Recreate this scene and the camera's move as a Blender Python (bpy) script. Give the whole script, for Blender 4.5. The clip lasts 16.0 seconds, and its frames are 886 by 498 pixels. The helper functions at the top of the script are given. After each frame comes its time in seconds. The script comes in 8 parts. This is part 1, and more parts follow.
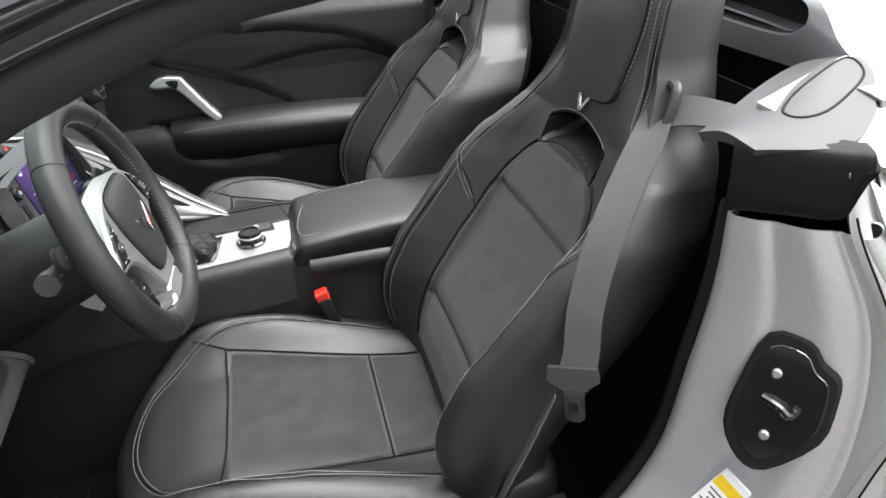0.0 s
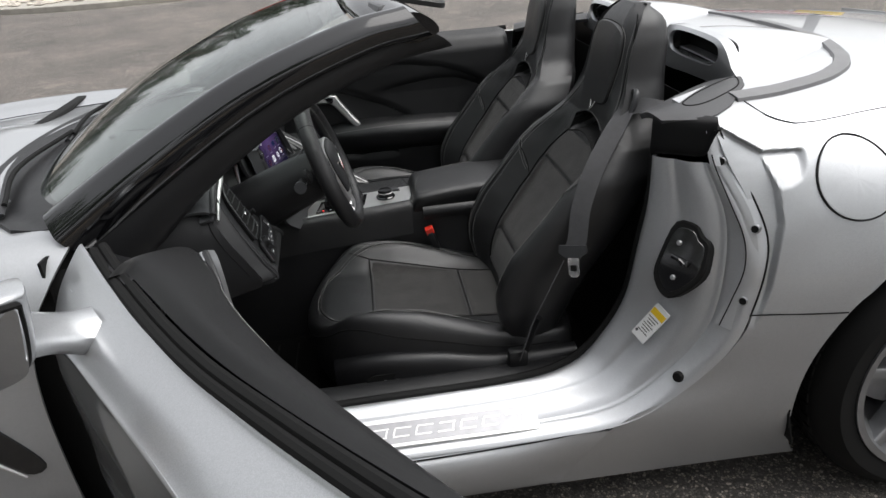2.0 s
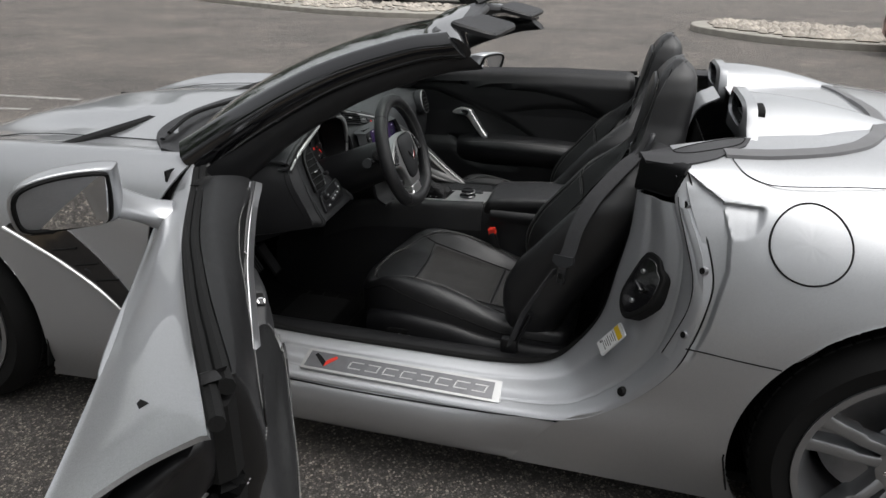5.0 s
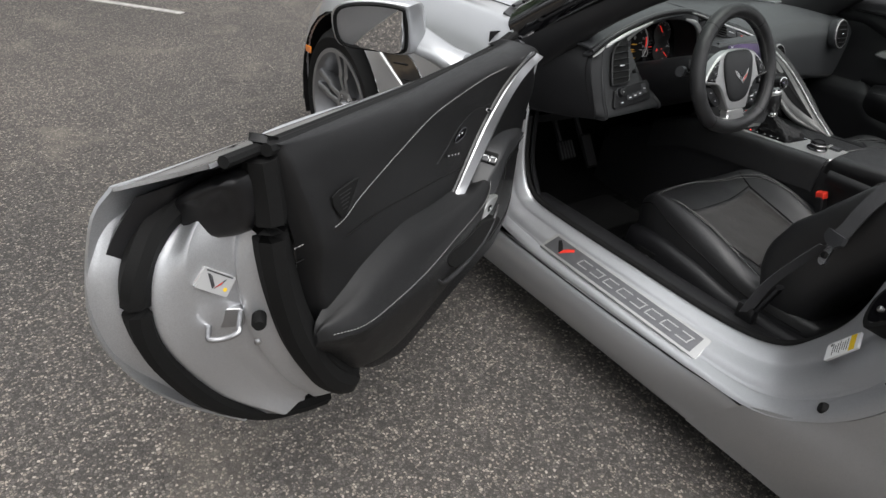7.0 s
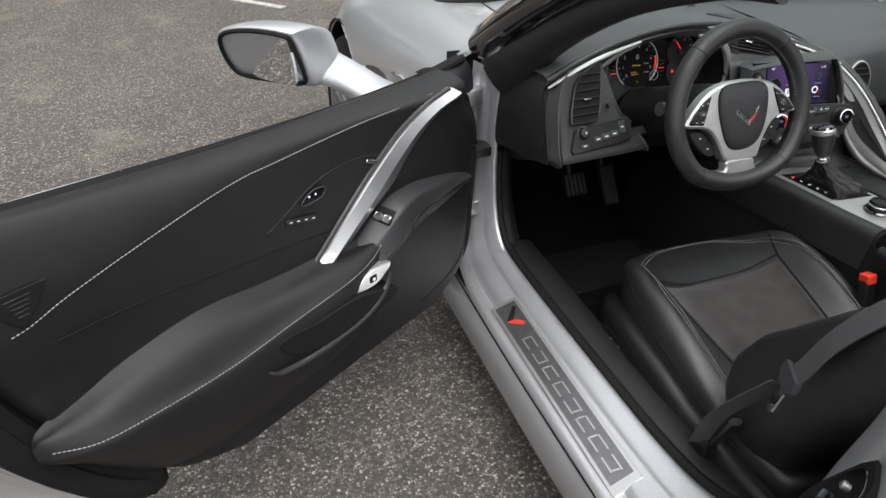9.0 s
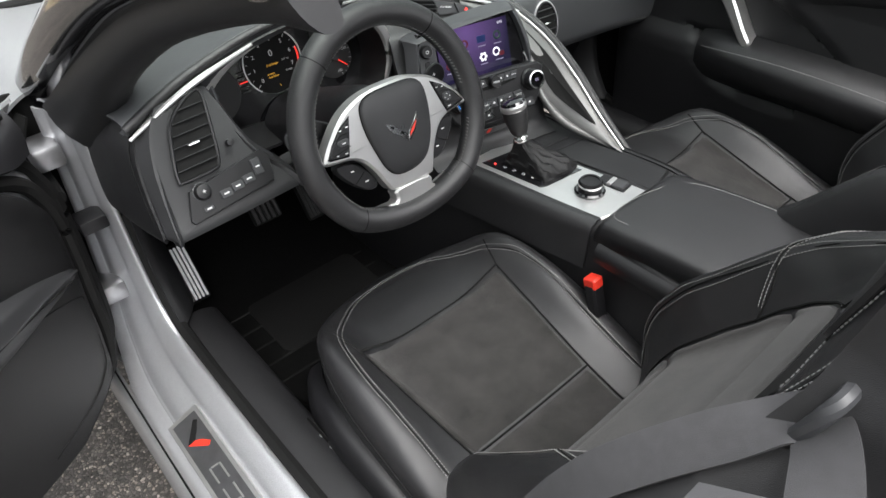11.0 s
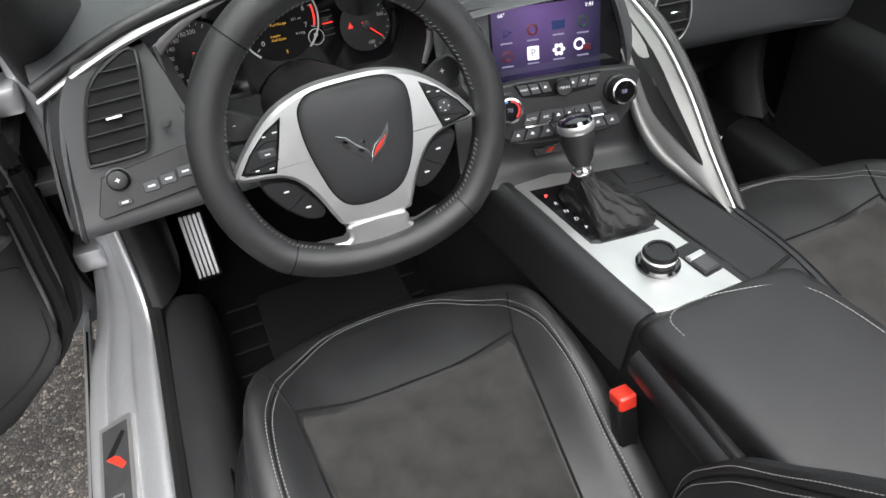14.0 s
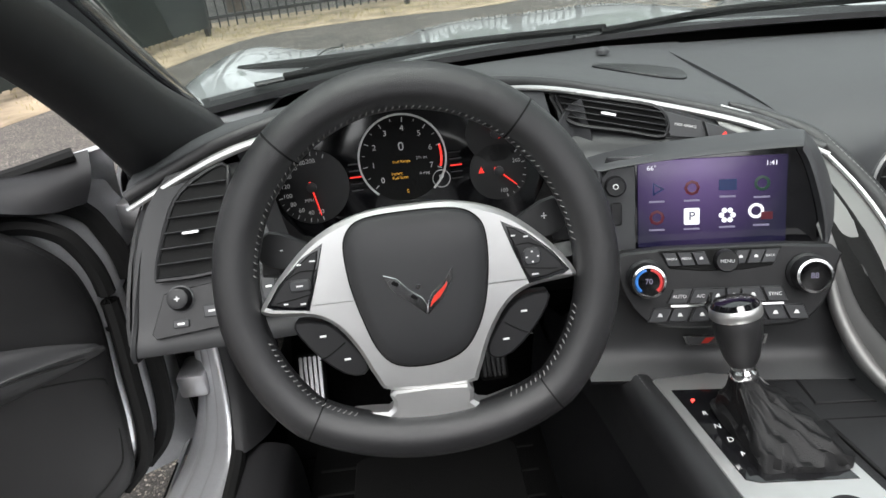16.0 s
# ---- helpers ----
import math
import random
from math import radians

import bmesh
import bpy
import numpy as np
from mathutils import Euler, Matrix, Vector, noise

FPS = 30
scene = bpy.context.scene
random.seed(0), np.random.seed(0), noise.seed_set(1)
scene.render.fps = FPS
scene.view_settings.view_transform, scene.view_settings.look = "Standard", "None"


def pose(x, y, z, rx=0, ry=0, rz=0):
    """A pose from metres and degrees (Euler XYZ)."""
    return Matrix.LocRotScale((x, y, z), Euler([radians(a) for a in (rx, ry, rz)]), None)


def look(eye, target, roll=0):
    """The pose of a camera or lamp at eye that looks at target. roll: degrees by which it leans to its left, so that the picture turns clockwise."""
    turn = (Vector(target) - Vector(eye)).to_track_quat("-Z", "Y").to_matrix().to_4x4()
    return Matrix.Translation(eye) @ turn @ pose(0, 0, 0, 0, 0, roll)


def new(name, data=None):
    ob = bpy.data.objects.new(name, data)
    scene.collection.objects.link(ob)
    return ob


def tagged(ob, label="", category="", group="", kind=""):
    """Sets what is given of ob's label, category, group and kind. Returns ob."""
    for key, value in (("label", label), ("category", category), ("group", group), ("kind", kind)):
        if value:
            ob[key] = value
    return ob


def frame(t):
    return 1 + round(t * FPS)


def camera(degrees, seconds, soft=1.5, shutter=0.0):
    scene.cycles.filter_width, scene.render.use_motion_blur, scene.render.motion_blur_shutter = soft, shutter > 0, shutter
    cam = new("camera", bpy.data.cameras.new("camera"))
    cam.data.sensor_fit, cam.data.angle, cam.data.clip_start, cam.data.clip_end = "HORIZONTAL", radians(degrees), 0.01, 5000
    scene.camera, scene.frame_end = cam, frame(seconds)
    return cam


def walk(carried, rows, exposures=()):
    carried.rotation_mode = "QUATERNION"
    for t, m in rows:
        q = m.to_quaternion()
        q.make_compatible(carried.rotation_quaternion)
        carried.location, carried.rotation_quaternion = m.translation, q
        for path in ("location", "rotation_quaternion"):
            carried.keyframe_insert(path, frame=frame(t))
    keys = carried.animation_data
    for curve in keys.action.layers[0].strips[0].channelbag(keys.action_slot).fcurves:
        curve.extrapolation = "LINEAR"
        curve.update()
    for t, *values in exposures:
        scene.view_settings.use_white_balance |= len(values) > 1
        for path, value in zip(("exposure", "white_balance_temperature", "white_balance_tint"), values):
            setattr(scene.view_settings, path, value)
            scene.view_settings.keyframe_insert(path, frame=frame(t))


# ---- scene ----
SKY, SUN = 0.15, 0.75
EXPOSURES = [(0.0, 2.35), (1.0, 2.15), (1.4, 1.65), (2.0, 0.8), (3.0, 0.35), (5.5, 0.4), (6.2, 0.65), (7.0, 0.92), (8.0, 1.06), (9.5, 1.33), (10.2, 1.42), (12.5, 2.3), (13.0, 2.22), (13.5, 2.05), (14.5, 1.85), (16.0, 1.7)]
cam = camera(65.96, 16.0)
ROWS = [
    (0, (-1.2770, 1.1300, 1.2261), (-0.4288, 0.9381, 0.7324), -3.36),
    (0.5, (-1.4365, 1.2151, 1.2446), (-0.5809, 1.0332, 0.7599), -3.60),
    (1, (-1.6264, 1.2809, 1.3024), (-0.7683, 1.0875, 0.8268), -3.54),
    (1.5, (-1.8355, 1.2898, 1.3316), (-0.9605, 1.1482, 0.8685), -3.68),
    (2, (-2.0278, 1.2518, 1.3617), (-1.1329, 1.1715, 0.9228), -4.66),
    (2.5, (-2.1520, 1.2000, 1.3605), (-1.2369, 1.1482, 0.9605), -4.99),
    (3, (-2.2971, 1.1311, 1.3711), (-1.3709, 1.1160, 0.9945), -6.10),
    (3.2, (-2.3352, 1.1071, 1.3826), (-1.4076, 1.0961, 1.0093), -6.46),
    (5.3, (-2.3360, 0.6494, 1.3607), (-1.4730, 0.9441, 0.9504), 1.77),
    (5.5, (-2.2953, 0.6073, 1.3534), (-1.4582, 0.9474, 0.9252), 1.80),
    (6, (-2.2306, 0.5012, 1.3366), (-1.5073, 1.0071, 0.8665), 1.95),
    (6.5, (-2.1834, 0.3311, 1.3359), (-1.6064, 0.9810, 0.8413), 4.30),
    (7, (-2.0937, 0.2629, 1.3281), (-1.5934, 0.9551, 0.8080), 4.68),
    (7.5, (-1.9311, 0.2696, 1.3367), (-1.5299, 1.0080, 0.7949), 4.38),
    (8, (-1.7700, 0.2803, 1.3443), (-1.4227, 1.0350, 0.7877), 2.60),
    (8.5, (-1.5634, 0.2847, 1.3645), (-1.2676, 1.0673, 0.8169), 1.10),
    (9, (-1.3842, 0.3052, 1.3643), (-1.1031, 1.0895, 0.8114), -0.16),
    (9.5, (-1.2096, 0.3947, 1.3504), (-0.8747, 1.1425, 0.7770), -0.91),
    (10, (-1.0672, 0.5048, 1.3552), (-0.6404, 1.1880, 0.7628), -1.40),
    (10.2, (-1.0216, 0.5356, 1.3534), (-0.5638, 1.1909, 0.7524), -1.24),
    (12.3, (-0.7430, 0.6127, 1.3391), (-0.2983, 1.1291, 0.6073), -3.16),
    (12.5, (-0.7196, 0.6208, 1.3386), (-0.2897, 1.1220, 0.5876), -3.13),
    (13, (-0.6633, 0.6329, 1.3373), (-0.2658, 1.1495, 0.5789), -2.97),
    (13.5, (-0.5855, 0.6663, 1.3147), (-0.2482, 1.2800, 0.6008), -4.21),
    (14, (-0.4842, 0.7253, 1.2269), (-0.2345, 1.4175, 0.5497), -4.53),
    (14.5, (-0.4077, 0.7748, 1.1512), (-0.1930, 1.4997, 0.4968), -3.28),
    (15, (-0.3776, 0.8237, 1.1391), (-0.2157, 1.6467, 0.5946), -3.12),
    (15.5, (-0.3528, 0.8359, 1.1197), (-0.2876, 1.7177, 0.6526), -4.08),
    (16, (-0.3245, 0.8330, 1.1001), (-0.3127, 1.7293, 0.6568), -6.92),
]
walk(cam, [(t, look(eye, target, roll)) for t, eye, target, roll in ROWS], EXPOSURES)

# ---- world and light: an even overcast sky ----
world = bpy.data.worlds.new("overcast")
scene.world = world
world.use_nodes = True
_n, _l = world.node_tree.nodes, world.node_tree.links
sky = _n.new("ShaderNodeTexSky")
sky.sky_type, sky.sun_disc = "NISHITA", False
sky.sun_elevation, sky.sun_rotation = radians(66), radians(180)
sky.air_density, sky.dust_density = 1.0, 4.0
hsv = _n.new("ShaderNodeHueSaturation")
hsv.inputs["Saturation"].default_value = 0.12
_l.new(sky.outputs["Color"], hsv.inputs["Color"])
_l.new(hsv.outputs["Color"], _n["Background"].inputs["Color"])
_n["Background"].inputs["Strength"].default_value = SKY
sun = bpy.data.lights.new("sun", "SUN")
sun.energy, sun.angle, sun.color = SUN, radians(60), (1.0, 0.98, 0.95)
new("sun", sun).matrix_world = look((0, 0, 20), (0.5, 8.5, 0))


# ---- materials ----
def mat(name, color, rough=0.5, metal=0.0, coat=0.0, grain=0.0, scale=200.0, var=0.0, vscale=8.0, sheen=0.0, spec=0.5, tex="noise", coat_rough=0.06):
    m = bpy.data.materials.new(name)
    m.use_nodes = True
    n, l = m.node_tree.nodes, m.node_tree.links
    b = n["Principled BSDF"]
    b.inputs["Base Color"].default_value = (*color, 1)
    b.inputs["Roughness"].default_value = rough
    b.inputs["Metallic"].default_value = metal
    b.inputs["Specular IOR Level"].default_value = spec
    b.inputs["Coat Weight"].default_value = coat
    b.inputs["Coat Roughness"].default_value = coat_rough
    b.inputs["Sheen Weight"].default_value = sheen
    b.inputs["Sheen Roughness"].default_value = 0.6
    co = n.new("ShaderNodeTexCoord")
    if grain:
        if tex == "voronoi":
            g = n.new("ShaderNodeTexVoronoi")
            g.feature = "DISTANCE_TO_EDGE"
            out = g.outputs["Distance"]
        else:
            g = n.new("ShaderNodeTexNoise")
            g.inputs["Detail"].default_value = 3
            out = g.outputs["Fac"]
        g.inputs["Scale"].default_value = scale
        bu = n.new("ShaderNodeBump")
        bu.inputs["Strength"].default_value = grain
        bu.inputs["Distance"].default_value = 0.002
        l.new(co.outputs["Object"], g.inputs["Vector"])
        l.new(out, bu.inputs["Height"])
        l.new(bu.outputs["Normal"], b.inputs["Normal"])
    if var:
        v = n.new("ShaderNodeTexNoise")
        v.inputs["Scale"].default_value = vscale
        v.inputs["Detail"].default_value = 5
        l.new(co.outputs["Object"], v.inputs["Vector"])
        r = n.new("ShaderNodeValToRGB")
        r.color_ramp.elements[0].position, r.color_ramp.elements[1].position = 0.3, 0.7
        r.color_ramp.elements[0].color = (*[c * (1 - var) for c in color], 1)
        r.color_ramp.elements[1].color = (*[min(1, c * (1 + var)) for c in color], 1)
        l.new(v.outputs["Fac"], r.inputs["Fac"])
        l.new(r.outputs["Color"], b.inputs["Base Color"])
        mr = n.new("ShaderNodeMapRange")
        mr.inputs["To Min"].default_value, mr.inputs["To Max"].default_value = max(0.02, rough - 0.06), min(1, rough + 0.06)
        l.new(v.outputs["Fac"], mr.inputs["Value"])
        l.new(mr.outputs["Result"], b.inputs["Roughness"])
    return m


def paint_mat(name, color, metal=0.75, rough=0.30, flake=0.12):
    """Metallic paint: fine flake under a clear coat."""
    m = mat(name, color, rough, metal, 1.0, coat_rough=0.03)
    n, l = m.node_tree.nodes, m.node_tree.links
    b = n["Principled BSDF"]
    b.inputs["Coat IOR"].default_value = 1.42
    co = n.new("ShaderNodeTexCoord")
    f = n.new("ShaderNodeTexVoronoi")
    f.inputs["Scale"].default_value = 1400
    l.new(co.outputs["Object"], f.inputs["Vector"])
    sep = n.new("ShaderNodeSeparateColor")
    l.new(f.outputs["Color"], sep.inputs[0])
    r = n.new("ShaderNodeValToRGB")
    r.color_ramp.elements[0].color = (*[c * (1 - flake) for c in color], 1)
    r.color_ramp.elements[1].color = (*[min(1, c * (1 + flake)) for c in color], 1)
    l.new(sep.outputs[0], r.inputs["Fac"])
    l.new(r.outputs["Color"], b.inputs["Base Color"])
    return m


def glow_mat(name, color, strength=1.0):
    m = mat(name, color, 0.3)
    b = m.node_tree.nodes["Principled BSDF"]
    b.inputs["Emission Color"].default_value = (*color, 1)
    b.inputs["Emission Strength"].default_value = strength
    return m


def glass_mat(name, tint=(0.93, 0.97, 0.95)):
    m = bpy.data.materials.new(name)
    m.use_nodes = True
    n, l = m.node_tree.nodes, m.node_tree.links
    n.remove(n["Principled BSDF"])
    tr, gl, mx, lw = n.new("ShaderNodeBsdfTransparent"), n.new("ShaderNodeBsdfGlossy"), n.new("ShaderNodeMixShader"), n.new("ShaderNodeLayerWeight")
    tr.inputs["Color"].default_value = (*tint, 1)
    gl.inputs["Roughness"].default_value = 0.01
    pw, ml = n.new("ShaderNodeMath"), n.new("ShaderNodeMath")
    pw.operation, ml.operation = "POWER", "MULTIPLY_ADD"
    pw.inputs[1].default_value = 4.0
    ml.inputs[1].default_value, ml.inputs[2].default_value = 0.9, 0.075
    l.new(lw.outputs["Facing"], pw.inputs[0])
    l.new(pw.outputs[0], ml.inputs[0])
    l.new(ml.outputs[0], mx.inputs[0])
    l.new(tr.outputs[0], mx.inputs[1])
    l.new(gl.outputs[0], mx.inputs[2])
    l.new(mx.outputs[0], n["Material Output"].inputs[0])
    return m


def asphalt_mat():
    m = mat("asphalt", (0.130, 0.124, 0.117), 0.85, spec=0.3)
    n, l = m.node_tree.nodes, m.node_tree.links
    b = n["Principled BSDF"]
    co = n.new("ShaderNodeTexCoord")

    def noise_(scale, detail, lo, hi, c0, c1, rough=0.5):
        t, r = n.new("ShaderNodeTexNoise"), n.new("ShaderNodeValToRGB")
        t.inputs["Scale"].default_value, t.inputs["Detail"].default_value, t.inputs["Roughness"].default_value = scale, detail, rough
        l.new(co.outputs["Object"], t.inputs["Vector"])
        r.color_ramp.elements[0].position, r.color_ramp.elements[1].position = lo, hi
        r.color_ramp.elements[0].color, r.color_ramp.elements[1].color = (*c0, 1), (*c1, 1)
        l.new(t.outputs["Fac"], r.inputs["Fac"])
        return r.outputs["Color"]

    def mix(a, c, fac, mode="MIX"):
        x = n.new("ShaderNodeMix")
        x.data_type, x.blend_type = "RGBA", mode
        for sock, v in ((x.inputs[0], fac), (x.inputs[6], a), (x.inputs[7], c)):
            if hasattr(v, "default_value"):
                l.new(v, sock)
            else:
                sock.default_value = v
        return x.outputs[2]

    # stones of the aggregate: cells of mixed grey, tan and pale chips
    vo = n.new("ShaderNodeTexVoronoi")
    vo.inputs["Scale"].default_value = 130
    l.new(co.outputs["Object"], vo.inputs["Vector"])
    sep = n.new("ShaderNodeSeparateColor")
    l.new(vo.outputs["Color"], sep.inputs[0])
    rp = n.new("ShaderNodeValToRGB")
    e = rp.color_ramp.elements
    e[0].color, e[1].color = (0.036, 0.034, 0.033, 1), (0.36, 0.33, 0.30, 1)
    for pos, c in ((0.45, (0.078, 0.074, 0.071)), (0.72, (0.14, 0.131, 0.122)), (0.9, (0.23, 0.205, 0.178))):
        x = rp.color_ramp.elements.new(pos)
        x.color = (*c, 1)
    l.new(sep.outputs[0], rp.inputs["Fac"])
    edge = n.new("ShaderNodeTexVoronoi")
    edge.feature = "DISTANCE_TO_EDGE"
    edge.inputs["Scale"].default_value = 130
    l.new(co.outputs["Object"], edge.inputs["Vector"])
    er = n.new("ShaderNodeValToRGB")
    er.color_ramp.elements[0].position, er.color_ramp.elements[1].position = 0.02, 0.16
    l.new(edge.outputs["Distance"], er.inputs["Fac"])
    stones = mix((0.032, 0.031, 0.03, 1), rp.outputs["Color"], er.outputs["Color"])
    stones = mix(stones, (0.092, 0.088, 0.084, 1), 0.2)
    fine = noise_(700, 3, 0.35, 0.7, (1.02, 1.02, 1.02), (1.78, 1.76, 1.74))
    c = mix(stones, fine, 1.0, "MULTIPLY")
    big = noise_(0.55, 6, 0.3, 0.75, (0.78, 0.78, 0.78), (1.35, 1.3, 1.25), 0.6)
    c = mix(c, big, 1.0, "MULTIPLY")
    dust = noise_(2.3, 8, 0.55, 0.78, (0, 0, 0), (0.55, 0.55, 0.55), 0.65)
    c = mix(c, (0.27, 0.238, 0.20, 1), dust)
    # colour raised beyond the bay, in place of the sky's grazing sheen
    sx, wob, far_ = n.new("ShaderNodeSeparateXYZ"), n.new("ShaderNodeTexNoise"), n.new("ShaderNodeMapRange")
    wob.inputs["Scale"].default_value = 0.8
    l.new(co.outputs["Object"], wob.inputs["Vector"])
    l.new(co.outputs["Object"], sx.inputs[0])
    add = n.new("ShaderNodeMath")
    add.operation = "ADD"
    l.new(sx.outputs["X"], add.inputs[0])
    l.new(wob.outputs["Fac"], add.inputs[1])
    far_.inputs["From Min"].default_value, far_.inputs["From Max"].default_value = 1.2, 3.0
    l.new(add.outputs[0], far_.inputs["Value"])
    c = mix(c, mix(c, (1.55, 1.55, 1.55, 1), 1.0, "MULTIPLY"), far_.outputs["Result"])
    l.new(c, b.inputs["Base Color"])
    bu = n.new("ShaderNodeBump")
    bu.inputs["Strength"].default_value, bu.inputs["Distance"].default_value = 0.8, 0.004
    l.new(er.outputs["Color"], bu.inputs["Height"])
    l.new(bu.outputs["Normal"], b.inputs["Normal"])
    return m


SILVER = paint_mat("silver paint", (0.50, 0.51, 0.525), 0.80, 0.46)
# same silver paint; base lightened for the sky light that sills and jambs catch
JAMB = paint_mat("silver paint lightened for jambs", (0.61, 0.62, 0.64), 0.80, 0.42)
LEATHER = mat("black leather", (0.015, 0.015, 0.016), 0.37, spec=0.65, grain=0.28, scale=900, var=0.12, vscale=25, tex="voronoi")
DOORLEATHER = mat("black door leather", (0.010, 0.010, 0.0105), 0.46, spec=0.35, grain=0.28, scale=900, var=0.12, vscale=25, tex="voronoi")
VINYL = mat("soft black trim", (0.011, 0.011, 0.012), 0.46, grain=0.22, scale=1300, var=0.1, vscale=20, tex="voronoi")
DASHSKIN = mat("charcoal dash skin", (0.050, 0.052, 0.055), 0.55, grain=0.2, scale=1300, var=0.06, vscale=20, tex="voronoi")
SUEDE = mat("charcoal suede", (0.023, 0.0218, 0.0208), 0.95, grain=0.4, scale=1300, var=0.38, vscale=24, sheen=0.15, spec=0.2)
ALLOY = mat("painted silver alloy", (0.36, 0.365, 0.375), 0.36, 0.85, grain=0.04, scale=900, var=0.06, vscale=18)
FRAMEGREY = mat("grey satin frame", (0.15, 0.15, 0.147), 0.42, 0.5, grain=0.06, scale=1500, var=0.06, vscale=15)
BOOT = mat("soft black boot leather", (0.005, 0.005, 0.0055), 0.5, spec=0.35, grain=0.4, scale=500, var=0.15, vscale=40, tex="voronoi")
CARPET = mat("black carpet", (0.0035, 0.0035, 0.0035), 1.0, grain=0.9, scale=700, var=0.25, vscale=60, spec=0.1)
PLASTIC = mat("black plastic", (0.007, 0.007, 0.008), 0.42, grain=0.15, scale=1500, var=0.1, vscale=30)
GREYPLASTIC = mat("dark grey satin plastic", (0.042, 0.043, 0.046), 0.42, grain=0.08, scale=1600, var=0.08, vscale=12)
GLOSS = mat("gloss black", (0.006, 0.006, 0.007), 0.08, coat=1.0)
RUBBER = mat("black rubber", (0.0045, 0.0045, 0.0045), 0.75, spec=0.25, grain=0.2, scale=300, var=0.15, vscale=20)
GLOSSCAP = mat("moulded black plastic cap", (0.003, 0.003, 0.0033), 0.5, spec=0.2, grain=0.1, scale=700, var=0.1, vscale=25)
SATIN = mat("satin aluminium trim", (0.64, 0.64, 0.635), 0.38, 0.9, grain=0.05, scale=1500, var=0.05, vscale=25)
CHROME = mat("bright metal", (0.78, 0.78, 0.78), 0.14, 1.0, var=0.04, vscale=40)
STEEL = mat("brushed steel", (0.45, 0.45, 0.46), 0.4, 1.0, grain=0.1, scale=900, var=0.08, vscale=40)
RED = mat("red plastic", (0.62, 0.035, 0.02), 0.35, var=0.06, vscale=60)
THREAD = mat("light grey thread", (0.24, 0.24, 0.235), 0.8, grain=0.2, scale=4000)
WEBBING = mat("grey seat belt webbing", (0.05, 0.05, 0.053), 0.7, grain=0.5, scale=1400, var=0.12, vscale=90)
WHITE = mat("white print", (0.75, 0.75, 0.75), 0.5)
YELLOW = mat("yellow print", (0.75, 0.5, 0.02), 0.5)
TRIMGREY = mat("mid grey trim", (0.17, 0.17, 0.175), 0.5, grain=0.1, scale=900, var=0.08, vscale=15)
DARKGREY = mat("dark grey vinyl", (0.048, 0.048, 0.051), 0.5, grain=0.1, scale=900, var=0.08, vscale=15)
MIRROR = mat("mirror glass", (0.85, 0.86, 0.87), 0.02, 1.0)
ORANGE = mat("amber lens", (0.7, 0.2, 0.02), 0.2, coat=1.0)
WINDSHIELD = glass_mat("windshield glass")
ASPHALT = asphalt_mat()


SWITCHGREY = mat("charcoal switch panel plastic", (0.023, 0.0235, 0.025), 0.5, grain=0.08, scale=1600, var=0.08, vscale=12)


# ---- mesh helpers ----
def obj(name, bm, material, parent=None, label="", smooth=True):
    me = bpy.data.meshes.new(name)
    if smooth:
        for f in bm.faces:
            f.smooth = True
    bm.to_mesh(me)
    bm.free()
    me.materials.append(material)
    if smooth:
        me.set_sharp_from_angle(angle=radians(38))
    ob = new(name, me)
    ob.parent = parent
    if label:
        ob["label"] = label
    return ob




def cr(pts, n, closed=False):
    """Catmull-Rom through the points, n steps a span; works on arrays of any inner shape."""
    p = np.asarray(pts, float)
    k = len(p)
    out = []
    for i in range(k if closed else k - 1):
        if closed:
            a, b, c, d = p[(i - 1) % k], p[i], p[(i + 1) % k], p[(i + 2) % k]
        else:
            b, c = p[i], p[i + 1]
            a = p[i - 1] if i else 2 * b - c
            d = p[i + 2] if i + 2 < k else 2 * c - b
        for j in range(n):
            t = j / n
            out.append(0.5 * (2 * b + (c - a) * t + (2 * a - 5 * b + 4 * c - d) * t * t + (3 * b - a - 3 * c + d) * t ** 3))
    if not closed:
        out.append(p[-1])
    return np.array(out)


def cgrid(rows, nu, nv, closed=False):
    g = cr(np.asarray(rows, float), nu)
    return cr(g.transpose(1, 0, 2), nv, closed).transpose(1, 0, 2)


def normals(g):
    du = np.gradient(g, axis=0)
    dv = np.gradient(g, axis=1)
    n = np.cross(du, dv)
    return n / np.maximum(np.linalg.norm(n, axis=2, keepdims=True), 1e-9)


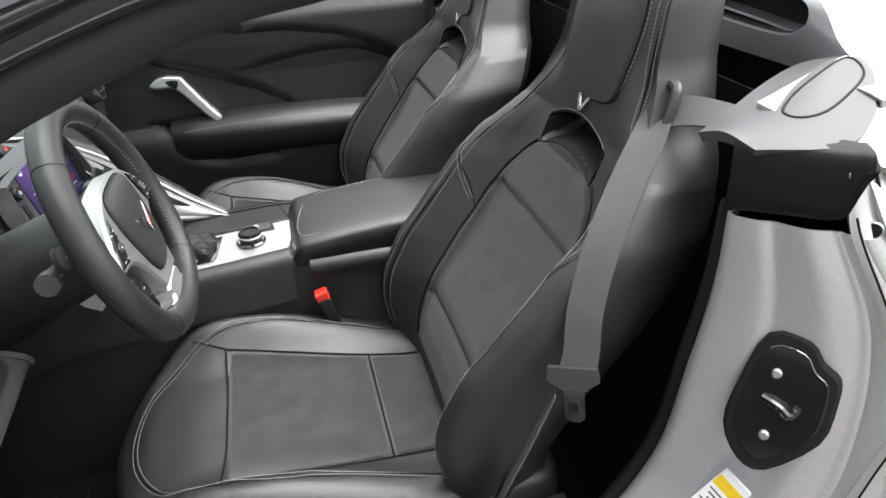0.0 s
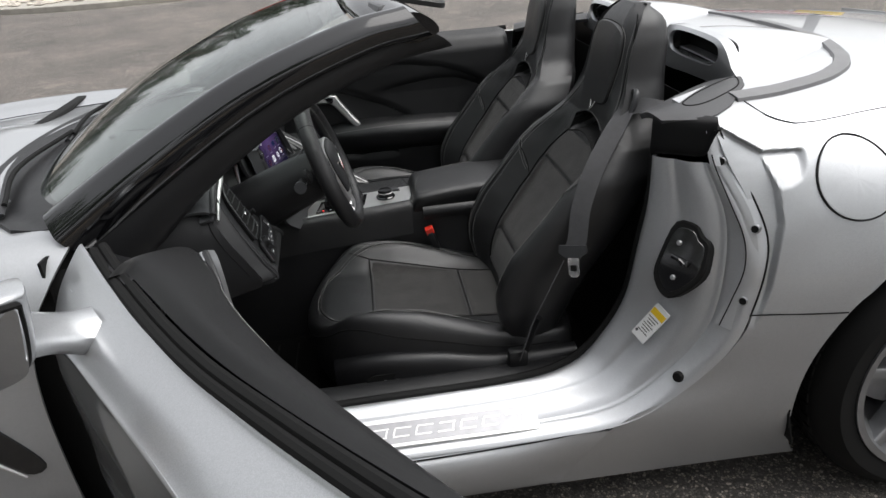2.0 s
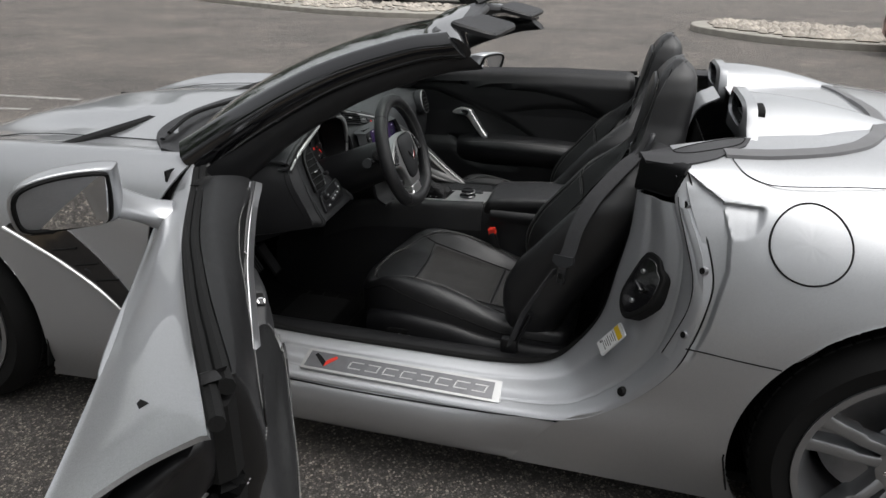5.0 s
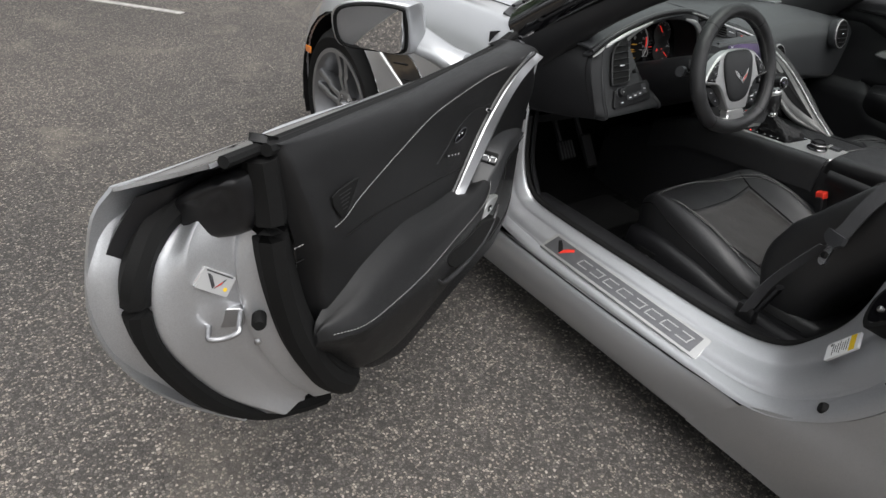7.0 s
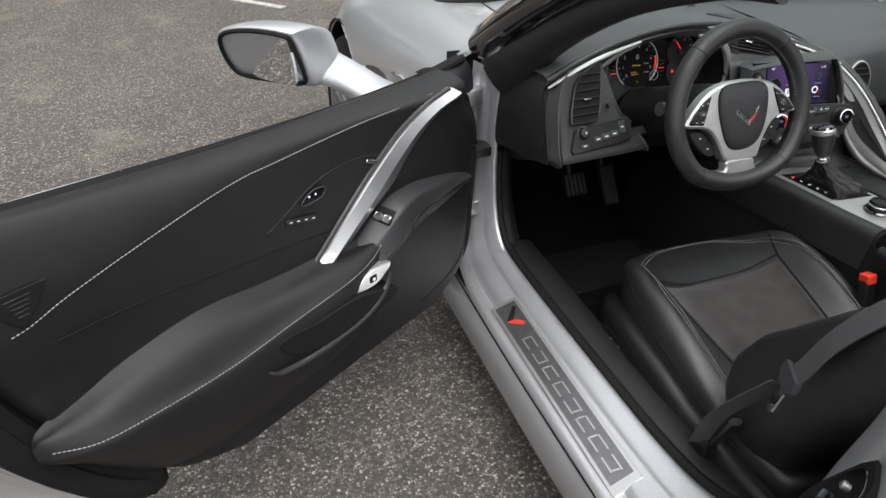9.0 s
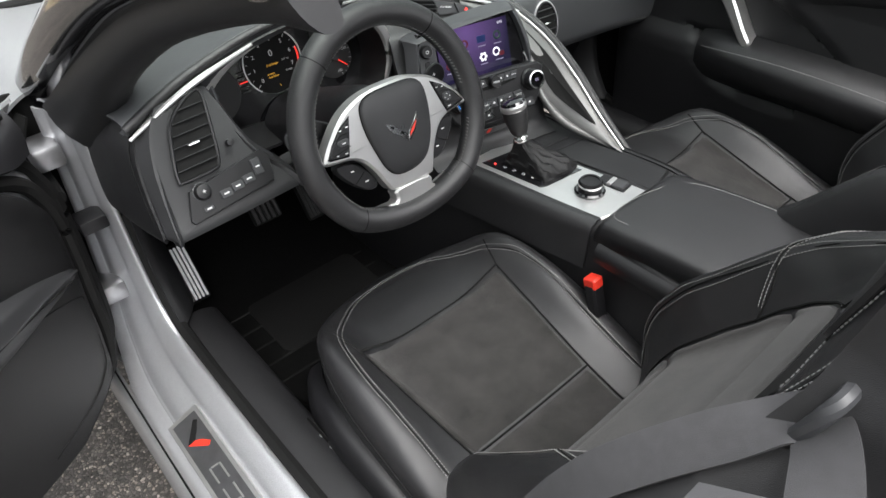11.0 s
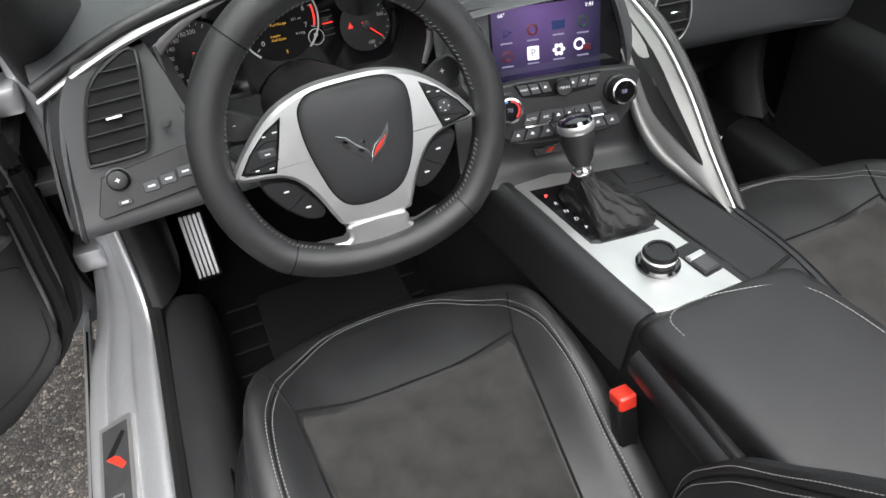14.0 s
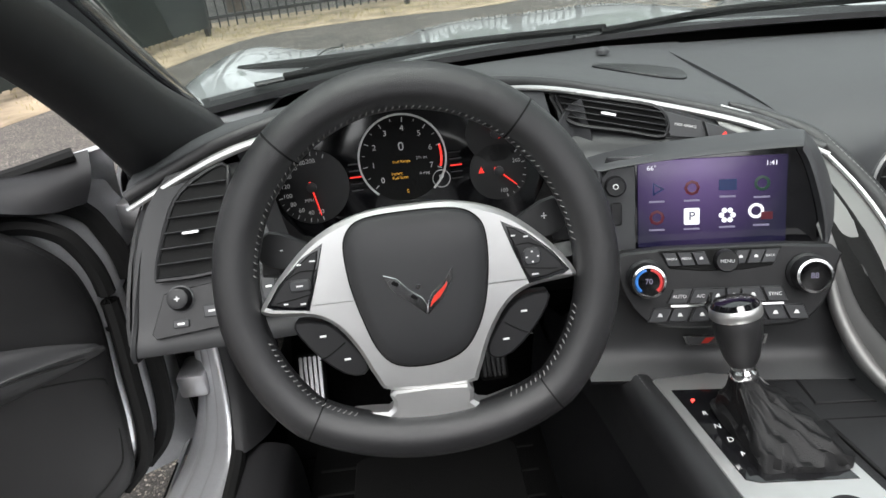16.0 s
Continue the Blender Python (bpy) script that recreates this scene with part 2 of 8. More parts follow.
def sheet_bm(g, thick=0.004, flip=False, skip=None):
    """A curved sheet with thickness and closed rims from a grid of points; skip(i, j) leaves a cell out."""
    n = normals(g) * (-1 if flip else 1)
    m, k = g.shape[:2]
    bm = bmesh.new()
    front = [[bm.verts.new(g[i, j]) for j in range(k)] for i in range(m)]
    back = [[bm.verts.new(g[i, j] - n[i, j] * thick) for j in range(k)] for i in range(m)]
    keep = {(i, j) for i in range(m - 1) for j in range(k - 1) if not (skip and skip(i, j))}
    for i, j in keep:
        q = [(i, j), (i + 1, j), (i + 1, j + 1), (i, j + 1)]
        if flip:
            q.reverse()
        bm.faces.new([front[a][b] for a, b in q])
        bm.faces.new([back[a][b] for a, b in reversed(q)])
        for (a, b), (ni, nj) in zip(((0, 1), (1, 2), (2, 3), (3, 0)), ((i, j - 1), (i + 1, j), (i, j + 1), (i - 1, j)) if not flip else ((i, j + 1), (i + 1, j), (i, j - 1), (i - 1, j))):
            if (ni, nj) not in keep:
                u, v = q[a], q[b]
                bm.faces.new([front[v[0]][v[1]], front[u[0]][u[1]], back[u[0]][u[1]], back[v[0]][v[1]]])
    bmesh.ops.delete(bm, geom=[v for v in bm.verts if not v.link_faces], context="VERTS")
    return bm


def sheet(name, rows, material, parent, label="", nu=4, nv=4, thick=0.004, flip=False):
    return obj(name, sheet_bm(cgrid(rows, nu, nv), thick, flip), material, parent, label)


def tube_bm(path, r, sides=8, closed=False, bm=None, flat=1.0, up=(0, 0, 1), cap=True):
    """A tube along a path; r may vary along it; flat squeezes it across the up direction."""
    p = np.asarray(path, float)
    k = len(p)
    rr = np.full(k, r) if np.isscalar(r) else np.interp(np.linspace(0, 1, k), np.linspace(0, 1, len(r)), r)
    bm = bm or bmesh.new()
    rings = []
    for i in range(k):
        t = p[(i + 1) % k] - p[i - 1] if closed else p[min(i + 1, k - 1)] - p[max(i - 1, 0)]
        t = t / max(np.linalg.norm(t), 1e-9)
        a = np.cross(t, up)
        if np.linalg.norm(a) < 1e-3:
            a = np.cross(t, (1, 0, 0.3))
        a /= np.linalg.norm(a)
        b = np.cross(a, t)
        rings.append([bm.verts.new(p[i] + rr[i] * (math.cos(q) * a + flat * math.sin(q) * b)) for q in np.linspace(0, 2 * math.pi, sides, endpoint=False)])
    for i in range(k if closed else k - 1):
        u, v = rings[i], rings[(i + 1) % k]
        for j in range(sides):
            bm.faces.new([u[j], u[(j + 1) % sides], v[(j + 1) % sides], v[j]])
    if cap and not closed:
        bm.faces.new(rings[0][::-1])
        bm.faces.new(rings[-1])
    return bm


def tube(name, path, r, material, parent, label="", n=6, sides=8, closed=False, flat=1.0, up=(0, 0, 1)):
    return obj(name, tube_bm(cr(path, n, closed), r, sides, closed, None, flat, up), material, parent, label)


def rings_bm(rings, nu=3, nv=2, cap=True):
    """A closed loft through rings of points."""
    g = cgrid(rings, nu, nv, True)
    bm = bmesh.new()
    vs = [[bm.verts.new(q) for q in row] for row in g]
    k = len(vs[0])
    for i in range(len(vs) - 1):
        for j in range(k):
            bm.faces.new([vs[i][j], vs[i][(j + 1) % k], vs[i + 1][(j + 1) % k], vs[i + 1][j]])
    if cap:
        for row in (vs[0][::-1], vs[-1]):
            c = bm.verts.new(sum((v.co for v in row), Vector()) / k)
            for j in range(k):
                bm.faces.new([row[j], row[(j + 1) % k], c])
    bmesh.ops.recalc_face_normals(bm, faces=bm.faces)
    return bm


def box_bm(c, s, bevel=0.004, seg=2, m=None, bm=None):
    b = bmesh.new()
    bmesh.ops.create_cube(b, size=1)
    bmesh.ops.scale(b, verts=b.verts, vec=s)
    if bevel:
        bmesh.ops.bevel(b, geom=list(b.edges), offset=min(bevel, min(s) * 0.45), segments=seg, affect="EDGES", profile=0.5)
    bmesh.ops.translate(b, verts=b.verts, vec=c)
    if m is not None:
        bmesh.ops.transform(b, matrix=m, verts=b.verts)
    if bm is None:
        return b
    return join(bm, b)


def join(a, b):
    me = bpy.data.meshes.new("tmp")
    b.to_mesh(me)
    b.free()
    a.from_mesh(me)
    bpy.data.meshes.remove(me)
    return a


def box(name, c, s, material, parent, label="", bevel=0.004, m=None):
    return obj(name, box_bm(c, s, bevel, 2, m), material, parent, label)


def frame_at(o, x, y):
    """A local frame: origin, its x and y directions (z is their cross product)."""
    x, y = Vector(x).normalized(), Vector(y)
    z = x.cross(y).normalized()
    y = z.cross(x)
    return Matrix(((x[0], y[0], z[0], o[0]), (x[1], y[1], z[1], o[1]), (x[2], y[2], z[2], o[2]), (0, 0, 0, 1)))


def prism_bm(outline, h, m, inset=0.002, n=0, dome=0.0, base=0.0, bm=None):
    """An outline in the frame's plane raised to h, with a softened rim."""
    p = np.asarray(outline, float)
    if n:
        p = cr(p, n, True)
    if 0.5 * np.sum(p[:, 0] * np.roll(p[:, 1], -1) - np.roll(p[:, 0], -1) * p[:, 1]) < 0:
        p = p[::-1]
    t = np.roll(p, -1, 0) - np.roll(p, 1, 0)
    t /= np.maximum(np.linalg.norm(t, axis=1, keepdims=True), 1e-9)
    inn = p + np.stack([-t[:, 1], t[:, 0]], 1) * inset
    b = bm or bmesh.new()
    lay = []
    for q, z in ((p, base), (p, h - inset), (inn, h)):
        lay.append([b.verts.new(m @ Vector((x, y, z))) for x, y in q])
    k = len(p)
    for u, v in zip(lay, lay[1:]):
        for j in range(k):
            b.faces.new([u[j], u[(j + 1) % k], v[(j + 1) % k], v[j]])
    top = b.faces.new(lay[-1])
    b.faces.new(lay[0][::-1])
    if dome:
        c = inn.mean(0)
        r = bmesh.ops.poke(b, faces=[top])
        for v in r["verts"]:
            v.co = m @ Vector((c[0], c[1], h + dome))
    return b


def prism(name, outline, h, m, material, parent, label="", inset=0.002, n=0, dome=0.0, base=0.0):
    return obj(name, prism_bm(outline, h, m, inset, n, dome, base), material, parent, label)


def disc(r, n=24, cx=0, cy=0, sx=1.0):
    return [(cx + sx * r * math.cos(a), cy + r * math.sin(a)) for a in np.linspace(0, 2 * math.pi, n, endpoint=False)]


def rrect(w, h, r, n=4, cx=0, cy=0):
    out = []
    for qx, qy, a0 in ((1, 1, 0), (-1, 1, 90), (-1, -1, 180), (1, -1, 270)):
        for a in np.linspace(a0, a0 + 90, n):
            out.append((cx + qx * (w / 2 - r) + r * math.cos(radians(a)), cy + qy * (h / 2 - r) + r * math.sin(radians(a))))
    return out


def lathe_bm(profile, m, n=32, bm=None, cap=True):
    """Turns (radius, height) pairs round the frame's z."""
    b = bm or bmesh.new()
    rows = [[b.verts.new(m @ Vector((r * math.cos(a), r * math.sin(a), z))) for a in np.linspace(0, 2 * math.pi, n, endpoint=False)] for r, z in profile]
    for u, v in zip(rows, rows[1:]):
        for j in range(n):
            b.faces.new([u[j], u[(j + 1) % n], v[(j + 1) % n], v[j]])
    if cap and profile[0][0] > 1e-6:
        b.faces.new(rows[0][::-1])
    if cap and profile[-1][0] > 1e-6:
        b.faces.new(rows[-1])
    bmesh.ops.remove_doubles(b, verts=b.verts, dist=1e-6)
    return b


def lathe(name, profile, m, material, parent, label="", n=32, cap=True):
    return obj(name, lathe_bm(profile, m, n, None, cap), material, parent, label)


def resample(path, step):
    p = np.asarray(path, float)
    d = np.r_[0, np.cumsum(np.linalg.norm(np.diff(p, axis=0), axis=1))]
    s = np.arange(0, d[-1], step)
    return np.stack([np.interp(s, d, p[:, i]) for i in range(3)], 1)


def stitches(path, parent, n=8, pitch=0.0065, length=0.0048, r=0.0007, lift=0.0006, up=(0, 0, 1), name="stitching", material=None):
    """A row of thread stitches along a smooth line."""
    p = resample(cr(path, n), pitch)
    up = np.asarray(up, float)
    bm = bmesh.new()
    for a, b in zip(p, p[1:]):
        d = (b - a)
        q = np.linalg.norm(d)
        if q < 1e-6:
            continue
        d = d / q
        s = np.cross(d, up)
        s /= max(np.linalg.norm(s), 1e-9)
        w = np.cross(s, d)
        c = (a + b) / 2 + up * lift
        ends = []
        for e, k in ((-1, 0.4), (-0.6, 1), (0.6, 1), (1, 0.4)):
            o = c + d * e * length / 2
            ends.append([bm.verts.new(o + k * r * (x * s + y * w)) for x, y in ((1, 0), (0, 1), (-1, 0), (0, -1))])
        for u, v in zip(ends, ends[1:]):
            for j in range(4):
                bm.faces.new([u[j], u[(j + 1) % 4], v[(j + 1) % 4], v[j]])
    return obj(name, bm, material or THREAD, parent, "light grey contrast stitching")


def text(s, size, m, material, parent, name="lettering", align="CENTER", extrude=0.0002):
    cu = bpy.data.curves.new(name, "FONT")
    cu.body, cu.size, cu.align_x, cu.align_y, cu.extrude = s, size, align, "CENTER", extrude
    cu.resolution_u = 3
    tmp = bpy.data.objects.new(name, cu)
    me = bpy.data.meshes.new_from_object(tmp)
    bpy.data.objects.remove(tmp)
    bpy.data.curves.remove(cu)
    me.transform(m)
    me.materials.clear()
    me.materials.append(material)
    ob = new(name, me)
    ob.parent = parent
    return ob


def tube_loops(loops):
    """A skin over closed loops of equal count, the last one filled."""
    bm = bmesh.new()
    vs = [[bm.verts.new(p) for p in lp] for lp in loops]
    for u, v in zip(vs, vs[1:]):
        for j in range(len(u)):
            bm.faces.new([u[j], u[(j + 1) % len(u)], v[(j + 1) % len(u)], v[j]])
    bmesh.ops.recalc_face_normals(bm, faces=bm.faces)
    return bm

# ---- ground ----
def ground():
    bm = bmesh.new()
    k = 24
    xs = [-400, -150, -60] + list(np.linspace(-25, 40, k)) + [90, 180, 450]
    ys = [-400, -150, -60] + list(np.linspace(-25, 40, k)) + [90, 180, 450]
    v = [[bm.verts.new((x, y, 0)) for y in ys] for x in xs]
    for i in range(len(xs) - 1):
        for j in range(len(ys) - 1):
            bm.faces.new([v[i][j], v[i + 1][j], v[i + 1][j + 1], v[i][j + 1]])
    return tagged(obj("ground", bm, ASPHALT), "worn grey asphalt of a parking lot", "ground", kind="structure")


ground()

# ---- the car: y runs forward, x to its right, the rear axle at y = 0 ----
car = tagged(new("sports_car"), "silver two-seat convertible with the driver's door open", "car")


def arch_bm(g, cy, cz, R, thick=0.005, flip=False):
    g = g.copy()
    r = np.hypot(g[..., 1] - cy, g[..., 2] - cz)
    inside = r < R
    m, k = inside.shape
    drop, touch = set(), np.zeros_like(inside)
    for i in range(m - 1):
        for j in range(k - 1):
            q = inside[i:i + 2, j:j + 2]
            if q.all():
                drop.add((i, j))
            elif q.any():
                touch[i:i + 2, j:j + 2] = True
    snap = touch & inside
    f = R / np.maximum(r, 1e-6)
    g[..., 1] = np.where(snap, cy + (g[..., 1] - cy) * f, g[..., 1])
    g[..., 2] = np.where(snap, cz + (g[..., 2] - cz) * f, g[..., 2])
    return sheet_bm(g, thick, flip, lambda i, j: (i, j) in drop)


QUARTER0 = [(.822, .92, .105), (.852, .80, .27), (.866, .635, .372), (.888, .535, .50), (.885, .498, .62), (.855, .50, .75), (.802, .548, .872), (.752, .572, .942), (.62, .60, .966)]
QUARTER = [(0.40, [(.835, .11), (.895, .28), (.912, .44), (.91, .58), (.885, .70), (.855, .79), (.795, .885), (.70, .945), (.54, .985)]),
           (0.20, [(.85, .11), (.915, .28), (.934, .45), (.934, .60), (.908, .72), (.858, .82), (.78, .90), (.68, .955), (.50, .992)]),
           (0.0, [(.85, .11), (.92, .28), (.938, .45), (.938, .60), (.915, .72), (.862, .82), (.77, .90), (.66, .95), (.48, .98)]),
           (-0.35, [(.84, .14), (.91, .28), (.93, .45), (.93, .60), (.905, .72), (.85, .81), (.75, .885), (.64, .925), (.46, .95)]),
           (-0.70, [(.80, .18), (.87, .30), (.89, .45), (.89, .60), (.865, .72), (.81, .80), (.71, .86), (.61, .895), (.44, .91)]),
           (-0.84, [(.74, .22), (.80, .32), (.82, .45), (.82, .60), (.80, .72), (.75, .79), (.66, .84), (.57, .87), (.42, .885)])]
FENDER = [(1.86, [(.80, .12), (.865, .26), (.868, .42), (.852, .58), (.842, .70), (.81, .785), (.742, .842), (.66, .852), (.57, .848)]),
          (2.12, [(.82, .12), (.88, .27), (.882, .44), (.868, .60), (.855, .72), (.815, .805), (.74, .852), (.64, .848), (.545, .842)]),
          (2.40, [(.84, .12), (.90, .27), (.91, .45), (.908, .60), (.885, .72), (.835, .805), (.745, .85), (.635, .838), (.535, .83)]),
          (2.71, [(.85, .12), (.91, .28), (.925, .45), (.922, .60), (.895, .71), (.838, .79), (.735, .83), (.615, .812), (.515, .802)]),
          (3.00, [(.82, .14), (.885, .28), (.902, .42), (.892, .56), (.855, .66), (.795, .725), (.69, .755), (.57, .742), (.475, .735)]),
          (3.30, [(.70, .16), (.76, .28), (.785, .38), (.775, .48), (.745, .56), (.685, .61), (.59, .635), (.49, .638), (.41, .638)]),
          (3.56, [(.42, .18), (.48, .26), (.50, .33), (.50, .39), (.48, .44), (.44, .48), (.39, .495), (.34, .50), (.29, .50)])]


QG, FG = {}, {}


def side_rows(table, s):
    return [[(s * x, y, z) for x, z in pts] for y, pts in table]


for s in (-1, 1):
    qrows = [[(s * x, y, z) for x, y, z in QUARTER0]] + side_rows(QUARTER, s)
    g = cgrid(qrows, 40, 26)
    QG[s] = g.copy()
    # the shut face in front of the panel's edge, and the duct: a wedge pressed in below an overhang
    yy, zz = g[..., 1], g[..., 2]
    soft = lambda v, w: np.clip(v / w, 0, 1) ** 2 * (3 - 2 * np.clip(v / w, 0, 1))
    edge_y = np.interp(zz, (.54, .62, .70, .75, .817, .886, .913, .945), (.50, .475, .462, .453, .456, .476, .520, .566))
    shut = np.interp(zz, (.53, .60, .70, .86, .92, .947), (0, .013, .016, .018, .016, 0)) * soft(yy - edge_y, .008)
    hi = np.interp(yy, (.394, .476, .531), (.884, .887, .868))
    lo = np.interp(yy, (.392, .400, .410, .43, .455, .515, .535), (.870, .848, .833, .821, .817, .836, .866))
    t = np.clip((zz - lo) / np.maximum(hi - lo, .004), 0, 1)
    duct = .019 * t ** .8 * soft(hi + .003 - zz, .012) * soft(.540 - yy, .03) * soft(yy - .391, .016)
    g[..., 0] -= s * np.maximum(shut, duct)
    obj("rear_quarter_panel", arch_bm(g, 0.0, 0.335, 0.392, 0.006, s > 0), SILVER, car)
    frows = side_rows(FENDER, s)
    if s < 0:
        # the driver's side panel ends short of the hinge; a black sheet stands in for the gap's shade
        frows[0] = [(x, float(np.interp(z, (.12, .26, .42, .58, .70, .785, .842), (1.935, 1.945, 1.955, 1.96, 1.94, 1.895, 1.86))), z) for x, y, z in frows[0]]
        sheet("hinge_gap_backing", [[(x, 1.855, z), (x - .012, 1.92, z), (x - .012, 2.03, z)] for x, z in ((-.785, .12), (-.80, .28), (-.80, .45), (-.795, .62), (-.785, .75), (-.765, .80))], RUBBER, car, "black sheet backing the shaded hinge gap", thick=.004)
    g = cgrid(frows, 16, 10)
    FG[s] = g.copy()
    obj("front_fender", arch_bm(g, 2.71, 0.325, 0.378, 0.006, s < 0), SILVER, car)
    # rocker below the door
    rows = [[(s * x, y, z) for x, z in ((.83, .258), (.850, .238), (.858, .20), (.850, .15), (.82, .11), (.72, .10))] for y in (1.87, 1.5, 1.1)]
    rows.append([(s * x, y, z) for x, y, z in ((.852, .797, .273), (.849, .822, .24), (.842, .85, .20), (.832, .886, .15), (.823, .917, .11), (.72, .92, .10))])
    sheet("rocker_panel", rows, SILVER, car, flip=s < 0)
    # wheel wells
    for cy, cz, R, x0 in ((0.0, .335, .40, .52), (2.71, .325, .385, .55)):
        rows = [[(s * x, cy + R * math.cos(a), cz + R * math.sin(a)) for a in np.linspace(-0.35, math.pi + 0.35, 18)] for x in (x0, .70, .90)]
        sheet("wheel_well", rows, RUBBER, car, "black wheel well liner", nv=1, nu=1)
        box("wheel_well_wall", (s * (x0 - .01), cy, cz + .05), (.01, .82, .75), RUBBER, car)

PDOOR = [[(x, y, z) for x, y, z in ((.83, y, .262), (.872, y, .33), (.875, y, .45), (.862, y, .58), (.862, y, .70), (.835, y, zt - .06), (.775, y, zt))] for y, zt in ((1.855, .845), (1.5, .872), (1.1, .90), (.75, .925))]
PDOOR.append([(.846, .80, .27), (.866, .635, .372), (.886, .545, .48), (.885, .503, .62), (.866, .50, .72), (.82, .54, .85), (.75, .60, .93)])
pdoor = sheet("passenger_door", PDOOR, SILVER, car, "closed silver passenger door", nu=6, nv=5, flip=True)
HOOD = [[(x, y, z) for x, y, z in zip((-.575, -.42, -.22, 0, .22, .42, .575), (1.99, 2.12, 2.20, 2.23, 2.20, 2.12, 1.99), (.846, .850, .852, .852, .852, .850, .846))]]
for y, z in ((2.45, (.826, .830, .852, .852)), (2.75, (.796, .800, .828, .830)), (3.0, (.732, .742, .775, .779)), (3.3, (.635, .64, .668, .672)), (3.58, (.495, .50, .51, .515))):
    w = 1 if y < 3 else (.9 if y < 3.1 else (.75 if y < 3.4 else .55))
    HOOD.append([(x * w, y, zz) for x, zz in zip((-.54, -.40, -.22, 0, .22, .40, .54), (*z, z[2], z[1], z[0]))])
sheet("hood", HOOD, SILVER, car, nu=6, nv=5, flip=True)
sheet("front_bumper", [[(x, 3.30 + .30 * (1 - (abs(x) / .74) ** 2.2), z) for x in (-.74, -.5, -.25, 0, .25, .5, .74)] for z in (.50, .36, .22, .14)], SILVER, car)
# rear deck, bumper and underbody
DECK = [[(x, y, z) for x, z in zip((-.60, -.45, -.22, 0, .22, .45, .60), (*zz, *zz[2::-1]))] for y, zz in ((.402, (.962, .986, .997, .999)), (.15, (.968, .99, 1.0, 1.002)), (-.30, (.935, .956, .966, .968)), (-.70, (.885, .905, .912, .914)), (-.86, (.87, .89, .90, .902)))]
sheet("rear_deck", DECK, SILVER, car, nu=6, nv=4)
sheet("rear_bumper", [[(x, -.90 + .10 * (abs(x) / .82) ** 3, z) for x in (-.82, -.5, 0, .5, .82)] for z in (.88, .70, .45, .20)], SILVER, car)
box("underbody", (0, 1.36, .125), (1.5, 4.2, .03), RUBBER, car, "black underbody")

# ---- door openings, sills ----
JIN = [(.70, 1.79, .80), (.70, 1.80, .62), (.70, 1.79, .45), (.70, 1.735, .345), (.70, 1.60, .318), (.70, 1.25, .318), (.695, .98, .32), (.685, .84, .345), (.68, .755, .42), (.68, .70, .52), (.68, .675, .65), (.68, .655, .76), (.68, .648, .865)]
JOUT = [(.748, 1.845, .82), (.755, 1.86, .62), (.77, 1.865, .42), (.80, 1.815, .29), (.83, 1.62, .262), (.832, 1.25, .258), (.837, .95, .262), (.856, .76, .290), (.867, .63, .375), (.884, .535, .50), (.871, .502, .62), (.839, .505, .75), (.784, .552, .862)]


def jamb(s):
    rows = []
    for k, (a, b) in enumerate(zip(JIN, JOUT)):
        a, b = np.array(a), np.array(b)
        bulge = np.array((0, .022, .0)) if k >= 8 else (np.array((0, 0, .012)) if 3 < k < 8 else np.array((0, -.012, 0)))
        rows.append([np.array((s, 1, 1)) * (a + (b - a) * t + bulge * w) for t, w in ((0, 0), (.03, .6), (.08, .95), (.16, 1.05), (.28, 1.0), (.33, .72), (.38, .68), (.50, .80), (.60, .78), (.66, .50), (.70, .22), (.735, .16), (.75, .02), (.765, .16), (.88, .34), (.95, .36), (1, 0))])
    return rows


for s in (-1, 1):
    sheet("door_jamb", jamb(s), JAMB, car, "silver painted door jamb", nu=5, nv=3, flip=s > 0)
    seal = [np.array((s, 1, 1)) * (np.array(p) + np.array((-.012, 0, .004))) for p in JIN]
    tube("door_seal", seal, .013, RUBBER, car, "black rubber door seal", n=5)
    # sill trim and b-pillar trim inside
    rows = [[(s * x, y, z) for x, z in ((.695, .322), (.66, .332), (.625, .328), (.60, .30), (.595, .18))] for y in (1.74, 1.4, 1.0, .80)]
    sheet("sill_trim", rows, VINYL, car, "black grained sill trim", flip=s > 0)
    rows = [[np.array((s * (.685 - d), y - e, z)) for d, e in ((0, 0), (.03, .012), (.07, .05), (.11, .12), (.12, .2))] for y, z in ((.80, .33), (.745, .42), (.70, .55), (.675, .70), (.655, .865))]
    sheet("pillar_trim", rows, VINYL, car, "black plastic pillar trim", flip=s > 0)
    rows = [[np.array((s * (.69 - d), y + e, z)) for d, e in ((0, 0), (.02, .01), (.05, .06), (.055, .14))] for y, z in ((1.71, .34), (1.765, .45), (1.775, .62), (1.765, .80))]
    sheet("kick_panel", rows, VINYL, car, "black kick panel", flip=s > 0)

# added sheet that stops bright ground showing through the hinge gap
sheet("hinge_gap_cover", [[(.742, y, z) for y in (1.64, 1.78, 1.93)] for z in (.27, .45, .62, .84)], RUBBER, car, "added black sheet closing the gap at the passenger door hinge", thick=.006)
box("floor", (0, 1.45, .17), (1.3, 1.9, .03), CARPET, car, "black carpeted floor")
box("firewall", (0, 2.32, .5), (1.4, .04, .7), RUBBER, car)
sheet("footwell_toe_board", [[(x, y, z) for x in (-.66, 0, .66)] for y, z in ((1.85, .185), (2.02, .23), (2.15, .36), (2.25, .6))], CARPET, car)
sheet("rear_bulkhead", [[(x, y, z) for x in (-.66, -.3, 0, .3, .66)] for y, z in ((.70, .18), (.62, .32), (.53, .6), (.50, .93))], CARPET, car, "black carpeted bulkhead")

